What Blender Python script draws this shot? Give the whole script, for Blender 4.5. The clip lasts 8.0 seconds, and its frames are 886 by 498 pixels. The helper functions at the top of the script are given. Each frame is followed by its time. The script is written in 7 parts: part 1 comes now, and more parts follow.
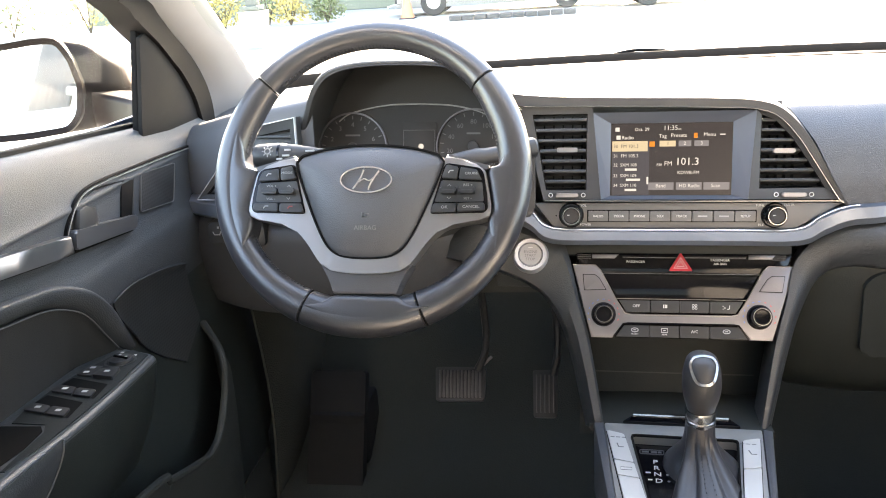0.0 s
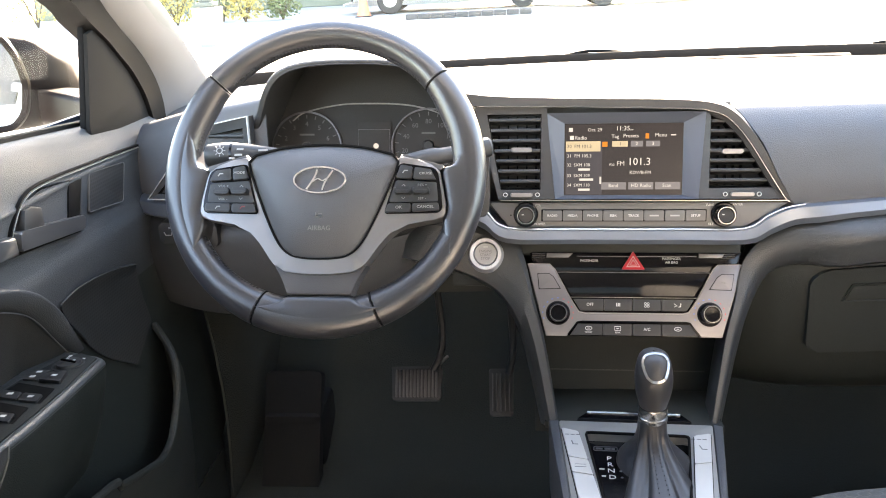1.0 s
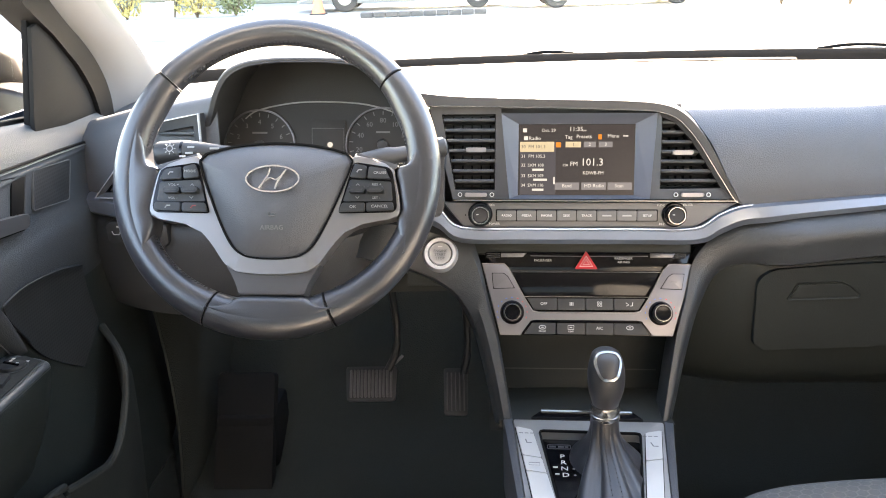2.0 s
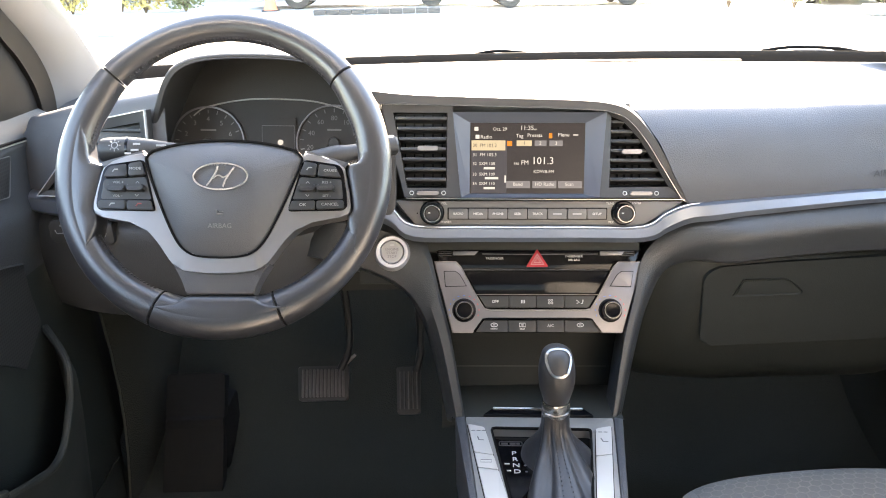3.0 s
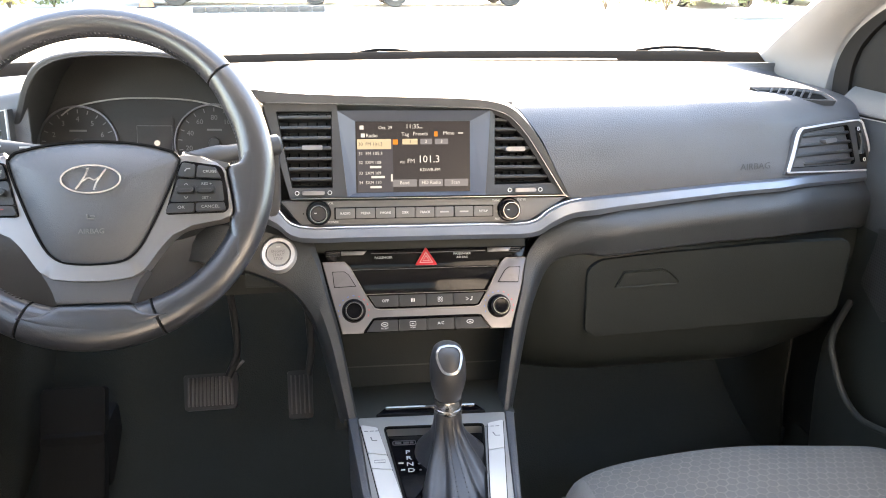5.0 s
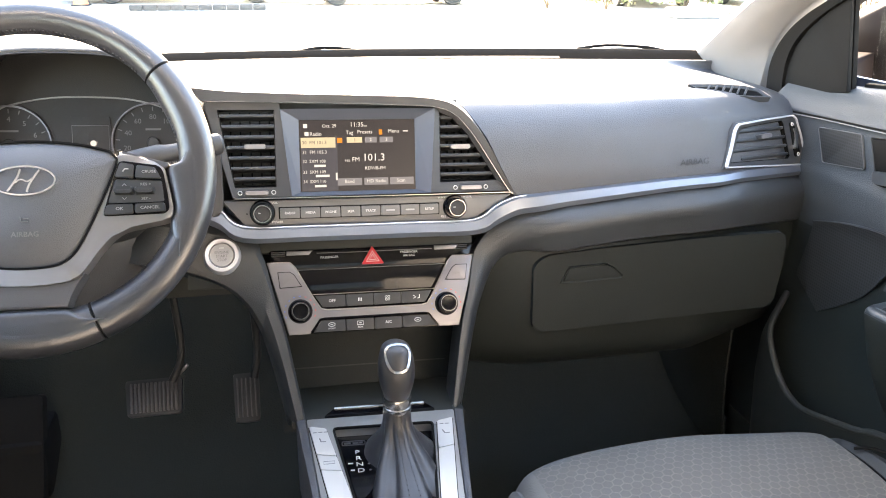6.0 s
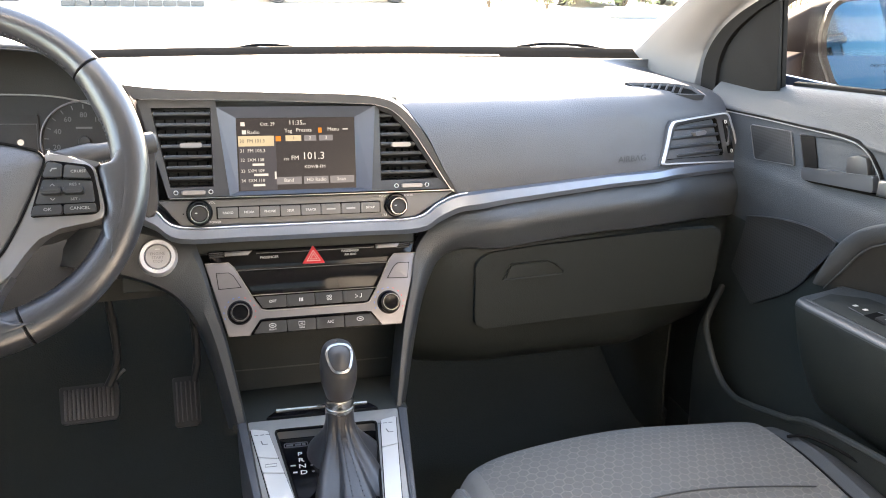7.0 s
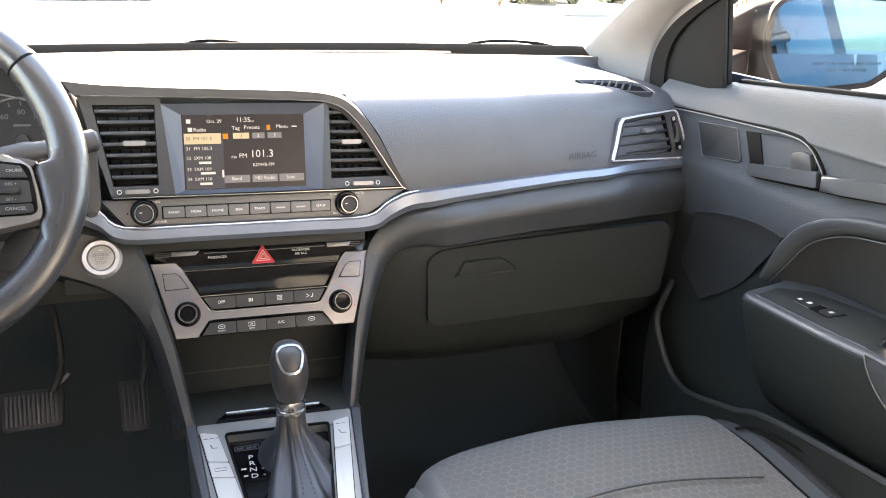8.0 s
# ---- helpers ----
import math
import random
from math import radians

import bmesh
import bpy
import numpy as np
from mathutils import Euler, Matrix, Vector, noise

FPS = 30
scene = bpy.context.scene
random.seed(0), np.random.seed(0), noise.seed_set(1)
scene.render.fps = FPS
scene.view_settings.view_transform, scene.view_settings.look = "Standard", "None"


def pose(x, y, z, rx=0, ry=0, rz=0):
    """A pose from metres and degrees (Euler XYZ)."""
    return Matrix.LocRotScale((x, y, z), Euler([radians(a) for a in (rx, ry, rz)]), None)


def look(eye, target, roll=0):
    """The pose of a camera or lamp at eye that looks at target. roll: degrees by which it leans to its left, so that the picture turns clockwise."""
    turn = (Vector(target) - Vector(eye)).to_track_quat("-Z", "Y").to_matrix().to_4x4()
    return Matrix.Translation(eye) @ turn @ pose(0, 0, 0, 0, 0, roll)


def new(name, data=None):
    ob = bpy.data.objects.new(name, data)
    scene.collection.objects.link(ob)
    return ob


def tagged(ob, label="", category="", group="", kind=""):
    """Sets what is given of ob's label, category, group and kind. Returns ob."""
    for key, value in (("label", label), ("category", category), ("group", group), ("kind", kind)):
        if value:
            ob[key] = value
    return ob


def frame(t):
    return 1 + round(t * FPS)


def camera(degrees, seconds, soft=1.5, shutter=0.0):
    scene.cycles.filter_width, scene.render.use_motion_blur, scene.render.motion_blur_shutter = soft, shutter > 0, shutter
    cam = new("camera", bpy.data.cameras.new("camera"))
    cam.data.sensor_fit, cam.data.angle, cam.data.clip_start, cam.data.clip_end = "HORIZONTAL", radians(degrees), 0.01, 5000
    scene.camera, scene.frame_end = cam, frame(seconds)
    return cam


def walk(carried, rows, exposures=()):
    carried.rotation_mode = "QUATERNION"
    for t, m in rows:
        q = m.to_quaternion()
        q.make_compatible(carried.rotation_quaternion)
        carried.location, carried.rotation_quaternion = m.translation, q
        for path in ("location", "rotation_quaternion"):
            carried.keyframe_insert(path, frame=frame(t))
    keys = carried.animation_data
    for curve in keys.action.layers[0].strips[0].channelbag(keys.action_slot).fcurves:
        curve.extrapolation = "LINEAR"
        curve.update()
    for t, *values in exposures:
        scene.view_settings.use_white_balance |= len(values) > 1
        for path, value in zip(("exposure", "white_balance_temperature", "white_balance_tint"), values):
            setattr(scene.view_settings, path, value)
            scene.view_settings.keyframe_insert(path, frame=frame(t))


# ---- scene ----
cam = camera(57.0, 8.0, soft=1.0)
PATH = [
    (0, (-0.144, -1.062, 1.126), (-0.454, 0.804, 0.477), -4.0),
    (0.5, (-0.143, -1.061, 1.127), (-0.425, 0.808, 0.474), -3.8),
    (1, (-0.141, -1.061, 1.127), (-0.348, 0.816, 0.469), -3.2),
    (1.5, (-0.141, -1.06, 1.127), (-0.289, 0.822, 0.466), -2.6),
    (3, (-0.137, -1.059, 1.126), (-0.123, 0.825, 0.456), -1.1),
    (3.5, (-0.135, -1.059, 1.125), (-0.061, 0.824, 0.456), -0.7),
    (4, (-0.135, -1.057, 1.124), (-0.013, 0.823, 0.453), -0.6),
    (4.5, (-0.133, -1.056, 1.124), (0.068, 0.816, 0.451), -0.2),
    (6, (-0.132, -1.054, 1.122), (0.274, 0.784, 0.447), 0.5),
    (6.5, (-0.129, -1.054, 1.121), (0.339, 0.768, 0.443), 0.9),
    (7, (-0.127, -1.053, 1.121), (0.409, 0.751, 0.444), 1.2),
    (7.5, (-0.126, -1.05, 1.122), (0.465, 0.736, 0.444), 1.6),
    (8, (-0.121, -1.048, 1.12), (0.519, 0.72, 0.439), 1.8),
]
walk(cam, [(t, look(eye, target, roll)) for t, eye, target, roll in PATH], exposures=[(0, 5.12, 8200, 18), (1.5, 5.12, 8200, 18), (3.5, 5.18, 8200, 18), (4.5, 5.24, 8200, 18), (6, 5.30, 8200, 18), (7, 5.20, 8200, 18), (8, 5.16, 8200, 18)])


# ---------------------------------------------------------------- light
world = bpy.data.worlds.new("sky")
scene.world = world
world.use_nodes = True
wn = world.node_tree
sky = wn.nodes.new("ShaderNodeTexSky")
sky.sky_type, sky.sun_disc = "NISHITA", False
SUN_AZ, SUN_EL = radians(0), radians(21)
sky.sun_elevation, sky.sun_rotation = SUN_EL, SUN_AZ
wn.links.new(sky.outputs[0], wn.nodes["Background"].inputs[0])
wn.nodes["Background"].inputs[1].default_value = 0.09
sun = new("sun", bpy.data.lights.new("sun", "SUN"))
sun.data.energy, sun.data.angle, sun.data.color = 5.0, radians(0.5), (1.0, 0.955, 0.885)
sun.matrix_world = look((0, 0, 0), (-math.sin(SUN_AZ) * math.cos(SUN_EL), -math.cos(SUN_AZ) * math.cos(SUN_EL), -math.sin(SUN_EL)))

# ---------------------------------------------------------------- helpers of this scene
def mat(name, color, rough=0.5, metal=0.0, grain=0.0, grain_scale=900.0, vary=0.15, vary_scale=14.0, coat=0.0, spec=0.5):
    """A surface with colour variation at a large scale, and grain relief at a fine one."""
    m = bpy.data.materials.new(name)
    m.use_nodes = True
    nt = m.node_tree
    b = nt.nodes["Principled BSDF"]
    b.inputs["Base Color"].default_value = (*color, 1)
    b.inputs["Roughness"].default_value, b.inputs["Metallic"].default_value = rough, metal
    b.inputs["Coat Weight"].default_value = coat
    b.inputs["Specular IOR Level"].default_value = spec
    co = nt.nodes.new("ShaderNodeTexCoord")
    if vary:
        n = nt.nodes.new("ShaderNodeTexNoise")
        n.inputs["Scale"].default_value, n.inputs["Detail"].default_value = vary_scale, 5
        nt.links.new(co.outputs["Object"], n.inputs["Vector"])
        mix = nt.nodes.new("ShaderNodeMix")
        mix.data_type = "RGBA"
        mix.inputs["A"].default_value = (*[c * (1 - vary) for c in color], 1)
        mix.inputs["B"].default_value = (*[min(1, c * (1 + vary)) for c in color], 1)
        nt.links.new(n.outputs[0], mix.inputs["Factor"])
        nt.links.new(mix.outputs["Result"], b.inputs["Base Color"])
        mr = nt.nodes.new("ShaderNodeMapRange")
        mr.inputs["To Min"].default_value, mr.inputs["To Max"].default_value = rough * 0.85, min(1, rough * 1.15)
        nt.links.new(n.outputs[0], mr.inputs["Value"])
        nt.links.new(mr.outputs[0], b.inputs["Roughness"])
    if grain:
        g = nt.nodes.new("ShaderNodeTexVoronoi")
        g.inputs["Scale"].default_value = grain_scale
        nt.links.new(co.outputs["Object"], g.inputs["Vector"])
        bump = nt.nodes.new("ShaderNodeBump")
        bump.inputs["Strength"].default_value, bump.inputs["Distance"].default_value = grain, 0.0006
        nt.links.new(g.outputs["Distance"], bump.inputs["Height"])
        nt.links.new(bump.outputs[0], b.inputs["Normal"])
    return m


def glow(name, color, strength):
    m = bpy.data.materials.new(name)
    m.use_nodes = True
    b = m.node_tree.nodes["Principled BSDF"]
    b.inputs["Base Color"].default_value = (*[c * 0.1 for c in color], 1)
    b.inputs["Emission Color"].default_value, b.inputs["Emission Strength"].default_value = (*color, 1), strength
    b.inputs["Roughness"].default_value = 0.25
    b.inputs["Specular IOR Level"].default_value = 0.15
    return m


def part(name, bm, material, parent, label="", smooth=True, angle=35):
    """Links a bmesh as one mesh object under a thing or a part."""
    me = bpy.data.meshes.new(name)
    if smooth:
        for f in bm.faces:
            f.smooth = True
        for e in bm.edges:
            if len(e.link_faces) == 2 and e.calc_face_angle(0) > radians(angle):
                e.smooth = False
    bm.normal_update()
    bm.to_mesh(me)
    bm.free()
    me.materials.append(material)
    ob = new(name, me)
    if parent is not None:
        ob.parent = parent
    if label:
        ob["label"] = label
    return ob


def thing(name, label, category, group="", kind="", at=(0, 0, 0)):
    e = new(name)
    e.location = at
    e.empty_display_size = 0.05
    bpy.context.view_layer.update()
    return tagged(e, label, category, group, kind)


def face_frame(x, y, z, lean, spin=0.0):
    """Local x to the right, local y up a face that leans back, local z out of the face."""
    return Matrix.Translation((x, y, z)) @ Matrix.Rotation(radians(90 - lean), 4, "X") @ Matrix.Rotation(radians(spin), 4, "Z")


def placed(bm, m):
    bmesh.ops.transform(bm, matrix=m, verts=bm.verts)
    return bm


def rounded(pts, r, seg=4):
    """The outline with its corners rounded by r."""
    out, n = [], len(pts)
    for i in range(n):
        p, a, b = Vector(pts[i]), Vector(pts[i - 1]), Vector(pts[(i + 1) % n])
        da, db = (a - p), (b - p)
        k = min(r, da.length * 0.45, db.length * 0.45)
        s, e = p + da.normalized() * k, p + db.normalized() * k
        for j in range(seg + 1):
            t = j / seg
            out.append(tuple(s * (1 - t) ** 2 + p * 2 * t * (1 - t) + e * t * t))
    return out


def rect(cx, cy, w, h):
    return [(cx - w / 2, cy - h / 2), (cx + w / 2, cy - h / 2), (cx + w / 2, cy + h / 2), (cx - w / 2, cy + h / 2)]


def ccw(pts):
    a = sum(pts[i - 1][0] * pts[i][1] - pts[i][0] * pts[i - 1][1] for i in range(len(pts)))
    return list(pts) if a > 0 else list(pts)[::-1]


def plate(pts, z0, z1, bevel=0.0, r=0.0, seg=2):
    """A solid plate with that outline, from z0 up to z1, its upper edge bevelled."""
    pts = ccw(rounded(pts, r) if r else pts)
    bm = bmesh.new()
    lo = [bm.verts.new((x, y, z0)) for x, y in pts]
    hi = [bm.verts.new((x, y, z1)) for x, y in pts]
    n = len(pts)
    for i in range(n):
        bm.faces.new((lo[i - 1], lo[i], hi[i], hi[i - 1]))
    top = bm.faces.new(hi)
    bm.faces.new(lo[::-1])
    if bevel:
        bmesh.ops.bevel(bm, geom=list(top.edges), offset=bevel, segments=seg, affect="EDGES", profile=0.5)
    bmesh.ops.triangulate(bm, faces=[f for f in bm.faces if len(f.verts) > 4])
    return bm


def shrink(pts, d):
    """The outline moved inwards by d."""
    pts = ccw(pts)
    out, n = [], len(pts)
    for i in range(n):
        p, a, b = Vector(pts[i]), Vector(pts[i - 1]), Vector(pts[(i + 1) % n])
        e1, e2 = (p - a).normalized(), (b - p).normalized()
        n1, n2 = Vector((-e1.y, e1.x)), Vector((-e2.y, e2.x))
        m = (n1 + n2).normalized()
        out.append(tuple(p + m * d / max(0.35, m.dot(n1))))
    return out


def rim(outer, inner, z0, z1, zin=None, bevel=0.0):
    """A frame between two outlines with the same number of corners; zin: the height of its inner edge."""
    zin = z1 if zin is None else zin
    outer, inner = ccw(outer), ccw(inner)
    bm = bmesh.new()
    rows = [[bm.verts.new((x, y, z)) for x, y in pts] for pts, z in ((outer, z0), (outer, z1), (inner, zin), (inner, min(z0, zin) - 0.0005))]
    n = len(outer)
    for a, b in zip(rows, rows[1:] + rows[:1]):
        for i in range(n):
            bm.faces.new((a[i - 1], a[i], b[i], b[i - 1]))
    if bevel:
        es = [bm.edges.get((rows[1][i - 1], rows[1][i])) for i in range(n)]
        bmesh.ops.bevel(bm, geom=es, offset=bevel, segments=2, affect="EDGES", profile=0.5)
    bmesh.ops.recalc_face_normals(bm, faces=bm.faces)
    return bm


def strip(pts, w, z0, z1, closed=False):
    """A thin raised line of width w along a path in the plane."""
    bm = bmesh.new()
    n = len(pts)
    rows = []
    for i in range(n):
        a = Vector(pts[i - 1] if i or closed else pts[0])
        b = Vector(pts[(i + 1) % n] if i < n - 1 or closed else pts[-1])
        d = (b - a).normalized()
        s = Vector((-d.y, d.x)) * w / 2
        p = Vector(pts[i])
        rows.append([bm.verts.new((*(p + s), z0)), bm.verts.new((*(p + s * 0.6), z1)), bm.verts.new((*(p - s * 0.6), z1)), bm.verts.new((*(p - s), z0))])
    for i in range(n if closed else n - 1):
        a, b = rows[i], rows[(i + 1) % n]
        for j in range(4):
            bm.faces.new((a[j], b[j], b[(j + 1) % 4], a[(j + 1) % 4]))
    if not closed:
        bm.faces.new(rows[0])
        bm.faces.new(rows[-1][::-1])
    bmesh.ops.recalc_face_normals(bm, faces=bm.faces)
    return bm


def box(cx, cy, cz, sx, sy, sz, bevel=0.0, seg=2):
    bm = bmesh.new()
    bmesh.ops.create_cube(bm, size=1, matrix=Matrix.Translation((cx, cy, cz)) @ Matrix.Diagonal((sx, sy, sz, 1)))
    if bevel:
        bmesh.ops.bevel(bm, geom=list(bm.edges), offset=bevel, segments=seg, affect="EDGES", profile=0.5)
    return bm


def lathe(profile, seg=32):
    """Turns (radius, z) pairs round the local z axis."""
    bm = bmesh.new()
    rows = []
    for r, z in profile:
        if r < 1e-6:
            rows.append([bm.verts.new((0, 0, z))])
        else:
            rows.append([bm.verts.new((r * math.cos(2 * math.pi * i / seg), r * math.sin(2 * math.pi * i / seg), z)) for i in range(seg)])
    for a, b in zip(rows, rows[1:]):
        for i in range(seg):
            q = [a[(i - 1) % len(a)], a[i % len(a)], b[i % len(b)], b[(i - 1) % len(b)]]
            u = list(dict.fromkeys(q))
            if len(u) > 2:
                bm.faces.new(u)
    bmesh.ops.recalc_face_normals(bm, faces=bm.faces)
    return bm


def grid(rows, closed=False):
    """A surface through rows of points."""
    bm = bmesh.new()
    vs = [[bm.verts.new(p) for p in row] for row in rows]
    n = len(vs[0])
    for a, b in zip(vs, vs[1:]):
        for i in range(n if closed else n - 1):
            j = (i + 1) % n
            bm.faces.new((a[i], a[j], b[j], b[i]))
    return bm


def shell(rows, thick):
    """A sheet through rows of points, made solid."""
    bm = grid(rows)
    bmesh.ops.recalc_face_normals(bm, faces=bm.faces)
    bmesh.ops.solidify(bm, geom=list(bm.faces), thickness=thick)
    return bm


def smooth_line(pts, n):
    """n + 1 points along a smooth curve through pts (any dimension)."""
    pts = [np.array(p, float) for p in pts]
    m = len(pts) - 1
    out = []
    for k in range(n + 1):
        u = k / n * m
        i = min(int(u), m - 1)
        t = u - i
        p0, p1, p2, p3 = pts[max(i - 1, 0)], pts[i], pts[i + 1], pts[min(i + 2, m)]
        out.append(tuple(0.5 * (2 * p1 + (p2 - p0) * t + (2 * p0 - 5 * p1 + 4 * p2 - p3) * t * t + (3 * p1 - p0 - 3 * p2 + p3) * t ** 3)))
    return out


def tube(path, radii, seg=12, flat=1.0, caps=True):
    """A round bar along a path; radii: one number or one a point."""
    path = [Vector(p) for p in path]
    if not hasattr(radii, "__len__"):
        radii = [radii] * len(path)
    bm = bmesh.new()
    rows = []
    up = Vector((0.1, 0.2, 1)).normalized()
    for i, p in enumerate(path):
        d = (path[min(i + 1, len(path) - 1)] - path[max(i - 1, 0)]).normalized()
        s = d.cross(up).normalized()
        v = s.cross(d).normalized()
        rows.append([bm.verts.new(p + (s * math.cos(2 * math.pi * j / seg) + v * math.sin(2 * math.pi * j / seg) * flat) * radii[i]) for j in range(seg)])
    for a, b in zip(rows, rows[1:]):
        for j in range(seg):
            bm.faces.new((a[j - 1], a[j], b[j], b[j - 1]))
    if caps:
        bm.faces.new(rows[0])
        bm.faces.new(rows[-1][::-1])
    bmesh.ops.recalc_face_normals(bm, faces=bm.faces)
    return bm


def merged(*bms):
    me = bpy.data.meshes.new("join")
    out = bmesh.new()
    for b in bms:
        b.to_mesh(me)
        b.free()
        out.from_mesh(me)
    bpy.data.meshes.remove(me)
    return out


def text(name, body, size, m, material, parent, label="", align="CENTER", squeeze=1.0):
    cu = bpy.data.curves.new(name, "FONT")
    cu.body, cu.size, cu.align_x, cu.align_y, cu.extrude = body, size, align, "CENTER", 0.0002
    cu.resolution_u = 2
    tmp = bpy.data.objects.new(name, cu)
    scene.collection.objects.link(tmp)
    me = bpy.data.meshes.new_from_object(tmp)
    bpy.data.objects.remove(tmp)
    bm = bmesh.new()
    bm.from_mesh(me)
    bpy.data.meshes.remove(me)
    placed(bm, m @ Matrix.Diagonal((squeeze, 1, 1, 1)))
    return part(name, bm, material, parent, label, smooth=False)


# ---------------------------------------------------------------- materials
PAD = mat("grained_soft_plastic", (0.074, 0.077, 0.083), 0.5, grain=0.5, grain_scale=700)
HARD = mat("hard_black_plastic", (0.036, 0.037, 0.039), 0.48, grain=0.25, grain_scale=900)
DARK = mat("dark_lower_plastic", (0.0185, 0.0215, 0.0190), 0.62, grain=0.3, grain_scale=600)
HOODM = mat("hood_plastic", (0.030, 0.029, 0.029), 0.65, grain=0.3, grain_scale=800)
KNOBM = mat("dark_lever_grip", (0.036, 0.036, 0.038), 0.42, grain=0.2, grain_scale=1200)
GREY = mat("grey_console_plastic", (0.33, 0.325, 0.31), 0.40, metal=0.3, grain=0.15, grain_scale=1500)
SILVER = mat("satin_silver", (0.205, 0.200, 0.212), 0.42, metal=0.85, vary=0.06, vary_scale=60)
CHROME2 = mat("bright_vent_chrome", (0.70, 0.71, 0.73), 0.25, metal=0.45, vary=0.05)
ROLLM = mat("black_grained_roll", (0.036, 0.040, 0.043), 0.40, grain=0.45, grain_scale=700, spec=0.6)
GAITERM = mat("creased_black_leather", (0.034, 0.035, 0.039), 0.33, grain=0.2, grain_scale=1200, vary=0.2, vary_scale=25)
KNOBRING = mat("satin_knob_ring", (0.34, 0.34, 0.34), 0.25, metal=0.9, vary=0.05)
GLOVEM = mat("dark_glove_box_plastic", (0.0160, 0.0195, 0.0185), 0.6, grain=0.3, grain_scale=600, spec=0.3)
# satin silver with the sky's blue reflection mixed into its base colour
BANDSILVER = mat("satin_silver_sky_tint", (0.225, 0.250, 0.290), 0.40, metal=0.75, vary=0.06, vary_scale=60)
SOFTMARK = mat("soft_white_print", (0.33, 0.33, 0.32), 0.5, vary=0)
PANELGREY = mat("grey_key_panel", (0.125, 0.125, 0.125), 0.42, metal=0.3, grain=0.15, grain_scale=1500)
CHROME = mat("chrome", (0.85, 0.85, 0.86), 0.10, metal=1.0, vary=0.04)
GLOSS = mat("gloss_black", (0.006, 0.006, 0.007), 0.10, vary=0.1, spec=0.24)
LEATHER = mat("black_leather", (0.030, 0.031, 0.036), 0.30, spec=1.0, grain=0.14, grain_scale=1300, vary=0.2, vary_scale=25)
BUTTON = mat("black_button", (0.024, 0.025, 0.026), 0.45, grain=0.1, grain_scale=2000)
LIGHTBTN = mat("light_grey_button", (0.68, 0.67, 0.65), 0.40, metal=0.35, vary=0.05)
PILLAR = mat("grey_pillar_cloth", (0.225, 0.216, 0.210), 0.85, grain=0.5, grain_scale=1500, vary=0.08)
RUBBER = mat("black_rubber", (0.0075, 0.0072, 0.0070), 0.75, grain=0.2, spec=0.08)
CARPET = mat("black_carpet", (0.024, 0.028, 0.023), 0.95, grain=1.0, grain_scale=350)
MARK = mat("white_print", (0.62, 0.62, 0.60), 0.5, vary=0)
DIM = mat("grey_print", (0.16, 0.16, 0.16), 0.5, vary=0)
RED = mat("red_lens", (0.46, 0.018, 0.028), 0.3, vary=0.1)
THREAD = mat("grey_thread", (0.05, 0.05, 0.055), 0.8, vary=0.1)
MIRROR = mat("mirror_glass", (0.92, 0.93, 0.95), 0.02, metal=1.0, vary=0)
# dark blue metal: the reflected sky's blue is put into the passenger's mirror colour
SKYMIRROR = mat("mirror_painted_sky_blue", (0.024, 0.066, 0.118), 0.02, metal=1.0, vary=0)
PAINT = mat("dark_grey_car_paint", (0.045, 0.052, 0.065), 0.18, metal=0.5, coat=1.0, vary=0.1)
HEADLINER = mat("light_headliner", (0.42, 0.41, 0.39), 0.9, grain=0.5)
SCREEN = glow("screen_dark", (0.040, 0.037, 0.039), 0.045)
LIST = glow("screen_list", (0.06, 0.06, 0.07), 0.045)
LIT = glow("screen_white", (0.85, 0.85, 0.82), 0.027)
CREAM = glow("screen_cream", (0.80, 0.70, 0.48), 0.024)
ORANGE = glow("screen_orange", (0.9, 0.32, 0.05), 0.025)
KEY = glow("screen_key", (0.09, 0.092, 0.10), 0.09)


def clear_glass(name, tint, fresnel=False):
    m = bpy.data.materials.new(name)
    m.use_nodes = True
    nt = m.node_tree
    nt.nodes.remove(nt.nodes["Principled BSDF"])
    tr, gl, mx = nt.nodes.new("ShaderNodeBsdfTransparent"), nt.nodes.new("ShaderNodeBsdfGlossy"), nt.nodes.new("ShaderNodeMixShader")
    tr.inputs[0].default_value = (*tint, 1)
    gl.inputs["Roughness"].default_value = 0.03
    mx.inputs[0].default_value = 0.012
    if fresnel:
        fr = nt.nodes.new("ShaderNodeFresnel")
        fr.inputs["IOR"].default_value = 1.5
        nt.links.new(fr.outputs[0], mx.inputs[0])
    nt.links.new(tr.outputs[0], mx.inputs[1])
    nt.links.new(gl.outputs[0], mx.inputs[2])
    nt.links.new(mx.outputs[0], nt.nodes["Material Output"].inputs[0])
    return m


GLASS = clear_glass("window_glass", (0.95, 0.97, 0.96))

# ---------------------------------------------------------------- frames of the main faces
SPIN = -1.3
S1 = face_frame(0, 0, 0.797, 12, SPIN)      # screen, centre vents, radio keys
S2 = face_frame(0, 0, 0.730, 25, SPIN)      # climate panel

# ---------------------------------------------------------------- ground and car body
def asphalt():
    m = mat("sunlit_asphalt", (0.34, 0.335, 0.32), 0.9, grain=0.8, grain_scale=60, vary=0.25, vary_scale=0.6)
    return m


gb = bmesh.new()
bmesh.ops.create_grid(gb, x_segments=40, y_segments=40, size=400)
ground = part("ground", gb, asphalt(), None, smooth=False)
tagged(ground, "pale sunlit asphalt of a parking lot", "ground", kind="structure")

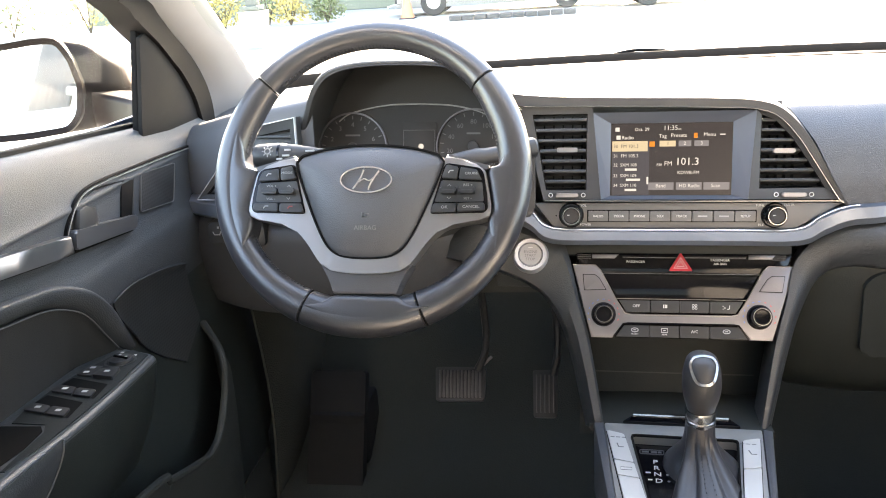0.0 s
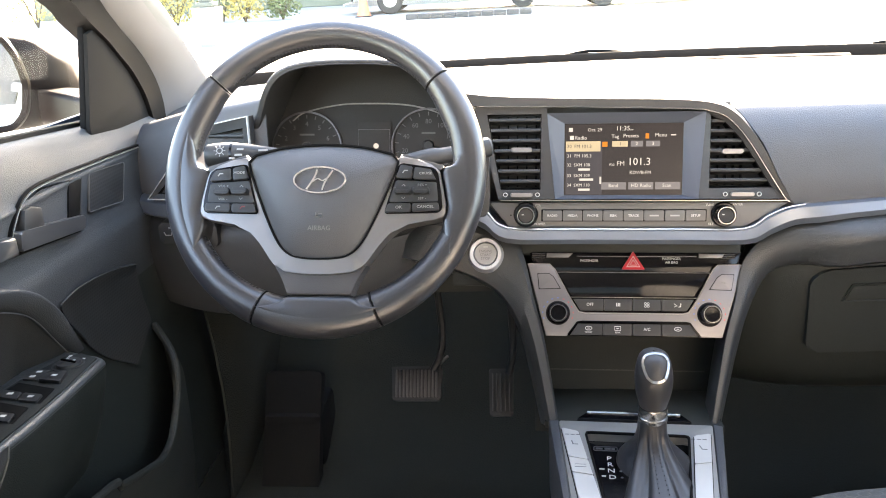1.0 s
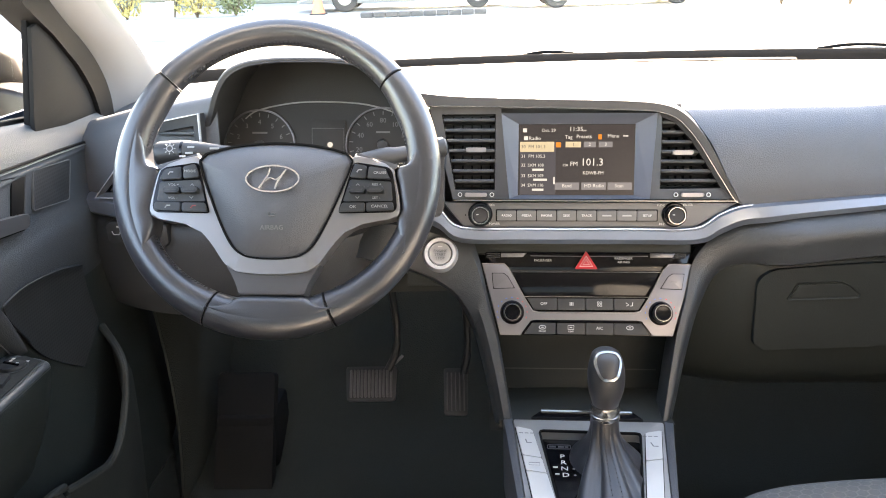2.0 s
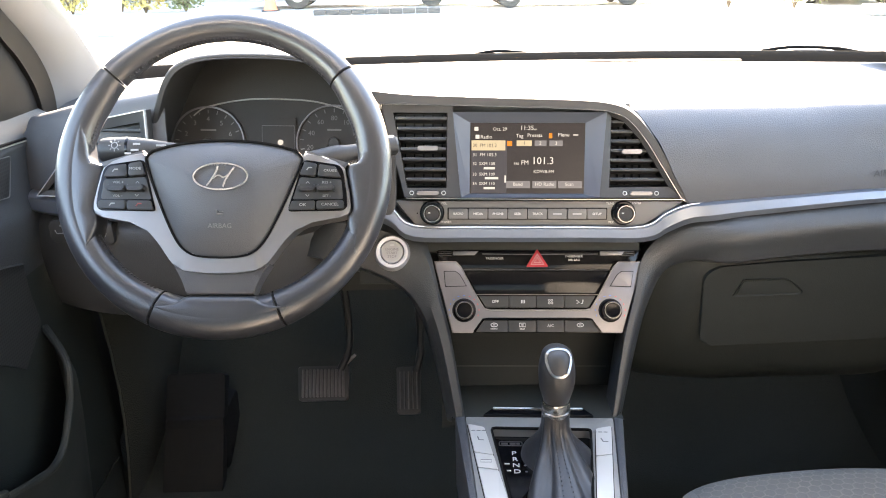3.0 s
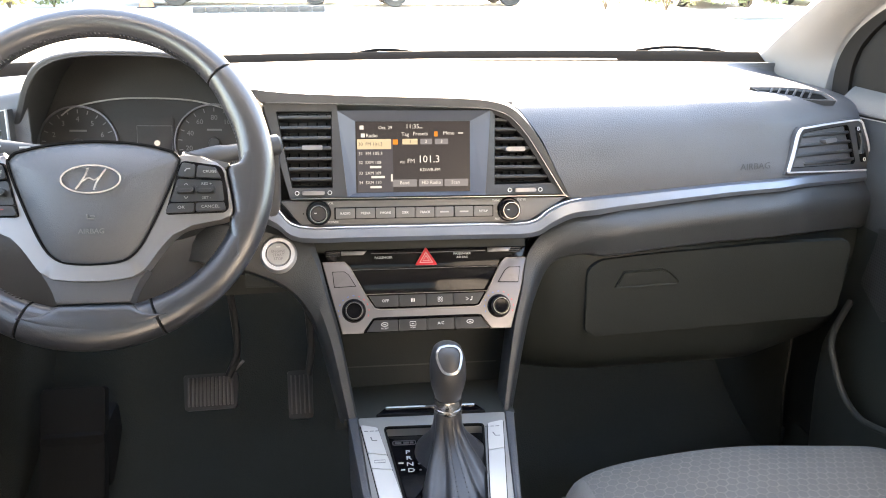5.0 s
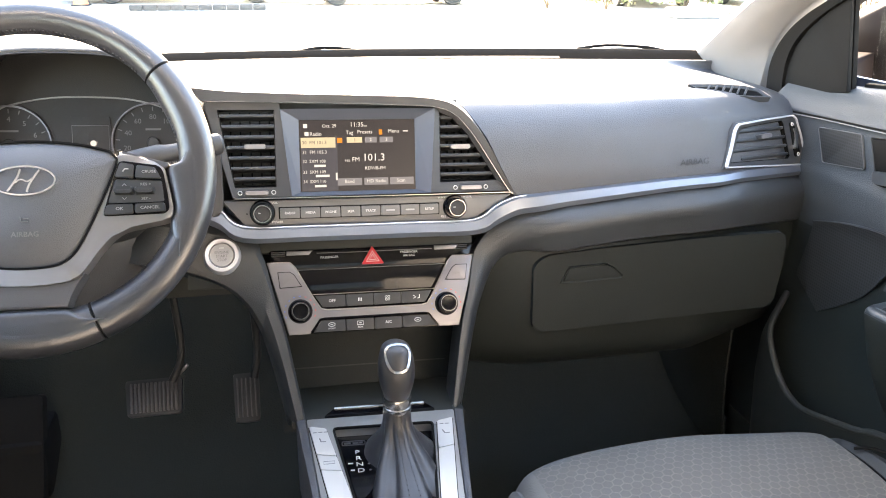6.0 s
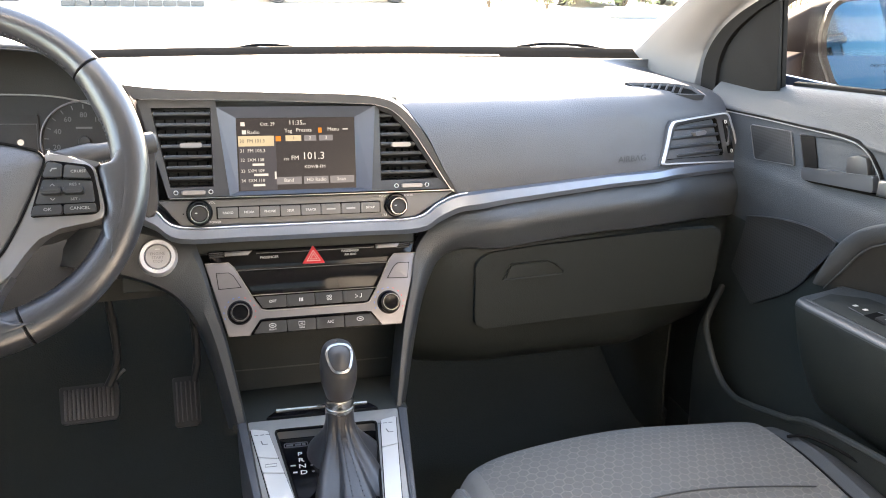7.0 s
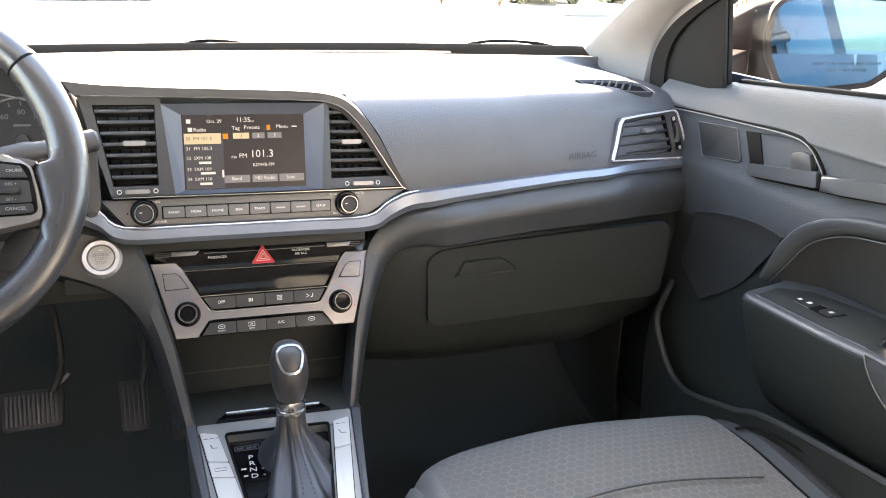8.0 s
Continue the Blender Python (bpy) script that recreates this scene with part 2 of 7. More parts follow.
# floor pan and closing walls
FLOOR = smooth_line([(-2.25, 0.22), (-1.2, 0.22), (-0.3, 0.22), (0.15, 0.22), (0.32, 0.26), (0.44, 0.36), (0.54, 0.50), (0.60, 0.68), (0.62, 0.92)], 40)
floor_ob = part("floor", shell([[(x, y, z) for y, z in FLOOR] for x in np.linspace(-0.78, 0.78, 13)], 0.03), CARPET, None)
tagged(floor_ob, "black carpeted car floor and toe board", "floor", kind="structure")
for s, nm in ((-1, "wall_left"), (1, "wall_right")):
    w = part(nm, merged(box(s * 0.775, 0.36, 0.54, 0.03, 0.56, 0.70), box(s * 0.775, -1.55, 0.55, 0.03, 1.30, 0.72), box(s * 0.755, -0.40, 0.25, 0.13, 1.10, 0.16)), DARK, None, smooth=False)
    tagged(w, "dark side wall of the car body", "wall", kind="structure")
rear = part("wall_rear", box(0, -2.20, 0.56, 1.6, 0.06, 0.78), PILLAR, None, smooth=False)
tagged(rear, "grey wall behind the rear seats", "wall", kind="structure")
roof = part("ceiling", shell([[(x, y, 1.345 - 0.05 * (x / 0.6) ** 2 - 0.03 * ((y + 1.1) / 0.9) ** 2) for x in np.linspace(-0.62, 0.62, 9)] for y in np.linspace(-0.32, -1.95, 9)], 0.03), HEADLINER, None)
tagged(roof, "light grey headliner of the car roof", "ceiling", kind="structure")


def base_y(x):
    """Where the windscreen meets the cowl."""
    return 0.475 - 0.11 * (x / 0.7) ** 2


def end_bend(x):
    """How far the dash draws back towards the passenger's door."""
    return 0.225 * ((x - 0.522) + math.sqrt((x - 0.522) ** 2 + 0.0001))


# ---------------------------------------------------------------- dashboard
dash = thing("dashboard", "dark grey grained car dashboard with satin silver trim", "dashboard")

# upper pad on the passenger's side
def pad_profile(x):
    k = min(1, max(0, (x - 0.2) / 0.5))
    yb = base_y(x)
    end = max(0.0, (x - 0.52) / 0.18)
    bend = end_bend(x)
    zt = 0.944 - 0.006 * k - 0.02 * end ** 2
    flat = min(1.0, max(0.0, (x - 0.42) / 0.09))
    return [(yb + 0.01, 0.930), (yb - 0.03, 0.946), (0.30 + bend * 0.5, zt + 0.004), (0.16 + bend * 0.7, zt), (0.075 - 0.020 * flat + bend, zt - 0.012 + 0.004 * flat), (0.035 - 0.017 * flat + bend, zt - 0.030),
            (0.012 - 0.003 * flat + bend, zt - 0.055), (0.000 + 0.001 * flat + bend, zt - 0.085), (-0.006 + bend, zt - 0.110), (-0.006 + bend, 0.800)]


XL_Z, XL_X = (0.81, 0.846, 0.888, 0.923, 0.943, 0.953), (0.203, 0.183, 0.164, 0.141, 0.113, 0.086)
rows = []
for k in np.linspace(0, 1, 30):
    row = []
    prof = smooth_line(pad_profile(0.2 + 0.515 * k), 40)
    for y, z in prof:
        x0 = float(np.interp(z, XL_Z, XL_X)) if y < 0.09 else 0.09
        row.append((x0 + (0.715 - x0) * k, y, z))
    rows.append(row)
part("upper_pad", shell(rows, 0.006), PAD, dash, "grained dark grey upper pad")

# top deck behind the instruments and the screen
rows = []
for x in np.linspace(-0.73, 0.13, 44):
    yb = base_y(x)
    low = 0.0 if x > -0.5 else 0.036 * ((-0.5 - x) / 0.23) ** 1.3
    back = 0.19 if abs(x + 0.363) < 0.150 else 0.0
    ee = 0.055 * max(0.0, (-0.56 - x) / 0.15) ** 2
    rows.append([(x, max(y + ee * w, back + 0.001 * i), z - low * w) for i, (y, z, w) in enumerate(((yb + 0.01, 0.930, 0.1), (yb - 0.03, 0.946, 0.2), (0.32, 0.948, 0.5), (0.20, 0.946, 0.8), (0.10, 0.942, 1), (0.052, 0.936, 1), (0.048, 0.90, 1)))])
part("top_deck", shell(rows, 0.006), PAD, dash, "grained dark grey top deck")

# brow over the centre screen and vents
BROW_OUT = smooth_line([(-0.234, 0.1750), (-0.194, 0.1680), (-0.1186, 0.1640), (-0.0424, 0.1620), (0.042, 0.1600), (0.0965, 0.1540), (0.1240, 0.1434), (0.1480, 0.1206), (0.1690, 0.0900), (0.1985, 0.0330), (0.208, 0.014)], 40)
BROW_IN = smooth_line([(-0.214, 0.1470), (-0.156, 0.1455), (-0.0814, 0.1440), (-0.006, 0.1420), (0.0699, 0.1393), (0.0935, 0.1368), (0.1165, 0.1275), (0.1402, 0.1025), (0.1628, 0.0685), (0.1900, 0.0264), (0.198, 0.0180)], 40)
rows = [[S1 @ Vector((a[0] + 0.004, a[1] + 0.006, -0.10)) for a in BROW_OUT], [S1 @ Vector((a[0], a[1], -0.012)) for a in BROW_OUT],
        [S1 @ Vector((a[0] * 0.6 + b[0] * 0.4, a[1] * 0.6 + b[1] * 0.4, 0.010)) for a, b in zip(BROW_OUT, BROW_IN)],
        [S1 @ Vector((*b, 0.008)) for b in BROW_IN], [S1 @ Vector((*b, -0.030)) for b in BROW_IN]]
part("brow", shell(rows, 0.003), mat("brown_grey_brow", (0.052, 0.049, 0.047), 0.6, grain=0.3, grain_scale=800), dash, "dark curved brow round the screen")

# bezel face behind screen and vents
BEZEL = [(-0.178, 0.021), (-0.193, 0.083), (-0.208, 0.148)] + BROW_IN[4:] + [(0.197, 0.021)]
part("bezel", placed(plate(BEZEL, -0.034, -0.026), S1), HARD, dash, "dark grey centre bezel")
part("bezel_chrome", placed(strip([(-0.207, 0.146)] + BROW_IN[2:] + [(0.197, 0.0205), (0.0, 0.0205), (-0.178, 0.0215)], 0.0013, 0.004, 0.0092), S1), KNOBRING, dash, "bright chrome line")

# radio key panel and silver band
PANEL = [(-0.192, 0.018), (0.199, 0.018), (0.142, -0.016), (-0.165, -0.016)]
part("radio_panel", placed(plate(PANEL, -0.02, 0.003, 0.001), S1), PANELGREY, dash, "dark grey metallic key panel")


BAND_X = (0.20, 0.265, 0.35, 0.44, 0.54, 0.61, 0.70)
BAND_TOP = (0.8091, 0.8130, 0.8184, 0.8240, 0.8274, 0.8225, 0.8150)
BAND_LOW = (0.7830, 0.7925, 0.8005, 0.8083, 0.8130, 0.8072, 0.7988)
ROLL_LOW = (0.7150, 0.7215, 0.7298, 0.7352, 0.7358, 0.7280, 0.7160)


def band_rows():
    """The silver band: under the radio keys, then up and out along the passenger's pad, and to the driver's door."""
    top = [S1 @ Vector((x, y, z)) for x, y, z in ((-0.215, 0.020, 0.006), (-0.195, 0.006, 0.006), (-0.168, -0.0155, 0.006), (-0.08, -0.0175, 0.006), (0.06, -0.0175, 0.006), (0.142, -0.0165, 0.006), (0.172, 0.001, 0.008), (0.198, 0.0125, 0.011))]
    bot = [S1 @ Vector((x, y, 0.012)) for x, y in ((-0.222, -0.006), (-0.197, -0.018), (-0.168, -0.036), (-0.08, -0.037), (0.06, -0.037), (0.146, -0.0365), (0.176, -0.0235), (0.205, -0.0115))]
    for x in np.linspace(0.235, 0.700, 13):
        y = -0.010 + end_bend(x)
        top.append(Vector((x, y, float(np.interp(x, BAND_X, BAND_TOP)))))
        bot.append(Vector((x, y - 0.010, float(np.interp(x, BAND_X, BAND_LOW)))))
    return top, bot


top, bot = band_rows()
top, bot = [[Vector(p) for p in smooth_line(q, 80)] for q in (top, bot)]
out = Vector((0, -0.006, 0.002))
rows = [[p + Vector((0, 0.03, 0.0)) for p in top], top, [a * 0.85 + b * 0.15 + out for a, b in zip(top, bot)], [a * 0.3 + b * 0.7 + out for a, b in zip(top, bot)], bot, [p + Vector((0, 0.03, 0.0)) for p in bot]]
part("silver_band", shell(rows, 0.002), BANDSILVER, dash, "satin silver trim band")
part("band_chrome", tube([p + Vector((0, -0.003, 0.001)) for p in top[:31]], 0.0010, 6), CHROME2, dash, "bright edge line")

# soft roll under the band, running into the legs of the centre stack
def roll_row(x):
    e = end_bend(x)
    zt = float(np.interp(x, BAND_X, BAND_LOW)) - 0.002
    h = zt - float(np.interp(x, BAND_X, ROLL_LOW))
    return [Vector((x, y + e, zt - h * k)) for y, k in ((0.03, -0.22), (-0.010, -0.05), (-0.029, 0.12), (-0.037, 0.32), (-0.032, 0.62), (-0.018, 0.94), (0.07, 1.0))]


# glove box
def glove_row(x):
    e = end_bend(x)
    side = 0.03 * max(0.0, 1 - (x - 0.16) / 0.12) ** 2
    return [(x, y + e + side, z) for y, z in ((-0.002, 0.738), (-0.014, 0.722), (-0.010, 0.66), (0.002, 0.59), (0.022, 0.535), (0.09, 0.500), (0.30, 0.48))]


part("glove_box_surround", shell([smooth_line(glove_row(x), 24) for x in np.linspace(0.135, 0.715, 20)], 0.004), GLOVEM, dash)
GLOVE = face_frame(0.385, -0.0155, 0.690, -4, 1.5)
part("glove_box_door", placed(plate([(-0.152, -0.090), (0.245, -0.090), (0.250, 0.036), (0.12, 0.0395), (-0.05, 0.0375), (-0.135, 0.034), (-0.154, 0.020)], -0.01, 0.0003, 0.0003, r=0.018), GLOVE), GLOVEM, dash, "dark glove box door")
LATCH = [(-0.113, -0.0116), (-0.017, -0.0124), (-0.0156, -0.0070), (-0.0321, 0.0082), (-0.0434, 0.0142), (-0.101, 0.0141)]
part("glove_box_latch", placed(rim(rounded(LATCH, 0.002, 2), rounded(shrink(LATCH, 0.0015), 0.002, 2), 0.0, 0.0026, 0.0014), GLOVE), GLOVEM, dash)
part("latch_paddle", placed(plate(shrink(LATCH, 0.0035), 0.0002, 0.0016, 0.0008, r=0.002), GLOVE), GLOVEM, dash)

# legs of the centre stack; the passenger's one runs on as the soft roll under the band
for s in (-1, 1):
    inner = [(s * 0.36, 0.060), (s * 0.25, 0.056), (s * (0.170 if s > 0 else 0.165), 0.046 if s > 0 else 0.034), (s * 0.147, 0.008), (s * 0.133, -0.050), (s * 0.118, -0.108), (s * 0.099, -0.218)]
    outer = [(s * 0.36, 0.012), (s * 0.285, 0.000), (s * 0.225, -0.016), (s * 0.180, -0.042), (s * 0.152, -0.085), (s * 0.135, -0.140), (s * 0.117, -0.222)]
    if s > 0:
        outer = [(0.36, 0.030), (0.262, 0.020), (0.206, 0.006), (0.176, -0.014), (0.1515, -0.060), (0.134, -0.118), (0.110, -0.222)]
    else:
        inner, outer = smooth_line(inner, 36), smooth_line(outer, 36)
    rows = []
    for p, q in zip(inner, outer):
        p, q = Vector(p), Vector(q)
        up = (0.050 if s > 0 else 0.022) * min(1.0, max(0.0, (abs(p.x) - 0.17) / 0.15)) - (0.035 if s > 0 else 0.11) * max(0.0, (abs(p.x) - 0.25) / 0.11) ** 2
        rows.append([S2 @ Vector((*v, z + up * w)) for v, z, w in ((p, -0.05, 1), (p, 0.002, 1), (p * 0.85 + q * 0.15, 0.008, 0.95), (p * 0.4 + q * 0.6, 0.007, 0.6), (q, -0.004, 0.3), (q + Vector((s * 0.006, 0)), -0.03, 0.3), (q + Vector((s * 0.004, 0)), -0.16, 0.3))])
    if s > 0:
        rows = [roll_row(x) for x in (0.715, 0.66, 0.60, 0.54, 0.48, 0.42, 0.36, 0.31, 0.262)] + [[a.lerp(b, 0.55) for a, b in zip(roll_row(0.215), rows[2])]] + rows[3:]
        tracks = [smooth_line([r[i] for r in rows], 90) for i in range(7)]
        rows = [smooth_line([t[j] for t in tracks], 18) for j in range(91)]
    part("stack_leg", shell(rows, 0.003), ROLLM, dash, "curved grained side of the centre stack")
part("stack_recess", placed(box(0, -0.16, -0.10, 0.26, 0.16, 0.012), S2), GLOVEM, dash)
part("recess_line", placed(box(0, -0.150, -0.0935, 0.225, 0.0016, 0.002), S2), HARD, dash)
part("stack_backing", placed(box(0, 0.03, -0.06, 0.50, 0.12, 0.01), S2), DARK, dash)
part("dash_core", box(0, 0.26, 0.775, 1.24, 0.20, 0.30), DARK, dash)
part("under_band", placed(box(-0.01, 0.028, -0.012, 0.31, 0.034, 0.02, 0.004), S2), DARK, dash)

# driver's side: panel that carries the start button, knee panel, silver strip
def knee_row(x):
    k = (-0.16 - x) / 0.55
    e = 0.055 * max(0.0, (-0.56 - x) / 0.15) ** 2
    c = max(0.0, (x + 0.37) / 0.12)
    return [(x, y + e + 0.09 * c * c, z + 0.016 * k + 0.8 * c * max(0, 0.76 - z)) for y, z in ((0.03, 0.790), (0.000, 0.783), (-0.010, 0.765), (-0.008, 0.735), (0.000, 0.690), (0.018, 0.650), (0.05, 0.628), (0.25, 0.60))]


KNEEM = mat("grey_knee_plastic", (0.046, 0.047, 0.049), 0.55, grain=0.3, grain_scale=700)
part("knee_panel", shell([smooth_line(knee_row(x), 24) for x in np.linspace(-0.700, -0.205, 32)], 0.004), KNEEM, dash, "dark grey panel under the steering column")
rows = []
for x in np.linspace(-0.698, -0.20, 20):
    e = 0.055 * max(0.0, (-0.56 - x) / 0.15) ** 2
    rows.append([(x, y + e, z) for y, z in ((0.03, 0.836), (-0.008, 0.834), (-0.018, 0.828), (-0.020, 0.812), (-0.012, 0.806), (0.03, 0.804))])
part("silver_strip", shell(rows, 0.002), BANDSILVER, dash, "satin silver trim strip")

# driver's outer end of the dash with its air vent
rows = []
for x in np.linspace(-0.700, -0.490, 18):
    e = 0.055 * max(0.0, (-0.56 - x) / 0.15) ** 2
    zt = float(np.interp(x, (-0.70, -0.62, -0.583, -0.5536, -0.5245, -0.49), (0.928, 0.9490, 0.9555, 0.9605, 0.9650, 0.9710)))
    rows.append([(x, y + e, z) for y, z in smooth_line([(0.16, 0.925), (0.10, zt - 0.014), (0.055, zt - 0.001), (0.032, zt - 0.001), (0.014, zt - 0.014), (0.006, 0.905), (0.000, 0.87), (-0.004, 0.836)], 20)])
part("end_pad", shell(rows, 0.004), PAD, dash)

# instrument hood
hood_o = [(x + 0.363, z - 0.920) for x, z in smooth_line([(-0.536, 0.866), (-0.524, 0.900), (-0.5035, 0.9455), (-0.4835, 0.9855), (-0.460, 1.0080), (-0.4230, 1.0185), (-0.363, 1.0195), (-0.300, 1.0140), (-0.258, 0.9970), (-0.232, 0.9650), (-0.216, 0.930), (-0.205, 0.890)], 40)]
hood = lambda p, k, y: (-0.363 + p[0] * k, y, 0.920 + p[1] * k)
rows = []
for i, p in enumerate(hood_o):
    w = 0.028 * max(0.0, p[1] / 0.098)
    rows.append([hood(p, 0.62, 0.33), hood(p, 0.90, 0.16), hood(p, 1.0, 0.050 - w), hood(p, 1.0, 0.018 - w), hood(p, 0.955, 0.012 - w), hood(p, 0.92, 0.022 - w), hood(p, 0.90, 0.085), hood(p, 0.88, 0.140)])
part("instrument_hood", shell([smooth_line(r, 24) for r in rows], 0.003), HOODM, dash, "dark hood over the instruments")

# ---------------------------------------------------------------- shapes for controls
def dome(pts, z0, z1, steps=6, power=2.2):
    """A cushion over an outline, highest in its middle; towards the middle the outline eases into an ellipse."""
    pts = ccw(pts)
    cx, cy = sum(p[0] for p in pts) / len(pts), sum(p[1] for p in pts) / len(pts)
    ea, eb = max(abs(p[0] - cx) for p in pts) * 0.8, max(abs(p[1] - cy) for p in pts) * 0.8
    bm = bmesh.new()
    rows = [[bm.verts.new((x, y, z0 - 0.012)) for x, y in pts]]
    for i in range(steps + 1):
        k = 1 - (i / steps) ** 1.6
        z = z0 + (z1 - z0) * (1 - k ** power)
        if i == steps:
            rows.append([bm.verts.new((cx, cy, z1))])
            continue
        k2, t = 0.03 + 0.97 * k, min(1.0, (1 - k) * 1.6)
        row = []
        for x, y in pts:
            dx, dy = x - cx, y - cy
            a = math.atan2(dy / eb, dx / ea)
            row.append(bm.verts.new((cx + k2 * (dx * (1 - t) + ea * math.cos(a) * t), cy + k2 * (dy * (1 - t) + eb * math.sin(a) * t), z)))
        rows.append(row)
    n = len(pts)
    for a, b in zip(rows, rows[1:]):
        for i in range(n):
            u = list(dict.fromkeys([a[i - 1], a[i], b[i % len(b)], b[(i - 1) % len(b)]]))
            bm.faces.new(u)
    bmesh.ops.recalc_face_normals(bm, faces=bm.faces)
    return bm


def flip(pts):
    return [(-x, y) for x, y in pts][::-1]


WHEELGREY = mat("dark_grey_wheel_plastic", (0.075, 0.075, 0.080), 0.36, grain=0.2, grain_scale=900, vary=0.1)
EMBLEM = mat("emblem_chrome", (0.80, 0.80, 0.82), 0.16, metal=0.9, vary=0.05)
SPOKEM = mat("satin_spoke_silver", (0.27, 0.262, 0.265), 0.40, metal=0.7, vary=0.06, vary_scale=60)
AIRBAGPAD = mat("airbag_cover_plastic", (0.082, 0.085, 0.094), 0.5, grain=0.35, grain_scale=900, vary=0.08)

# ---------------------------------------------------------------- steering wheel
wheel = thing("steering_wheel", "black leather steering wheel with satin silver spokes", "steering wheel", at=(-0.357, -0.228, 0.921))
WHL = Matrix.Rotation(radians(90 - 28.5), 4, "X") @ Matrix.Rotation(radians(-1.3), 4, "Z")
HUB = Matrix.Translation((0.0035, 0, 0))


def rim_arc(a0, a1, n, bulge=0.0):
    """A stretch of the rim between two angles, clockwise from the top."""
    rows = []
    for i in range(n + 1):
        a = radians(a0 + (a1 - a0) * i / n)
        low = max(0.0, -math.cos(a)) ** 3
        side = abs(math.sin(a)) ** 6
        thick = 0.0152 + 0.0022 * side + 0.0050 * low
        grip = 0.0020 * math.exp(-((math.degrees(abs((a + math.pi) % (2 * math.pi) - math.pi)) - 62) / 9) ** 2)
        mid = 0.1745 - thick
        row = []
        for j in range(18):
            b = 2 * math.pi * j / 18
            r = mid + (thick + (grip if math.cos(b) < 0 else 0)) * math.cos(b)
            z = (0.0155 + 0.001 * side) * math.sin(b)
            row.append((r * math.sin(a), r * math.cos(a), z))
        rows.append(row)
    bm = grid(rows, closed=True)
    for row in (0, -1):
        bm.verts.ensure_lookup_table()
    m = len(bm.verts)
    bm.faces.new([bm.verts[i] for i in range(18)])
    bm.faces.new([bm.verts[m - 1 - i] for i in range(18)])
    bmesh.ops.recalc_face_normals(bm, faces=bm.faces)
    return bm


for a0, a1, nm, mt in ((-49, 49, "rim_top", LEATHER), (50, 156, "rim_side", LEATHER), (-156, -50, "rim_side", LEATHER), (157, 203, "rim_bottom", LEATHER)):
    part(nm, placed(rim_arc(a0, a1, 40), WHL), mt, wheel)
for a0 in (-49.5, 49.5, 156.5, 203.5):
    part("rim_seam", placed(rim_arc(a0 - 0.25, a0 + 0.25, 2), WHL @ Matrix.Scale(0.996, 4)), RUBBER, wheel)
for a0, a1 in ((-46, 46), (53, 80), (110, 153), (-80, -53), (-153, -110)):
    st = []
    for k in range(int((a1 - a0) / 1.6)):
        a = radians(a0 + 1.6 * k + 0.8)
        low = max(0.0, -math.cos(a)) ** 3
        th = 0.0152 + 0.0022 * abs(math.sin(a)) ** 6 + 0.005 * low
        r = 0.1745 - 2 * th * 0.985
        st.append(box(r * math.sin(a), r * math.cos(a), 0.004, 0.0012, 0.0012, 0.006))
    part("stitching", placed(merged(*st), WHL), THREAD, wheel)

SPOKE_R = [(0.083, 0.0165), (0.100, 0.0125), (0.114, 0.0076), (0.1232, 0.0005), (0.1280, -0.023), (0.1302, -0.0412), (0.1256, -0.0494), (0.1033, -0.0542), (0.0818, -0.0596), (0.065, -0.0751), (0.0497, -0.0960), (0.039, -0.1045), (0.016, -0.1080)]
SPOKE_R = SPOKE_R[:3] + smooth_line(SPOKE_R[3:], 30)
WING = smooth_line([(0.1465, 0.0400), (0.1428, 0.0270), (0.1400, 0.0140), (0.1345, 0.0068), (0.1268, 0.0050), (0.1240, 0.0000), (0.1262, -0.0120), (0.1284, -0.0240), (0.1306, -0.0410), (0.1266, -0.0495), (0.1270, -0.0600), (0.1305, -0.0720), (0.1375, -0.0860)], 60)
TONGUE = [(0.1285, 0.0058), (0.115, 0.0098), (0.083, 0.0195), (0.081, 0.0145), (0.113, 0.0068), (0.1226, 0.0004)]


def wing(s):
    """The leather-covered root of one spoke, flowing from the rim to the silver frame."""
    rows = []
    for i, (x, y) in enumerate(WING):
        a = radians(73 + 50 * i / 60)
        rx, ry = 0.1585 * math.sin(a), 0.1585 * math.cos(a)
        rows.append([(s * (x + (rx - x) * k), y + (ry - y) * k, z) for k, z in smooth_line([(0.0, -0.012), (-0.01, 0.002), (0.03, 0.0095), (0.14, 0.0134), (0.40, 0.0152), (0.72, 0.0160), (1.0, 0.0150)], 14)])
    bm = grid(rows)
    bmesh.ops.recalc_face_normals(bm, faces=bm.faces)
    return bm


def bottom_cover():
    """The wide lower middle of the rim, below the short spoke."""
    rows = []
    for x in np.linspace(-0.068, 0.068, 41):
        yt = float(np.interp(abs(x), (0.0, 0.0325, 0.0365, 0.042, 0.050, 0.060, 0.068), (-0.1298, -0.1300, -0.1322, -0.1358, -0.1382, -0.1402, -0.1440)))
        yr = -math.sqrt(0.1560 ** 2 - x * x)
        rows.append([(x, yt + (yr - yt) * k, z) for k, z in smooth_line([(0.0, -0.012), (-0.01, 0.004), (0.04, 0.0105), (0.20, 0.0142), (0.55, 0.0160), (1.0, 0.0150)], 12)])
    bm = grid(rows)
    bmesh.ops.recalc_face_normals(bm, faces=bm.faces)
    return bm


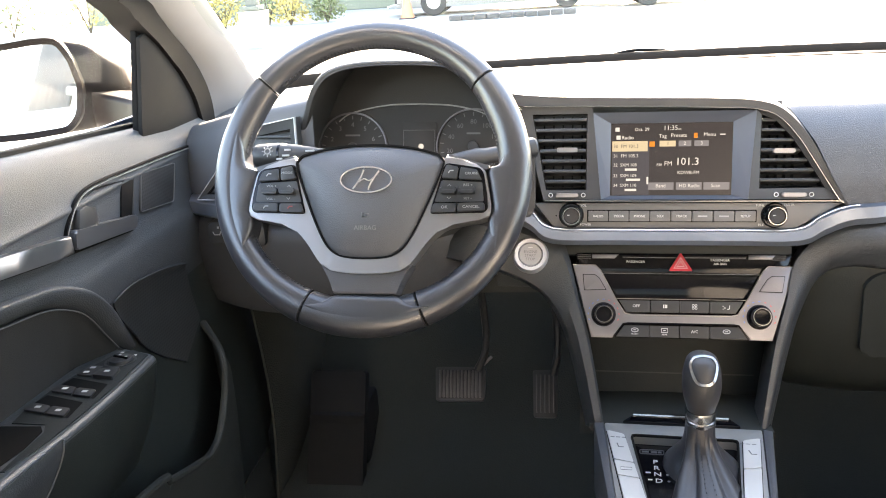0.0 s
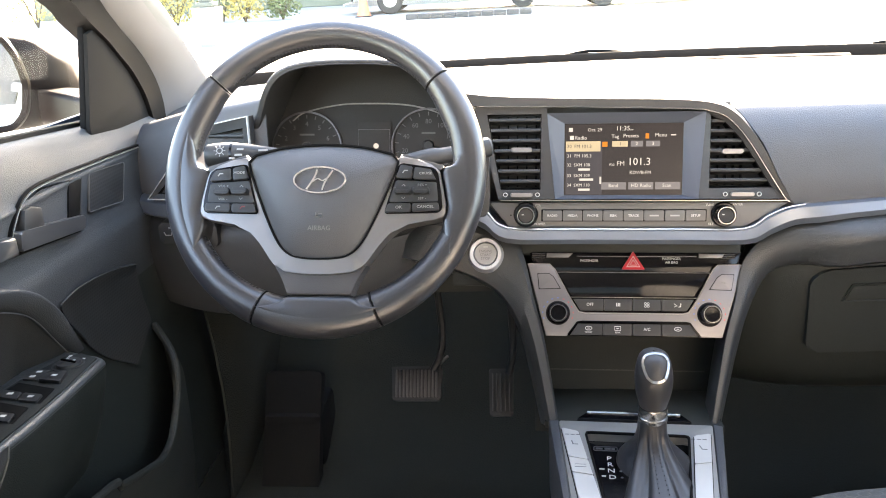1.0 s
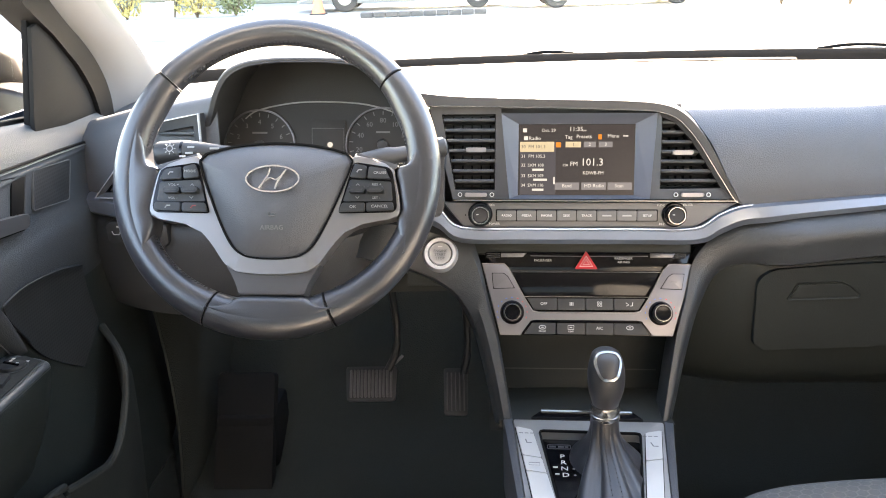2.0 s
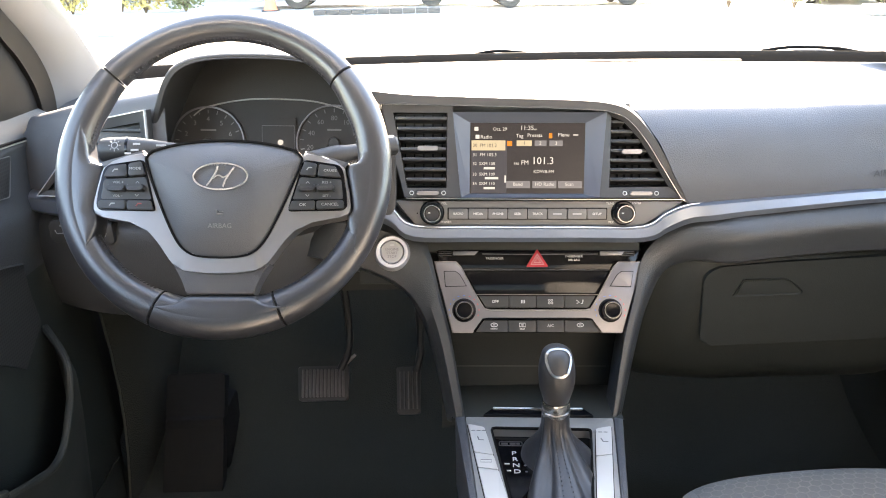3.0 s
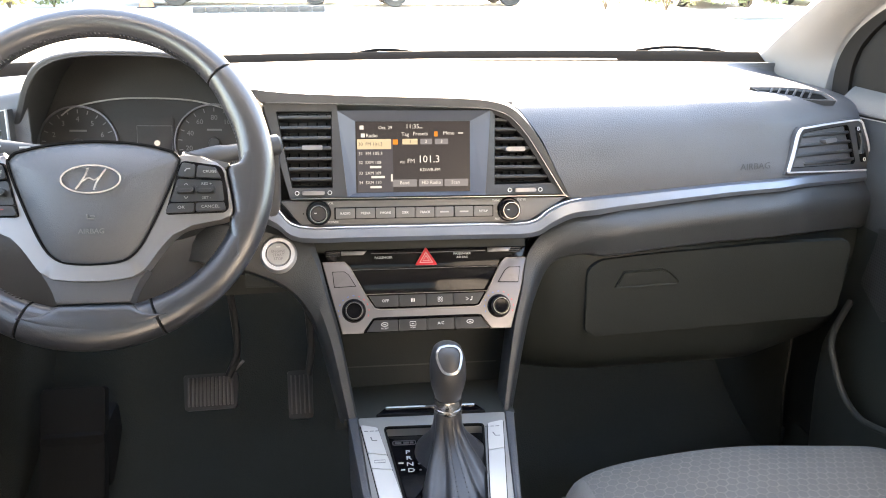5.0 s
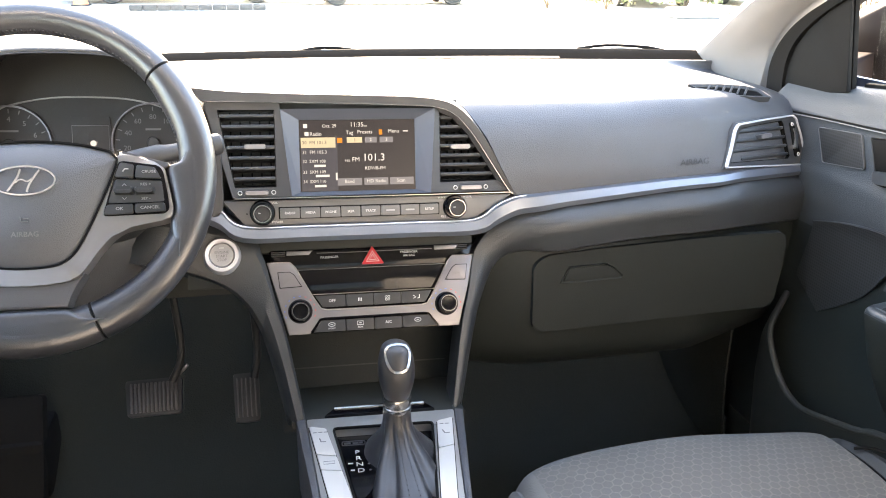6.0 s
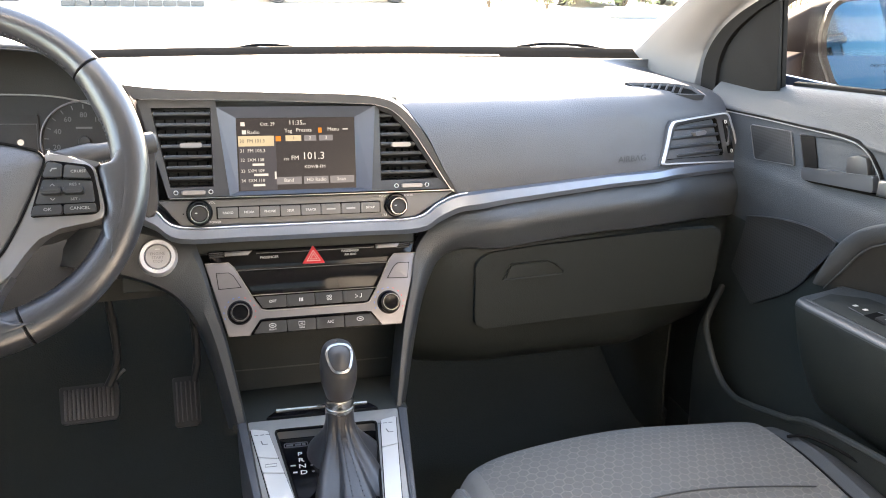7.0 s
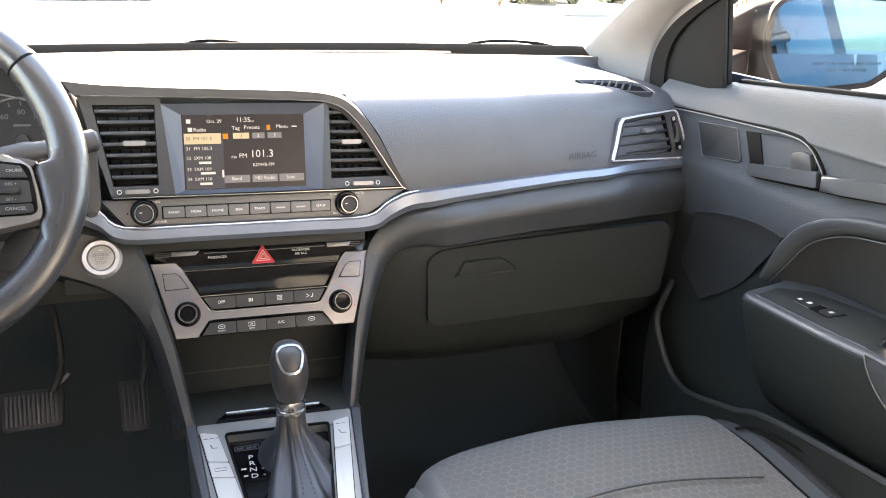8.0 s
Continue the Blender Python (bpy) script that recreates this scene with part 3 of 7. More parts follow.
PADLINE = smooth_line([(0.0735, 0.0180), (0.0790, 0.0120), (0.0794, 0.0060), (0.0717, -0.0162), (0.0565, -0.0525), (0.0428, -0.0780), (0.0300, -0.0888), (0.015, -0.0920), (0.0, -0.0926)], 26)
PADTOP = smooth_line([(0.0, 0.0290), (0.024, 0.0280), (0.050, 0.0245), (0.0735, 0.0180)], 8)
PADOUT = [(x, y) for x, y in PADTOP[:-1] + PADLINE] + flip(PADTOP[:-1] + PADLINE)[1:-1]
inner = [(-x, y) for x, y in PADLINE[3:]] + [(x, y) for x, y in PADLINE[3:][::-1]][1:]
SPOKE = flip(SPOKE_R)[::-1] + [(0.0, -0.1085)] + SPOKE_R[::-1] + inner[::-1]
part("spoke_frame", placed(plate(SPOKE, -0.006, 0.016, 0.0016), WHL @ HUB), SPOKEM, wheel, "satin silver three-arm spoke trim")
for s in (-1, 1):
    part("spoke_grip", placed(wing(s), WHL @ HUB), LEATHER, wheel)
    part("spoke_edge", placed(plate([(s * x, y) for x, y in TONGUE], -0.006, 0.0140, 0.002, r=0.002), WHL @ HUB), WHEELGREY, wheel)
part("spoke_back", placed(plate([(-0.122, -0.04), (-0.095, 0.006), (0.095, 0.006), (0.122, -0.04), (0.05, -0.07), (0.03, -0.10), (-0.03, -0.10), (-0.05, -0.07)], -0.02, 0.008), WHL @ HUB), HARD, wheel)
LOW = smooth_line([(0.049, -0.098), (0.042, -0.109), (0.037, -0.119), (0.0335, -0.1292)], 8)
part("lower_spoke", placed(plate(LOW + flip(LOW), -0.012, 0.011, 0.003, seg=3), WHL @ HUB), WHEELGREY, wheel)
part("lower_spoke_cover", placed(bottom_cover(), WHL @ HUB), LEATHER, wheel)
pad = part("airbag_pad", placed(dome(rounded(shrink(PADOUT, 0.0012), 0.004, 3), 0.015, 0.0325, 12, 3.2), WHL @ HUB), AIRBAGPAD, wheel, "dark grey domed airbag cover")
part("pad_gap", placed(strip(rounded(PADOUT, 0.004, 3), 0.0030, 0.010, 0.0172, closed=True), WHL @ HUB), RUBBER, wheel)
ell = [(0.0270 * math.cos(a), 0.0136 * math.sin(a)) for a in np.linspace(0, 2 * math.pi, 48, endpoint=False)]
LG = WHL @ Matrix.Translation((0.0056, -0.0135, 0.0322)) @ Matrix.Rotation(radians(-2), 4, "X")
part("emblem_ring", placed(strip(ell, 0.0026, 0.0, 0.0032, closed=True), LG), EMBLEM, pad, "chrome oval emblem")
for q, w in (([(-0.0135, -0.0098), (-0.0095, -0.0040), (-0.0050, 0.0040), (-0.0030, 0.0108)], 0.0030), ([(0.0030, -0.0108), (0.0050, -0.0040), (0.0095, 0.0040), (0.0135, 0.0098)], 0.0030), ([(-0.0075, -0.0022), (-0.0020, 0.0012), (0.0030, -0.0010), (0.0078, 0.0022)], 0.0022)):
    part("emblem_bar", placed(strip(smooth_line(q, 10), w, 0.0, 0.0028), LG), EMBLEM, pad, "slanted chrome bar")
part("seat_mark", placed(merged(strip([(-0.0035, -0.0470), (-0.0030, -0.0510), (0.003, -0.0512)], 0.0011, 0.0312, 0.0334), strip([(-0.0005, -0.0485), (0.0035, -0.0485)], 0.0009, 0.0312, 0.0334)), WHL @ Matrix.Translation((0.0056, 0, 0))), DIM, pad)
text("airbag_lettering", "AIRBAG", 0.0068, WHL @ Matrix.Translation((0.0062, -0.0632, 0.0318)) @ Matrix.Rotation(radians(5), 4, "X"), DIM, pad)


def wheel_keys(s):
    """The key cluster of one spoke; s = -1: the driver's left."""
    z = 0.0158
    X = lambda pts: [(s * x, y) for x, y in pts]
    WK = WHL @ HUB
    base = X([(0.1185, 0.0030), (0.0815, 0.0086), (0.0665, -0.0455), (0.1228, -0.0445), (0.1272, -0.0405), (0.1262, -0.026), (0.1222, -0.0030)])
    grp = part("key_pad", placed(plate(base, 0.006, z + 0.0015, 0.001, r=0.004), WK), GLOSS, wheel, "black key pad")
    for q in ([(0.1205, -0.0105), (0.1150, 0.0003), (0.0982, 0.0030), (0.0965, -0.0095)], [(0.0958, 0.0033), (0.0835, 0.0058), (0.0785, -0.0080), (0.0951, -0.0095)],
              [(0.0962, -0.0350), (0.1233, -0.0345), (0.1243, -0.0425), (0.0962, -0.0438)], [(0.0948, -0.0350), (0.0712, -0.0352), (0.0680, -0.0445), (0.0948, -0.0440)]):
        part("key", placed(plate(X(q), z, z + 0.0055, 0.001, r=0.0018), WK), BUTTON, grp)
    part("rocker_well", placed(plate(X([(0.1228, -0.0328), (0.1208, -0.0125), (0.0785, -0.0100), (0.0716, -0.0332)]), z, z + 0.002, 0.0006, r=0.002), WK), HARD, grp)
    for x in (0.1055, 0.0865):
        part("rocker", placed(plate(X(rect(x, -0.0222, 0.0170, 0.0066)), z, z + 0.0105, 0.0018, r=0.002), WK), BUTTON, grp)
        part("rocker_grip", placed(plate(X(rect(x, -0.0222, 0.0120, 0.0010)), z + 0.010, z + 0.0110), WK), HARD, grp)
    return grp, z + 0.0057


REDKEY = mat("dull_red_print", (0.26, 0.03, 0.03), 0.5, vary=0)
gl, zk = wheel_keys(-1)
gr, zk = wheel_keys(1)
for body, x, y, sz, g in (("MODE", -0.0885, -0.0020, 0.0038, gl), ("VOL +", -0.1060, -0.0155, 0.0036, gl), ("VOL -", -0.1060, -0.0295, 0.0034, gl), ("CRUISE", 0.1095, -0.0040, 0.0036, gr), ("RES +", 0.1060, -0.0155, 0.0036, gr), ("SET -", 0.1060, -0.0295, 0.0034, gr), ("OK", 0.0825, -0.0395, 0.0042, gr), ("CANCEL", 0.1100, -0.0390, 0.0040, gr)):
    zz = zk if abs(y + 0.0222) > 0.009 else zk - 0.0035
    text("lettering", body, sz, WHL @ HUB @ Matrix.Translation((x, y, zz)), SOFTMARK, g, squeeze=1.15)
for x, y, g, mt in ((-0.1085, -0.0040, gl, SOFTMARK), (-0.1095, -0.0392, gl, SOFTMARK), (-0.0825, -0.0395, gl, REDKEY), (0.0885, -0.0020, gr, SOFTMARK)):
    part("symbol", placed(strip([(x - 0.0028, y - 0.0014), (x - 0.0010, y + 0.0012), (x + 0.0026, y + 0.0012)], 0.0013, zk - 0.0002, zk + 0.0002), WHL @ HUB), mt, g)
for s, g in ((-1, gl), (1, gr)):
    for y, d in ((-0.0155, 0.0010), (-0.0290, -0.0010)):
        part("arrow_mark", placed(strip([(s * 0.0865 - 0.0018, y - d), (s * 0.0865, y + d), (s * 0.0865 + 0.0018, y - d)], 0.0008, zk - 0.0038, zk - 0.0034), WHL @ HUB), SOFTMARK, g)

# column shroud and stalks
col = thing("steering_column", "black plastic steering column shroud with stalks", "steering column", at=(-0.357, 0.0, 0.86))
rows = []
for y, r in ((-0.175, 0.040), (-0.170, 0.052), (-0.10, 0.066), (0.0, 0.078), (0.09, 0.085)):
    rows.append([(r * math.cos(a) * 1.05, y, (-y * 0.40 - 0.035) + r * 0.72 * math.sin(a)) for a in np.linspace(0, 2 * math.pi, 28, endpoint=False)])
part("shroud", grid(rows, closed=True), HARD, col)
STL = Matrix.Translation((-0.098, -0.095, 0.058)) @ Matrix.Rotation(radians(61), 4, "X")
stalk = part("light_stalk", placed(tube(smooth_line([(-0.080, -0.001, 0), (-0.076, -0.001, 0), (-0.050, 0.0, 0), (-0.020, -0.001, 0), (0.02, -0.004, 0), (0.06, -0.008, 0)], 20), [0.006, 0.010, 0.0128, 0.0140, 0.0146] + [0.0150] * 4 + [0.0145, 0.014, 0.0132, 0.0122, 0.0112, 0.0102, 0.0094, 0.0086, 0.008, 0.0075, 0.007, 0.0065], 20), STL), BUTTON, col, "black lamp stalk with white symbols")
lamp = [(-0.0595 + 0.0036 * math.cos(a), 0.001 + 0.0036 * math.sin(a)) for a in np.linspace(0, 2 * math.pi, 16, endpoint=False)]
part("lamp_symbol", placed(merged(strip(lamp, 0.0013, 0.0140, 0.0152, closed=True), *[strip([(-0.0595 + 0.005 * math.cos(a), 0.001 + 0.005 * math.sin(a)), (-0.0595 + 0.0072 * math.cos(a), 0.001 + 0.0072 * math.sin(a))], 0.0010, 0.0140, 0.0150) for a in np.linspace(0, 2 * math.pi, 8, endpoint=False)]), STL), SOFTMARK, stalk)
for x, y, w in ((-0.034, 0.003, 0.008), (-0.036, -0.006, 0.009), (-0.006, 0.001, 0.011), (-0.044, -0.011, 0.007)):
    part("stalk_symbol", placed(plate(rect(x, y * 0.8, w, 0.0022), 0.008, 0.0142 if x < -0.02 else 0.0118), STL), SOFTMARK, stalk)
part("collar_ring", placed(tube([(-0.048, 0, 0), (-0.045, 0, 0)], 0.0153, 20), STL), GLOSS, stalk)
part("wiper_stalk", tube(smooth_line([(0.07, -0.10, 0.040), (0.105, -0.092, 0.046), (0.138, -0.081, 0.048), (0.160, -0.071, 0.050)], 12), [0.012] * 5 + [0.010] * 4 + [0.012, 0.0125, 0.0125, 0.011], 14), HARD, col, "black wiper stalk")
part("stalk_knob", tube([(0.152, -0.074, 0.0490), (0.156, -0.073, 0.0495), (0.170, -0.067, 0.0510), (0.174, -0.066, 0.0515)], [0.0105, 0.0130, 0.0125, 0.009], 16), HARD, col)
part("stalk_paddle", placed(plate([(0.150, -0.040), (0.163, -0.042), (0.169, -0.028), (0.170, 0.040), (0.152, 0.040)], -0.010, 0.006, 0.004, r=0.006), Matrix.Translation((0, -0.055, 0)) @ Matrix.Rotation(radians(78), 4, "X")), HARD, col)

# ---------------------------------------------------------------- instruments
cluster = thing("instrument_cluster", "dark instrument cluster with two round dials and small display", "instrument cluster", at=(-0.3695, 0.10, 0.905))
IC = Matrix.Rotation(radians(90 - 14), 4, "X") @ Matrix.Rotation(radians(-1.8), 4, "Z")
part("cluster_face", placed(plate([(x * 0.90 + 0.0065, y * 0.93 + 0.016) for x, y in hood_o], -0.012, 0.0), IC), HOODM, cluster)
part("cluster_rim", placed(strip(smooth_line([(-0.110, 0.014), (-0.092, 0.026), (-0.050, 0.0355), (-0.01, 0.0385), (0.055, 0.0365), (0.100, 0.026), (0.118, 0.014)], 30), 0.0022, 0.0, 0.004), IC), GREY, cluster)


def dial(cx, cy, r, marks, nums):
    g = part("dial", placed(lathe([(0, 0.002), (r, 0.002), (r, 0.0)], 48), IC @ Matrix.Translation((cx, cy, 0))), HOODM, cluster, "round black dial")
    ring = [(cx + r * math.cos(a), cy + r * math.sin(a)) for a in np.linspace(0, 2 * math.pi, 56, endpoint=False)]
    part("dial_ring", placed(strip(ring, 0.0028, 0.001, 0.006, closed=True), IC), SILVER, g, "silver dial ring")
    for k in range(marks + 1):
        a = radians(225 - 270 * k / marks)
        part("tick", placed(strip([(cx + r * 0.82 * math.cos(a), cy + r * 0.82 * math.sin(a)), (cx + r * 0.92 * math.cos(a), cy + r * 0.92 * math.sin(a))], 0.0012, 0.002, 0.0026), IC), DIM, g)
    for k, body in nums:
        a = radians(225 - 270 * k / marks)
        text("numeral", body, 0.0095, IC @ Matrix.Translation((cx + r * 0.66 * math.cos(a), cy + r * 0.66 * math.sin(a), 0.0025)), DIM, g)
    needle = strip([(cx, cy), (cx + r * 0.78 * math.cos(radians(226)), cy + r * 0.78 * math.sin(radians(226)))], 0.002, 0.004, 0.005)
    part("needle", placed(needle, IC), RED, g)
    part("needle_hub", placed(lathe([(0, 0.008), (0.007, 0.008), (0.008, 0.006), (0.008, 0.0)], 20), IC @ Matrix.Translation((cx, cy, 0))), HARD, g)
    return g


tach = dial(-0.0895, -0.0245, 0.0510, 16, [(2 * k, str(k)) for k in range(9)])
speed = dial(0.0895, -0.0225, 0.0530, 16, [(2 * k, str(20 * k)) for k in range(9)])
part("dial_caption", placed(plate(rect(-0.0895, -0.006, 0.022, 0.0025), 0.002, 0.0026), IC), DIM, tach)
part("dial_caption", placed(plate(rect(0.0895, -0.004, 0.020, 0.0025), 0.002, 0.0026), IC), DIM, speed)
dsp = part("small_display", placed(plate(rect(0.010, -0.012, 0.050, 0.050), 0.0, 0.003, 0.001, r=0.002), IC), HOODM, cluster)
part("display_line", placed(strip(rect(0.010, -0.016, 0.046, 0.034), 0.0008, 0.003, 0.0034, closed=True), IC), DIM, dsp)
part("warning_light", placed(lathe([(0, 0.0036), (0.004, 0.0036), (0.004, 0.003)], 16), IC @ Matrix.Translation((0.013, -0.0225, 0))), LIT, dsp, "small white warning light")

# ---------------------------------------------------------------- centre screen
head = thing("touch_screen", "lit radio touch screen in a satin grey bezel", "screen", at=tuple(S1.translation))
SL = Matrix.Rotation(radians(90 - 12), 4, "X") @ Matrix.Rotation(radians(SPIN), 4, "Z")
SCR_O = [(-0.116, 0.1365), (0.090, 0.1365), (0.083, 0.0225), (-0.104, 0.0225)]
SCR_I = [(-0.0915, 0.1225), (0.0640, 0.1225), (0.0640, 0.0270), (-0.0920, 0.0270)]
SATIN = mat("satin_grey_bezel", (0.10, 0.11, 0.135), 0.5, metal=0.2, vary=0.06)
part("screen_frame", placed(rim(SCR_O, SCR_I, -0.012, 0.004, -0.009), SL), SATIN, head, smooth=False)
scr = part("display", placed(plate(SCR_I, -0.016, -0.0088), SL), SCREEN, head, "lit dark display with radio menu", smooth=False)
SX = lambda px: -0.0905 + (px - 785) / 201 * 0.1535
SY = lambda py: 0.1215 - (py - 219) / 126 * 0.0945
Z0 = -0.0087


def scr_box(name, x0, y0, x1, y1, mt, lift=0.0):
    return part(name, placed(plate([(SX(x0), SY(y1)), (SX(x1), SY(y1)), (SX(x1), SY(y0)), (SX(x0), SY(y0))], Z0, Z0 + 0.0003 + lift), SL), mt, scr, smooth=False)


scr_box("menu_list", 786, 250, 849, 344, LIST)
scr_box("list_bar", 786, 249, 846, 267, CREAM, 0.0002)
for x0, x1, mt in ((866, 893, CREAM), (898, 919, KEY), (924, 948, KEY)):
    scr_box("preset_key", x0, 249, x1, 259, mt)
for x0, x1 in ((848, 891), (895, 938), (941, 984)):
    scr_box("soft_key", x0, 322, x1, 335, KEY)
scr_box("scroll_bar", 845, 312, 848, 325, LIT, 0.0002)
scr_box("home_icon", 791, 225, 798, 232, LIT)
scr_box("radio_icon", 793, 239, 800, 246, LIT)
scr_box("orange_icon", 923, 236, 929, 245, ORANGE)
scr_box("sound_icon", 849, 250, 858, 259, ORANGE)
scr_box("back_icon", 966, 238, 975, 240, LIT)
DARKTXT = glow("screen_black", (0.02, 0.02, 0.02), 0.3)
for body, px, py, h, mt, al in (("Oct. 29", 836, 229, 8, LIT, "CENTER"), ("11:35", 884, 227, 11, LIT, "CENTER"), ("am", 899, 229, 5, LIT, "CENTER"), ("Radio", 812, 243, 9, LIT, "CENTER"), ("Tag", 871, 241, 9, LIT, "CENTER"), ("Presets", 898, 240, 9, LIT, "CENTER"), ("Menu", 949, 239, 9, LIT, "CENTER"),
                                ("30  FM 101.3", 788, 258, 8, DARKTXT, "LEFT"), ("31  FM 105.3", 788, 275, 8, LIT, "LEFT"), ("32  SXM 108", 788, 291, 7.5, LIT, "LEFT"), ("33  SXM 109", 788, 310, 7.5, LIT, "LEFT"), ("34  SXM 110", 788, 327, 7.5, LIT, "LEFT"),
                                ("P30", 866, 291, 6, LIT, "CENTER"), ("FM", 881, 289, 11, LIT, "CENTER"), ("101.3", 913, 286, 18, LIT, "CENTER"), ("KDWB-FM", 915, 305, 8, LIT, "CENTER"), ("Band", 869, 328, 8.5, LIT, "CENTER"), ("HD Radio", 917, 328, 8.5, LIT, "CENTER"), ("Scan", 961, 328, 8.5, LIT, "CENTER"), ("1", 880, 254, 8, DARKTXT, "CENTER"), ("2", 908, 254, 8, LIT, "CENTER"), ("3", 936, 254, 8, LIT, "CENTER")):
    text("screen_text", body, h * 0.00077, SL @ Matrix.Translation((SX(px), SY(py), Z0 + 0.0009)), mt, scr, align=al)
for px, py, w in ((808, 299, 20), (810, 317, 24), (808, 335, 20)):
    scr_box("text_bar", px, py - 2, px + w, py + 2, LIT, 0.0002)


# ---------------------------------------------------------------- air vents
def vent(outer, inner, m, slats, tab, depth=0.028, tilt=-18, slope=0.0, edge=GREY):
    """A vent in a face: frame, dark duct, single slats across it, and the chrome tab."""
    v = thing("air_vent", "black louvred air vent with a silver tab", "air vent", group="dashboard air vents", at=tuple(m.translation))
    L = m.to_3x3().to_4x4()
    part("vent_frame", placed(rim(outer, inner, -0.012, 0.004, 0.001), L), HARD, v)
    walls = rim(inner, shrink(inner, 0.001), -depth, 0.0, -0.001)
    part("duct", placed(merged(walls, plate(inner, -depth - 0.004, -depth)), L), RUBBER, v)
    ys = [p[1] for p in inner]
    lo, hi = min(ys), max(ys)
    pts = ccw(inner)

    def span(y):
        xs = []
        for i in range(len(pts)):
            (x0, y0), (x1, y1) = pts[i - 1], pts[i]
            if (y0 - y) * (y1 - y) < 0:
                xs.append(x0 + (x1 - x0) * (y - y0) / (y1 - y0))
        return (min(xs), max(xs)) if len(xs) > 1 else (0, 0)

    for k in range(slats):
        y = lo + (hi - lo) * (k + 0.7) / (slats + 0.4)
        x0, x1 = span(y)
        at = L @ Matrix.Translation(((x0 + x1) / 2, y, -0.010)) @ Matrix.Rotation(slope, 4, "Z") @ Matrix.Rotation(radians(tilt), 4, "X")
        sl = part("slat", placed(box(0, 0, 0, x1 - x0 - 0.001, 0.0050, 0.020, 0.0016), at), BUTTON, v)
        part("slat_edge", placed(box(0, 0.0012, 0.0092, x1 - x0 - 0.002, 0.0009, 0.0010), at), edge, sl, "thin grey front edge")
    for k in range(5):
        x0, x1 = span((lo + hi) / 2)
        part("vane", placed(box(x0 + (x1 - x0) * (k + 0.5) / 5, (lo + hi) / 2, -0.0235, 0.002, (hi - lo) * 0.94, 0.006), L), RUBBER, v)
    part("tab", placed(plate(rect(tab[0], tab[1], 0.027, 0.0062), -0.006, 0.0055, 0.0015, r=0.002), L), SPOKEM, v, "silver slider tab")
    return v, L


LV_O = [(-0.180, 0.0225), (-0.1045, 0.0225), (-0.1162, 0.1455), (-0.2105, 0.1455)]
LV_I = [(-0.177, 0.035), (-0.1235, 0.035), (-0.1225, 0.1355), (-0.195, 0.1355)]
v1, L1 = vent(LV_O, LV_I, S1, 7, (-0.149, 0.0885), tilt=-14)
RV_O = [(0.0832, 0.0225), (0.1935, 0.0225), (0.1640, 0.0680), (0.1405, 0.1030), (0.1165, 0.1285), (0.0903, 0.1385)]
RV_I = [(0.0965, 0.0360), (0.1775, 0.0370), (0.1580, 0.0680), (0.1350, 0.1020), (0.1140, 0.1240), (0.0965, 0.1310)]
v2, L2 = vent(RV_O, RV_I, S1, 7, (0.125, 0.0845), tilt=-14)
for v, L, x, y in ((v1, L1, -0.149, 0.0285), (v2, L2, 0.139, 0.0285)):
    part("thumb_wheel", placed(plate(rect(x, y, 0.030, 0.0050), 0.000, 0.0075, 0.002, r=0.002), L), SPOKEM, v, "silver thumb wheel")
    for s in (-1, 1):
        ring = [(x + s * 0.0215 + 0.0026 * math.cos(a), y + 0.0026 * math.sin(a)) for a in np.linspace(0, 2 * math.pi, 12, endpoint=False)]
        part("vent_symbol", placed(strip(ring, 0.001, 0.003, 0.0046, closed=True), L), MARK, v)

PV = Matrix.Translation((0.585, 0.032, 0.868)) @ Matrix.Rotation(radians(23.3), 4, "Z") @ Matrix.Rotation(radians(77), 4, "X")
PV_O = [(-0.0735, -0.0345), (-0.0610, -0.0130), (-0.0470, 0.0165), (-0.0385, 0.0240), (0.0209, 0.0247), (0.0972, 0.0240), (0.1065, 0.0191), (0.1178, -0.0099), (0.1262, -0.0502), (0.1200, -0.0555), (0.0235, -0.0450)]
PV_I = [(-0.0590, -0.0300), (-0.0540, -0.0215), (-0.0340, 0.0130), (-0.0270, 0.0183), (0.0209, 0.0190), (0.0740, 0.0190), (0.0780, 0.0150), (0.0850, -0.0140), (0.0905, -0.0385), (0.0860, -0.0420), (0.0137, -0.0360)]
v3, L3 = vent(PV_O, PV_I, PV, 4, (0.027, 0.000), tilt=-10, slope=-0.055)
part("vent_chrome", placed(strip(rounded(PV_O, 0.004, 3), 0.0034, 0.001, 0.0060, closed=True), L3), CHROME2, v3, "bright chrome vent surround")
part("vent_housing", placed(rim(shrink(PV_O, -0.0030), PV_O, -0.045, 0.0012, 0.0012, 0.001), L3), HARD, v3)
WHEELIN = [(0.0905, 0.0150), (0.1045, 0.0060), (0.1155, -0.0400), (0.1010, -0.0415)]
part("wheel_well", placed(plate(WHEELIN, -0.004, 0.0035, r=0.004), L3), RUBBER, v3)
part("thumb_wheel", placed(plate(smooth_line([(0.0965, -0.0280), (0.0985, -0.0120), (0.0960, 0.0040)], 8) + smooth_line([(0.1010, 0.0040), (0.1045, -0.0120), (0.1035, -0.0280)], 8), 0.002, 0.0075, 0.001), L3), CHROME, v3, "chrome thumb wheel")
for x, y in ((0.1085, -0.0375), (0.0965, 0.0105)):
    ring = [(x + 0.0026 * math.cos(a), y + 0.0026 * math.sin(a)) for a in np.linspace(0, 2 * math.pi, 12, endpoint=False)]
    part("vent_symbol", placed(strip(ring, 0.0010, 0.003, 0.0046, closed=True), L3), MARK, v3)

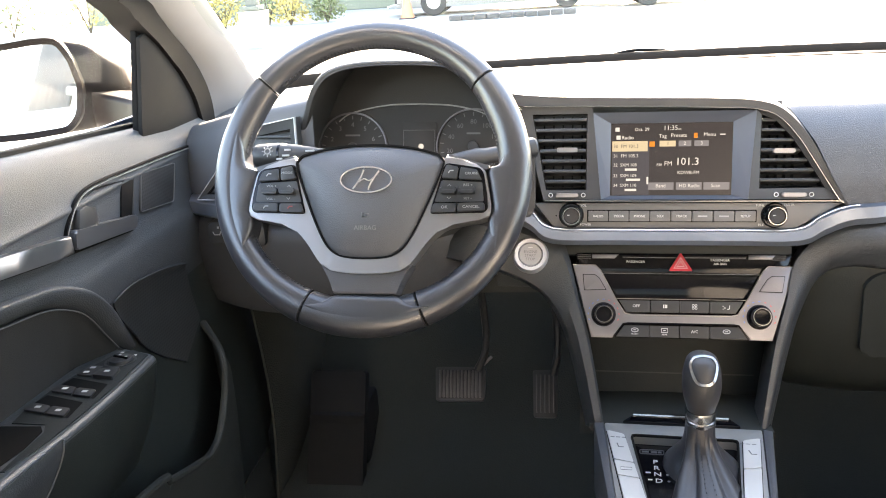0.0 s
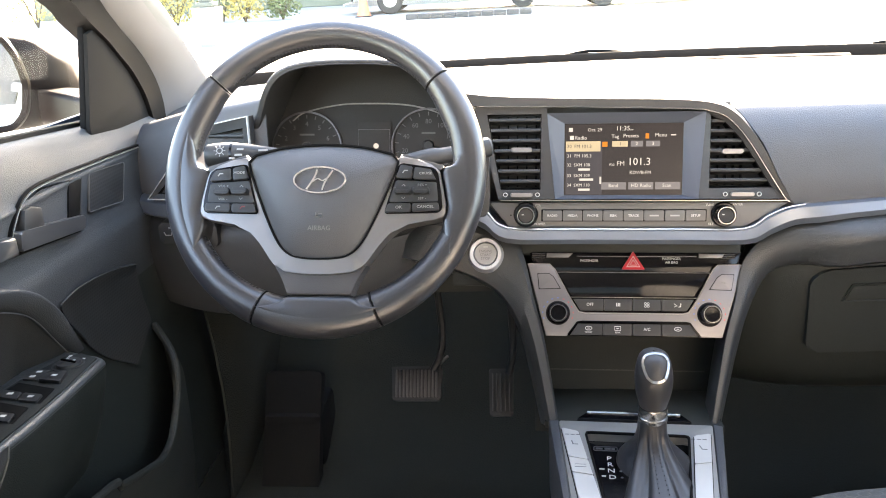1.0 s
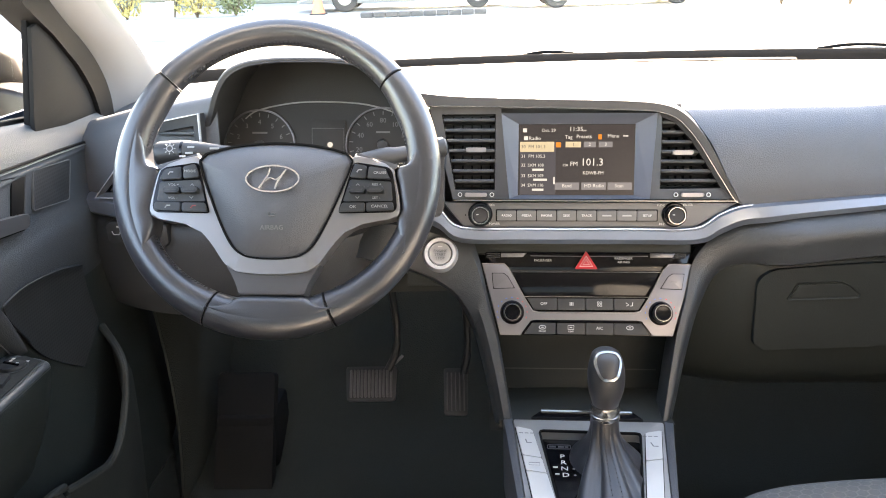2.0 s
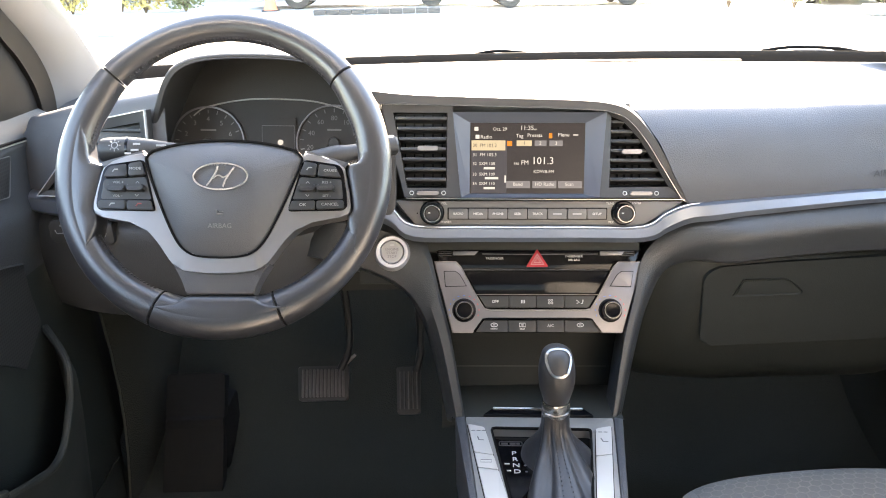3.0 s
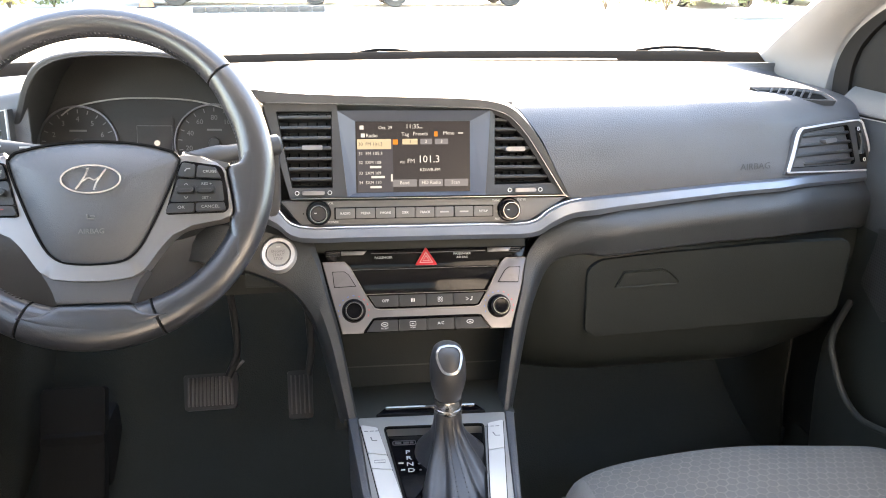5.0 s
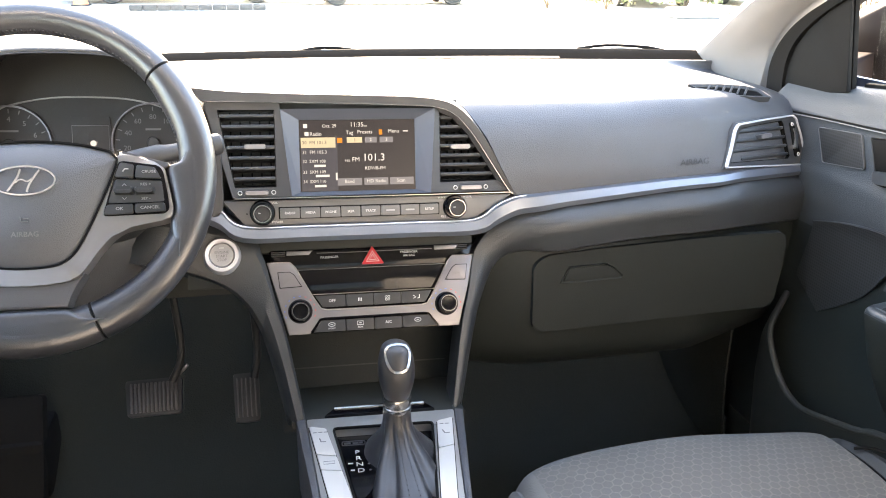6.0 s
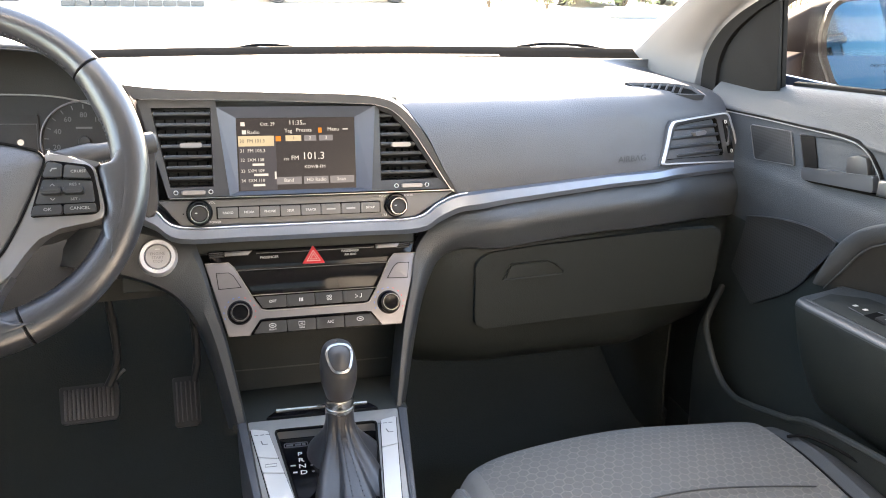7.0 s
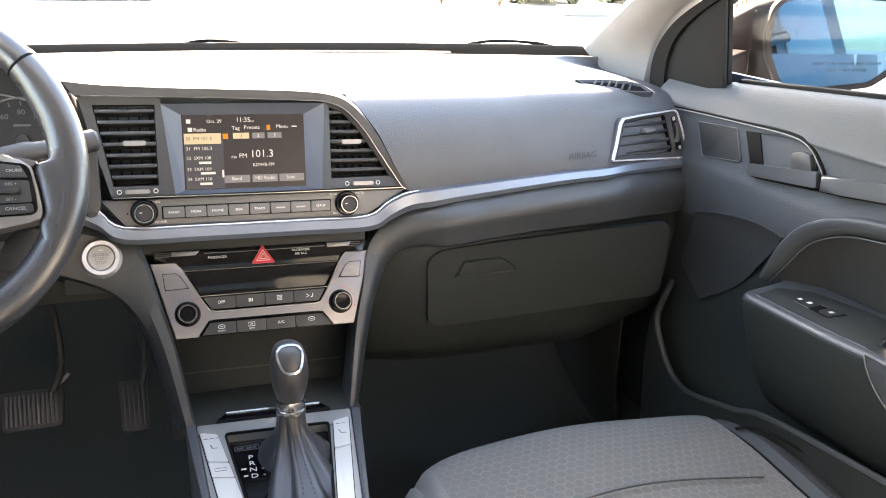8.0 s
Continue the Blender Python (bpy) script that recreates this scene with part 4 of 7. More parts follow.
DV = Matrix.Translation((-0.592, 0.004, 0.878)) @ Matrix.Rotation(radians(-10), 4, "Z") @ Matrix.Rotation(radians(85), 4, "X")
DV_O = [(-0.0830, -0.0440), (0.0840, -0.0420), (0.0840, 0.0720), (0.0060, 0.0570)]
DV_I = [(-0.0700, -0.0370), (0.0740, -0.0350), (0.0740, 0.0560), (0.0130, 0.0450)]
v4, L4 = vent(DV_O, DV_I, DV, 5, (0.02, 0.0), tilt=-10)
part("vent_chrome", placed(strip(DV_O, 0.0028, 0.002, 0.0060, closed=True), L4), CHROME2, v4, "bright chrome vent surround")

# ---------------------------------------------------------------- radio keys
radio = thing("radio_controls", "row of grey radio keys between two round knobs", "radio controls", at=tuple(S1.translation))
for k, body in enumerate(("RADIO", "MEDIA", "PHONE", "SEEK", "TRACK", "", "", "SETUP")):
    x = -0.121 + 0.214 * (k + 0.5) / 8
    b = part("radio_key", placed(plate(rect(x, 0.0007, 0.0254, 0.0135), 0.0, 0.0075, 0.0009, r=0.001), SL), PANELGREY, radio)
    if body:
        text("lettering", body, 0.0044, SL @ Matrix.Translation((x, 0.0007, 0.0078)), MARK, b)
    else:
        part("lettering", placed(plate(rect(x, 0.0007, 0.012, 0.0020), 0.007, 0.0078), SL), SOFTMARK, b)


def knob(x, y, r, L, parent, dot=True):
    k = part("knob", placed(lathe([(r * 1.28, 0.0), (r * 1.28, 0.003), (r * 1.12, 0.006), (r * 1.0, 0.006), (r * 0.97, 0.016), (r * 0.90, 0.0185), (r * 0.74, 0.019), (r * 0.70, 0.0175), (0, 0.0170)], 40), L @ Matrix.Translation((x, y, 0.002))), GLOSS, parent, "round black knob")
    ring = [(x + r * 0.84 * math.cos(a), y + r * 0.84 * math.sin(a)) for a in np.linspace(0, 2 * math.pi, 40, endpoint=False)]
    part("knob_ring", placed(strip(ring, r * 0.10, 0.0195, 0.0218, closed=True), L), KNOBRING, k, "satin metal ring")
    return k


part("key_bed", placed(plate(rect(-0.014, 0.0007, 0.2165, 0.0160), 0.002, 0.0042, 0.0004, r=0.001), SL), RUBBER, radio)
for x in (-0.143, 0.116):
    kb = knob(x, 0.002, 0.0130, SL, radio)
    part("knob_face", placed(lathe([(0.0, 0.0199), (0.0094, 0.0199), (0.0094, 0.018)], 32), SL @ Matrix.Translation((x, 0.002, 0))), HOODM, kb)
    part("pointer", placed(plate(rect(x - 0.004, 0.003, 0.003, 0.001), 0.0195, 0.0203), SL), MARK, kb)
for body, x, y in (("VOL", -0.127, 0.0145), ("POWER", -0.124, -0.0110), ("TUNE", 0.098, 0.0145), ("ENTER", 0.134, 0.0150), ("FILE", 0.100, -0.0110)):
    text("lettering", body, 0.0042, SL @ Matrix.Translation((x, y, 0.0034)), MARK, radio)
part("reset_hole", placed(lathe([(0, 0.0036), (0.001, 0.0036), (0.001, 0.003)], 10), SL @ Matrix.Translation((-0.163, 0.001, 0))), RUBBER, radio)

# ---------------------------------------------------------------- climate panel
clim = thing("climate_panel", "satin silver climate control panel with black display", "climate control", at=tuple(S2.translation))
CL = Matrix.Rotation(radians(90 - 25), 4, "X") @ Matrix.Rotation(radians(SPIN), 4, "Z")
part("panel_base", placed(plate([(-0.139, 0.0145), (0.1445, 0.0145), (0.139, -0.008), (0.116, -0.1), (-0.116, -0.1), (-0.134, -0.006)], -0.02, -0.003), CL), GLOSS, clim)
WINGS = [(-0.1420, -0.0025), (-0.1115, -0.0025), (-0.1045, -0.0095), (-0.0835, -0.049), (-0.0725, -0.0675), (-0.064, -0.0695), (0.065, -0.0695), (0.0735, -0.0675), (0.0845, -0.049), (0.1055, -0.0095), (0.1125, -0.0025), (0.1460, -0.0025),
         (0.1165, -0.1005), (0.0885, -0.1005), (0.0755, -0.0815), (0.070, -0.0795), (-0.070, -0.0795), (-0.0755, -0.0815), (-0.0885, -0.1005), (-0.1165, -0.1005)]
part("silver_face", placed(plate(WINGS, -0.003, 0.004, 0.0012), CL), SILVER, clim, "satin silver panel face")
part("wing_edge", placed(strip(WINGS[:12], 0.0016, 0.003, 0.0046), CL), CHROME, clim)
part("climate_display", placed(plate([(-0.100, -0.0155), (0.101, -0.0155), (0.0815, -0.0455), (-0.0815, -0.0455)], -0.004, -0.001, 0.0005), CL), GLOSS, clim, "unlit glossy black display")
part("display_strip", placed(strip([(-0.0835, -0.0478), (0.084, -0.0478)], 0.0018, -0.001, 0.003), CL), CHROME, clim)
part("upper_strip", placed(strip([(-0.104, -0.0135), (0.105, -0.0135)], 0.0010, -0.003, 0.001), CL), SILVER, clim)
part("warning_bar", placed(plate([(-0.137, 0.0135), (0.143, 0.0135), (0.138, -0.0015), (0.1065, -0.0015), (0.102, -0.0125), (-0.102, -0.0125), (-0.1065, -0.0015), (-0.134, -0.0015)], -0.003, 0.001, 0.0006), CL), GLOSS, clim, "glossy black warning bar")
for s in (-1, 1):
    x0, x1 = (-0.116, -0.080) if s < 0 else (0.088, 0.122)
    part("slot_trim", placed(plate([(x0, 0.0125), (x1, 0.0125), (x1 - s * 0.004 if s > 0 else x1 - 0.006, 0.0065), (x0, 0.0065)], 0.001, 0.0035, 0.0006), CL), SILVER, clim)
    for k in range(3):
        part("slot", placed(plate(rect(s * 0.1265, 0.0115 - 0.0026 * k, 0.018, 0.0013), 0.001, 0.003), CL), HARD, clim)
part("thin_line", placed(strip([(-0.075, 0.0085), (-0.03, 0.0080), (0.085, 0.0085)], 0.0009, 0.001, 0.0018), CL), SILVER, clim)
haz = part("hazard_switch", placed(plate([(0.0005, 0.0150), (-0.0150, -0.0098), (0.0160, -0.0098)], 0.001, 0.0065, 0.001, r=0.0015), CL), RED, clim, "red triangular hazard switch")
tri = lambda k: [(0.0005, -0.0015 + 0.0135 * k), (0.0005 - 0.0125 * k, -0.0015 - 0.0066 * k), (0.0005 + 0.0125 * k, -0.0015 - 0.0066 * k)]
part("triangle_mark", placed(strip(tri(0.70), 0.0016, 0.0064, 0.0069, closed=True), CL), MARK, haz)
part("triangle_mark", placed(strip(tri(0.36), 0.0013, 0.0064, 0.0069, closed=True), CL), MARK, haz)
text("lettering", "PASSENGER", 0.0047, CL @ Matrix.Translation((-0.058, 0.0022, 0.0014)), MARK, clim)
text("lettering", "PASSENGER", 0.0047, CL @ Matrix.Translation((0.052, 0.0052, 0.0014)), MARK, clim)
text("lettering", "AIR BAG", 0.0044, CL @ Matrix.Translation((0.052, 0.0002, 0.0014)), MARK, clim)
for k, body in enumerate(("OFF", "", "", "")):
    xs = [-0.080, -0.0385, -0.0005, 0.0375, 0.081]
    x0, x1 = xs[k] + 0.0006, xs[k + 1] - 0.0006
    a0, a1 = (0.0095 if k == 0 else 0), (0.0095 if k == 3 else 0)
    b = part("climate_key", placed(plate([(x0 + a0, -0.0655), (x1 - a1, -0.0655), (x1, -0.0500), (x0, -0.0500)], -0.003, 0.0035, 0.001, r=0.0012), CL), BUTTON, clim)
    cx = (x0 + x1) / 2
    if body:
        text("lettering", body, 0.0055, CL @ Matrix.Translation((cx + 0.002, -0.0575, 0.0038)), MARK, b)
    elif k == 1:
        part("symbol", placed(merged(*[plate(rect(cx - 0.002 + 0.002 * j, -0.0575, 0.0011, 0.0045), 0.003, 0.0039) for j in range(3)]), CL), MARK, b)
    elif k == 2:
        part("symbol", placed(merged(*[strip([(cx + dx + 0.0014 * math.cos(a), -0.0575 + dy + 0.0014 * math.sin(a)) for a in np.linspace(0, 2 * math.pi, 10, endpoint=False)], 0.0008, 0.003, 0.0039, closed=True) for dx in (-0.0018, 0.0018) for dy in (-0.0018, 0.0018)]), CL), MARK, b)
    else:
        part("symbol", placed(merged(strip([(cx - 0.005, -0.0555), (cx - 0.001, -0.0585), (cx - 0.005, -0.060)], 0.0009, 0.003, 0.0039), strip([(cx + 0.001, -0.060), (cx + 0.0035, -0.0595), (cx + 0.004, -0.055)], 0.0014, 0.003, 0.0039)), CL), MARK, b)
    y0, y1 = -0.0990, -0.0835
    xs = [-0.0845, -0.040, -0.001, 0.0375, 0.0865]
    x0, x1 = xs[k] + 0.0006, xs[k + 1] - 0.0006
    a0, a1 = (0.0110 if k == 0 else 0), (0.0110 if k == 3 else 0)
    b = part("climate_key", placed(plate([(x0, y0), (x1, y0), (x1 - a1, y1), (x0 + a0, y1)], -0.003, 0.0035, 0.001, r=0.0012), CL), BUTTON, clim)
    cx = (x0 + x1) / 2 + (0.003 if k == 0 else -0.003 if k == 3 else 0)
    cy = -0.0905
    if k == 2:
        text("lettering", "A/C", 0.0055, CL @ Matrix.Translation((cx, cy, 0.0038)), MARK, b)
    else:
        sh = [(cx + 0.0045 * math.cos(a), cy + 0.001 + 0.0026 * math.sin(a)) for a in np.linspace(0, 2 * math.pi, 14, endpoint=False)] if k != 1 else rect(cx, cy + 0.001, 0.008, 0.005)
        part("symbol", placed(merged(strip(sh, 0.0011, 0.003, 0.0039, closed=True), plate(rect(cx, cy + 0.001, 0.0035, 0.001), 0.003, 0.0039)), CL), MARK, b)
        if k < 2:
            text("lettering", ("FRONT", "REAR")[k], 0.0030, CL @ Matrix.Translation((cx, cy - 0.0045, 0.0038)), MARK, b)
part("key_hood", placed(strip([(-0.087, -0.0985), (-0.0745, -0.0815), (-0.068, -0.0805), (0.068, -0.0805), (0.0745, -0.0815), (0.087, -0.0985)], 0.0032, -0.003, 0.0052), CL), GLOSS, clim)
for pts, body, x, y in (([(-0.1285, -0.0155), (-0.1120, -0.0155), (-0.1060, -0.0200), (-0.0965, -0.0365), (-0.1265, -0.0375)], "AUTO", -0.1135, -0.0275), ([(0.1335, -0.0155), (0.1165, -0.0155), (0.1105, -0.0200), (0.1000, -0.0365), (0.1295, -0.0375)], "SYNC", 0.1180, -0.0275)):
    part("key_gap", placed(plate(pts, 0.003, 0.0043), CL), RUBBER, clim)
    b = part("silver_key", placed(plate(shrink(pts, 0.0009), 0.003, 0.0062, 0.001, r=0.0015), CL), SILVER, clim, "satin silver key")
    text("lettering", body, 0.0050, CL @ Matrix.Translation((x, y, 0.0064)), DIM, b)
    part("indicator", placed(plate(rect(x - 0.003, y + 0.0085, 0.0045, 0.0008), 0.006, 0.0065), CL), DIM, b)
BLUE = mat("blue_print", (0.06, 0.16, 0.55), 0.5, vary=0)
REDP = mat("red_print", (0.55, 0.04, 0.05), 0.5, vary=0)
for x in (-0.1005, 0.1005):
    kb = knob(x, -0.0695, 0.0128, CL, clim)
    for k in range(11):
        a = radians(200 - 22 * k)
        part("dash_mark", placed(strip([(x + 0.0205 * math.cos(a - 0.06), -0.0695 + 0.0205 * math.sin(a - 0.06)), (x + 0.0205 * math.cos(a + 0.06), -0.0695 + 0.0205 * math.sin(a + 0.06))], 0.0011, 0.0038, 0.0046), CL), BLUE if (k < 6) else REDP, clim)

# start button
start = thing("start_button", "round silver engine start button", "button", at=tuple(S2 @ Vector((-0.199, 0.0095, 0.014))))
part("button_ring", placed(lathe([(0.0255, -0.012), (0.0225, 0.004), (0.0215, 0.006), (0.0170, 0.006), (0.0160, 0.003), (0.0160, -0.01)], 44), CL), CHROME2, start, "bright silver ring")
bt = part("button_cap", placed(lathe([(0.0155, -0.01), (0.0155, 0.0035), (0.0145, 0.0048), (0, 0.0052)], 40), CL), mat("grey_button_cap", (0.40, 0.39, 0.38), 0.4, metal=0.35, vary=0.05), start, "pale grey button cap")
for k, body in enumerate(("ENGINE", "START", "STOP")):
    text("lettering", body, 0.0052, CL @ Matrix.Translation((0, 0.0035 - 0.005 * k, 0.0056)), DIM, bt)
part("indicator", placed(plate(rect(0, 0.0095, 0.006, 0.0012), 0.0045, 0.0056), CL), MARK, bt)

# ---------------------------------------------------------------- console and gear lever
cons = thing("centre_console", "grey centre console round the gear lever", "console", at=(-0.010, -0.09, 0.54))
CN = Matrix.Rotation(radians(-4.4), 4, "X") @ Matrix.Rotation(radians(-4.0), 4, "Z")
TOPO = [(-0.0935, -0.0090), (0.1050, -0.0090), (0.0735, -0.33), (-0.0615, -0.33)]
GAP = [(-0.0585, -0.0410), (0.0715, -0.0430), (0.0440, -0.320), (-0.0230, -0.320)]
part("console_top", placed(rim(rounded(TOPO, 0.004, 2), rounded(GAP, 0.006, 2), -0.02, 0.0, 0.0, 0.001), CN), GREY, cons, "grey metallic console top")
part("console_body", placed(merged(box(0.010, -0.19, -0.16, 0.14, 0.36, 0.27)), CN), DARK, cons)
for s in (-1, 1):
    side = [(-0.107, -0.0125), (-0.0942, -0.0090), (-0.0620, -0.33), (-0.0680, -0.33)] if s < 0 else [(0.1057, -0.0090), (0.1175, -0.0125), (0.0790, -0.33), (0.0740, -0.33)]
    part("console_side", placed(plate(side, -0.10, 0.002, 0.003), CN), PAD, cons)
part("lever_well", placed(plate(GAP, -0.03, -0.012), CN), GLOSS, cons, "glossy black gear panel")
part("well_frame", placed(strip(rounded(GAP, 0.006, 2), 0.0035, -0.001, 0.002, closed=True), CN), RUBBER, cons)
LB = [(-0.0905, -0.0345), (-0.0665, -0.0440), (-0.0208, -0.320), (-0.0505, -0.320)]
RB = [(0.0762, -0.0450), (0.0995, -0.0370), (0.0649, -0.320), (0.0457, -0.320)]


def cut(q, a, b):
    p = lambda u, v, k: (u[0] + (v[0] - u[0]) * k, u[1] + (v[1] - u[1]) * k)
    return [p(q[0], q[3], a), p(q[1], q[2], a), p(q[1], q[2], b), p(q[0], q[3], b)]


for q, cuts in ((LB, (0.0, 0.265, 0.392, 1.0)), (RB, (0.0, 0.262, 1.0))):
    part("key_bed", placed(plate(q, -0.004, 0.0008), CN), RUBBER, cons)
    for k, (a, b) in enumerate(zip(cuts, cuts[1:])):
        c = part("console_key", placed(plate(shrink(cut(q, a, b), 0.0010), 0.0, 0.0035, 0.0008, r=0.003 if k == 0 else 0.001), CN), LIGHTBTN, cons, "pale satin key")
        cc = [sum(p[i] for p in cut(q, a, b)) / 4 for i in (0, 1)]
        if k == 0:
            part("seat_symbol", placed(strip([(cc[0] - 0.003, cc[1] + 0.006), (cc[0] - 0.001, cc[1] - 0.003), (cc[0] + 0.005, cc[1] - 0.003)], 0.0018, 0.0034, 0.0038), CN), DIM, c)
            for j in (-1, 0, 1):
                part("indicator", placed(plate(rect(cc[0] - 0.002 + 0.007 * j, cc[1] + 0.022, 0.005, 0.0012), 0.0034, 0.0038), CN), DIM, c)
        elif k == 1 and len(cuts) == 4:
            part("symbol", placed(strip(rect(cc[0], cc[1], 0.013, 0.006), 0.0008, 0.0034, 0.0038, closed=True), CN), DIM, c)
part("storage_lid", placed(plate([(-0.0690, -0.0085), (-0.0550, 0.0130), (0.0670, 0.0125), (0.0785, -0.0088)], -0.004, 0.004, 0.0015), CN), GLOSS, cons, "black edge of storage tray")
part("lid_line", placed(strip([(-0.0560, 0.0105), (0.0660, 0.0100)], 0.0045, 0.0035, 0.0058), CN), CHROME, cons)
part("tray_floor", placed(plate([(-0.112, -0.0105), (0.120, -0.0105), (0.112, 0.10), (-0.108, 0.10)], -0.012, -0.002), CN), DARK, cons)
gp = part("gear_plate", placed(plate([(-0.0540, -0.053), (-0.0010, -0.053), (0.0010, -0.100), (-0.0080, -0.165), (-0.0300, -0.205), (-0.0345, -0.195)], -0.013, -0.007, 0.001, r=0.003), CN), GLOSS, cons, "glossy black gear indicator")
for k, body in enumerate("PRND"):
    text("gear_letter", body, 0.0125, CN @ Matrix.Translation((-0.0300 + 0.0010 * k, -0.0945 - 0.0145 * k, -0.0066)), MARK, gp)
    part("gear_dot", placed(lathe([(0, 0.0005), (0.0016, 0.0005), (0.0016, 0)], 10), CN @ Matrix.Translation((-0.0190 + 0.0010 * k, -0.0945 - 0.0145 * k, -0.0068))), DIM, gp)
part("gear_slot", placed(strip(rounded(rect(-0.0335, -0.0700, 0.0290, 0.0100), 0.002, 2), 0.0012, -0.0072, -0.0062, closed=True), CN), SILVER, gp)
for x, w in ((-0.0415, 0.0085), (-0.0310, 0.0075), (-0.0240, 0.0045)):
    part("gear_slot_bar", placed(plate(rect(x, -0.0700, w, 0.0040), -0.0072, -0.0064), CN), SILVER, gp)
for x, y, w in ((-0.0390, -0.1200, 0.0060), (-0.0370, -0.1360, 0.0050)):
    part("gear_mark", placed(plate(rect(x, y, w, 0.0022), -0.0072, -0.0064), CN), MARK, gp)

lever = thing("gear_lever", "black gear lever with chrome trim and leather gaiter", "gear lever", at=(0.0015, -0.200, 0.554))
rows = []
N = 72
for k, (z, rx, ry, ox, oy, fold) in enumerate(((-0.028, 0.046, 0.092, 0.006, -0.030, 0.05), (-0.018, 0.0440, 0.088, 0.006, -0.030, 0.10), (-0.007, 0.0390, 0.076, 0.005, -0.026, 0.15), (0.006, 0.0300, 0.050, 0.003, -0.015, 0.17), (0.020, 0.0215, 0.030, 0.001, -0.006, 0.11), (0.034, 0.0176, 0.020, 0.0, -0.001, 0.05), (0.048, 0.0165, 0.0175, 0.0, 0.0, 0.02), (0.056, 0.0160, 0.0165, 0, 0, 0.0))):
    row = []
    for j in range(N):
        a = 2 * math.pi * j / N
        b = a + math.pi / 2
        w = 1 + 1.5 * fold * (0.55 - 1.7 * (1 - abs(math.cos(3 * b + 0.10 * k * math.sin(b)))) ** 1.6 + 0.25 * math.sin(5 * a + 0.5 * k))
        c, s = math.cos(a), math.sin(a)
        lean = 1 + (0.45 * max(0.0, -s) * max(0.0, 1 - k / 4) if c < 0 else 0.0)
        row.append((ox + rx * w * lean * math.copysign(abs(c) ** 0.8, c), oy + ry * w * math.copysign(abs(s) ** 0.8, s), z))
    rows.append(row)
rows = [[rows_k[j] for rows_k in rows] for j in range(N)]
rows = [smooth_line(r, 24) for r in rows]
gaiter = part("gaiter", grid([[r[i] for r in rows] for i in range(25)], closed=True), GAITERM, lever, "creased black leather gaiter")
for j in (53, 55):
    st = [box(x, y - 0.0005, z + 0.0004, 0.0009, 0.0012, 0.0022) for x, y, z in smooth_line(rows[j], 44)[4:40]]
    part("stitching", merged(*st), THREAD, gaiter)
part("collar", lathe([(0.0170, 0.052), (0.0175, 0.056), (0.0172, 0.0585), (0.0160, 0.0595), (0.0160, 0.0615), (0.0172, 0.0625), (0.0175, 0.069), (0.0168, 0.0715), (0.0, 0.072)], 32), KNOBRING, lever, "brushed chrome collar")
rows = []
for z, rx, ry, oy in ((0.070, 0.0150, 0.0150, 0.012), (0.078, 0.0172, 0.0180, 0.012), (0.090, 0.0205, 0.0215, 0.012), (0.103, 0.0218, 0.0235, 0.013), (0.115, 0.0215, 0.0235, 0.015), (0.125, 0.0195, 0.0215, 0.017), (0.133, 0.0165, 0.0180, 0.019), (0.1375, 0.0100, 0.0110, 0.020), (0.1390, 0.0010, 0.0010, 0.020)):
    rows.append([(rx * math.cos(a), oy - 0.012 + ry * math.sin(a), z) for a in np.linspace(0, 2 * math.pi, 28, endpoint=False)])
rows = [[r[j] for r in rows] for j in range(28)]
rows = [smooth_line(r, 26) for r in rows]
kb = part("knob", grid([[r[i] for r in rows] for i in range(27)], closed=True), KNOBM, lever, "dark grey grip")
KF = Matrix.Translation((0.0, -0.0058, 0.1210)) @ Matrix.Rotation(radians(48), 4, "X")
SH = smooth_line([(0.0, 0.0190), (0.0110, 0.0165), (0.0160, 0.0060), (0.0120, -0.0110), (0.0060, -0.0170), (0.0, -0.0180)], 16)
SHAPE = SH[:-1] + flip(SH[1:])
part("chrome_cap", placed(rim(SHAPE, shrink(SHAPE, 0.0028), -0.006, 0.0075, 0.0085), KF), KNOBRING, kb, "chrome knob surround")
part("knob_window", placed(dome(shrink(SHAPE, 0.0023), 0.0060, 0.0092), KF), GLOSS, kb, "glossy black knob face")

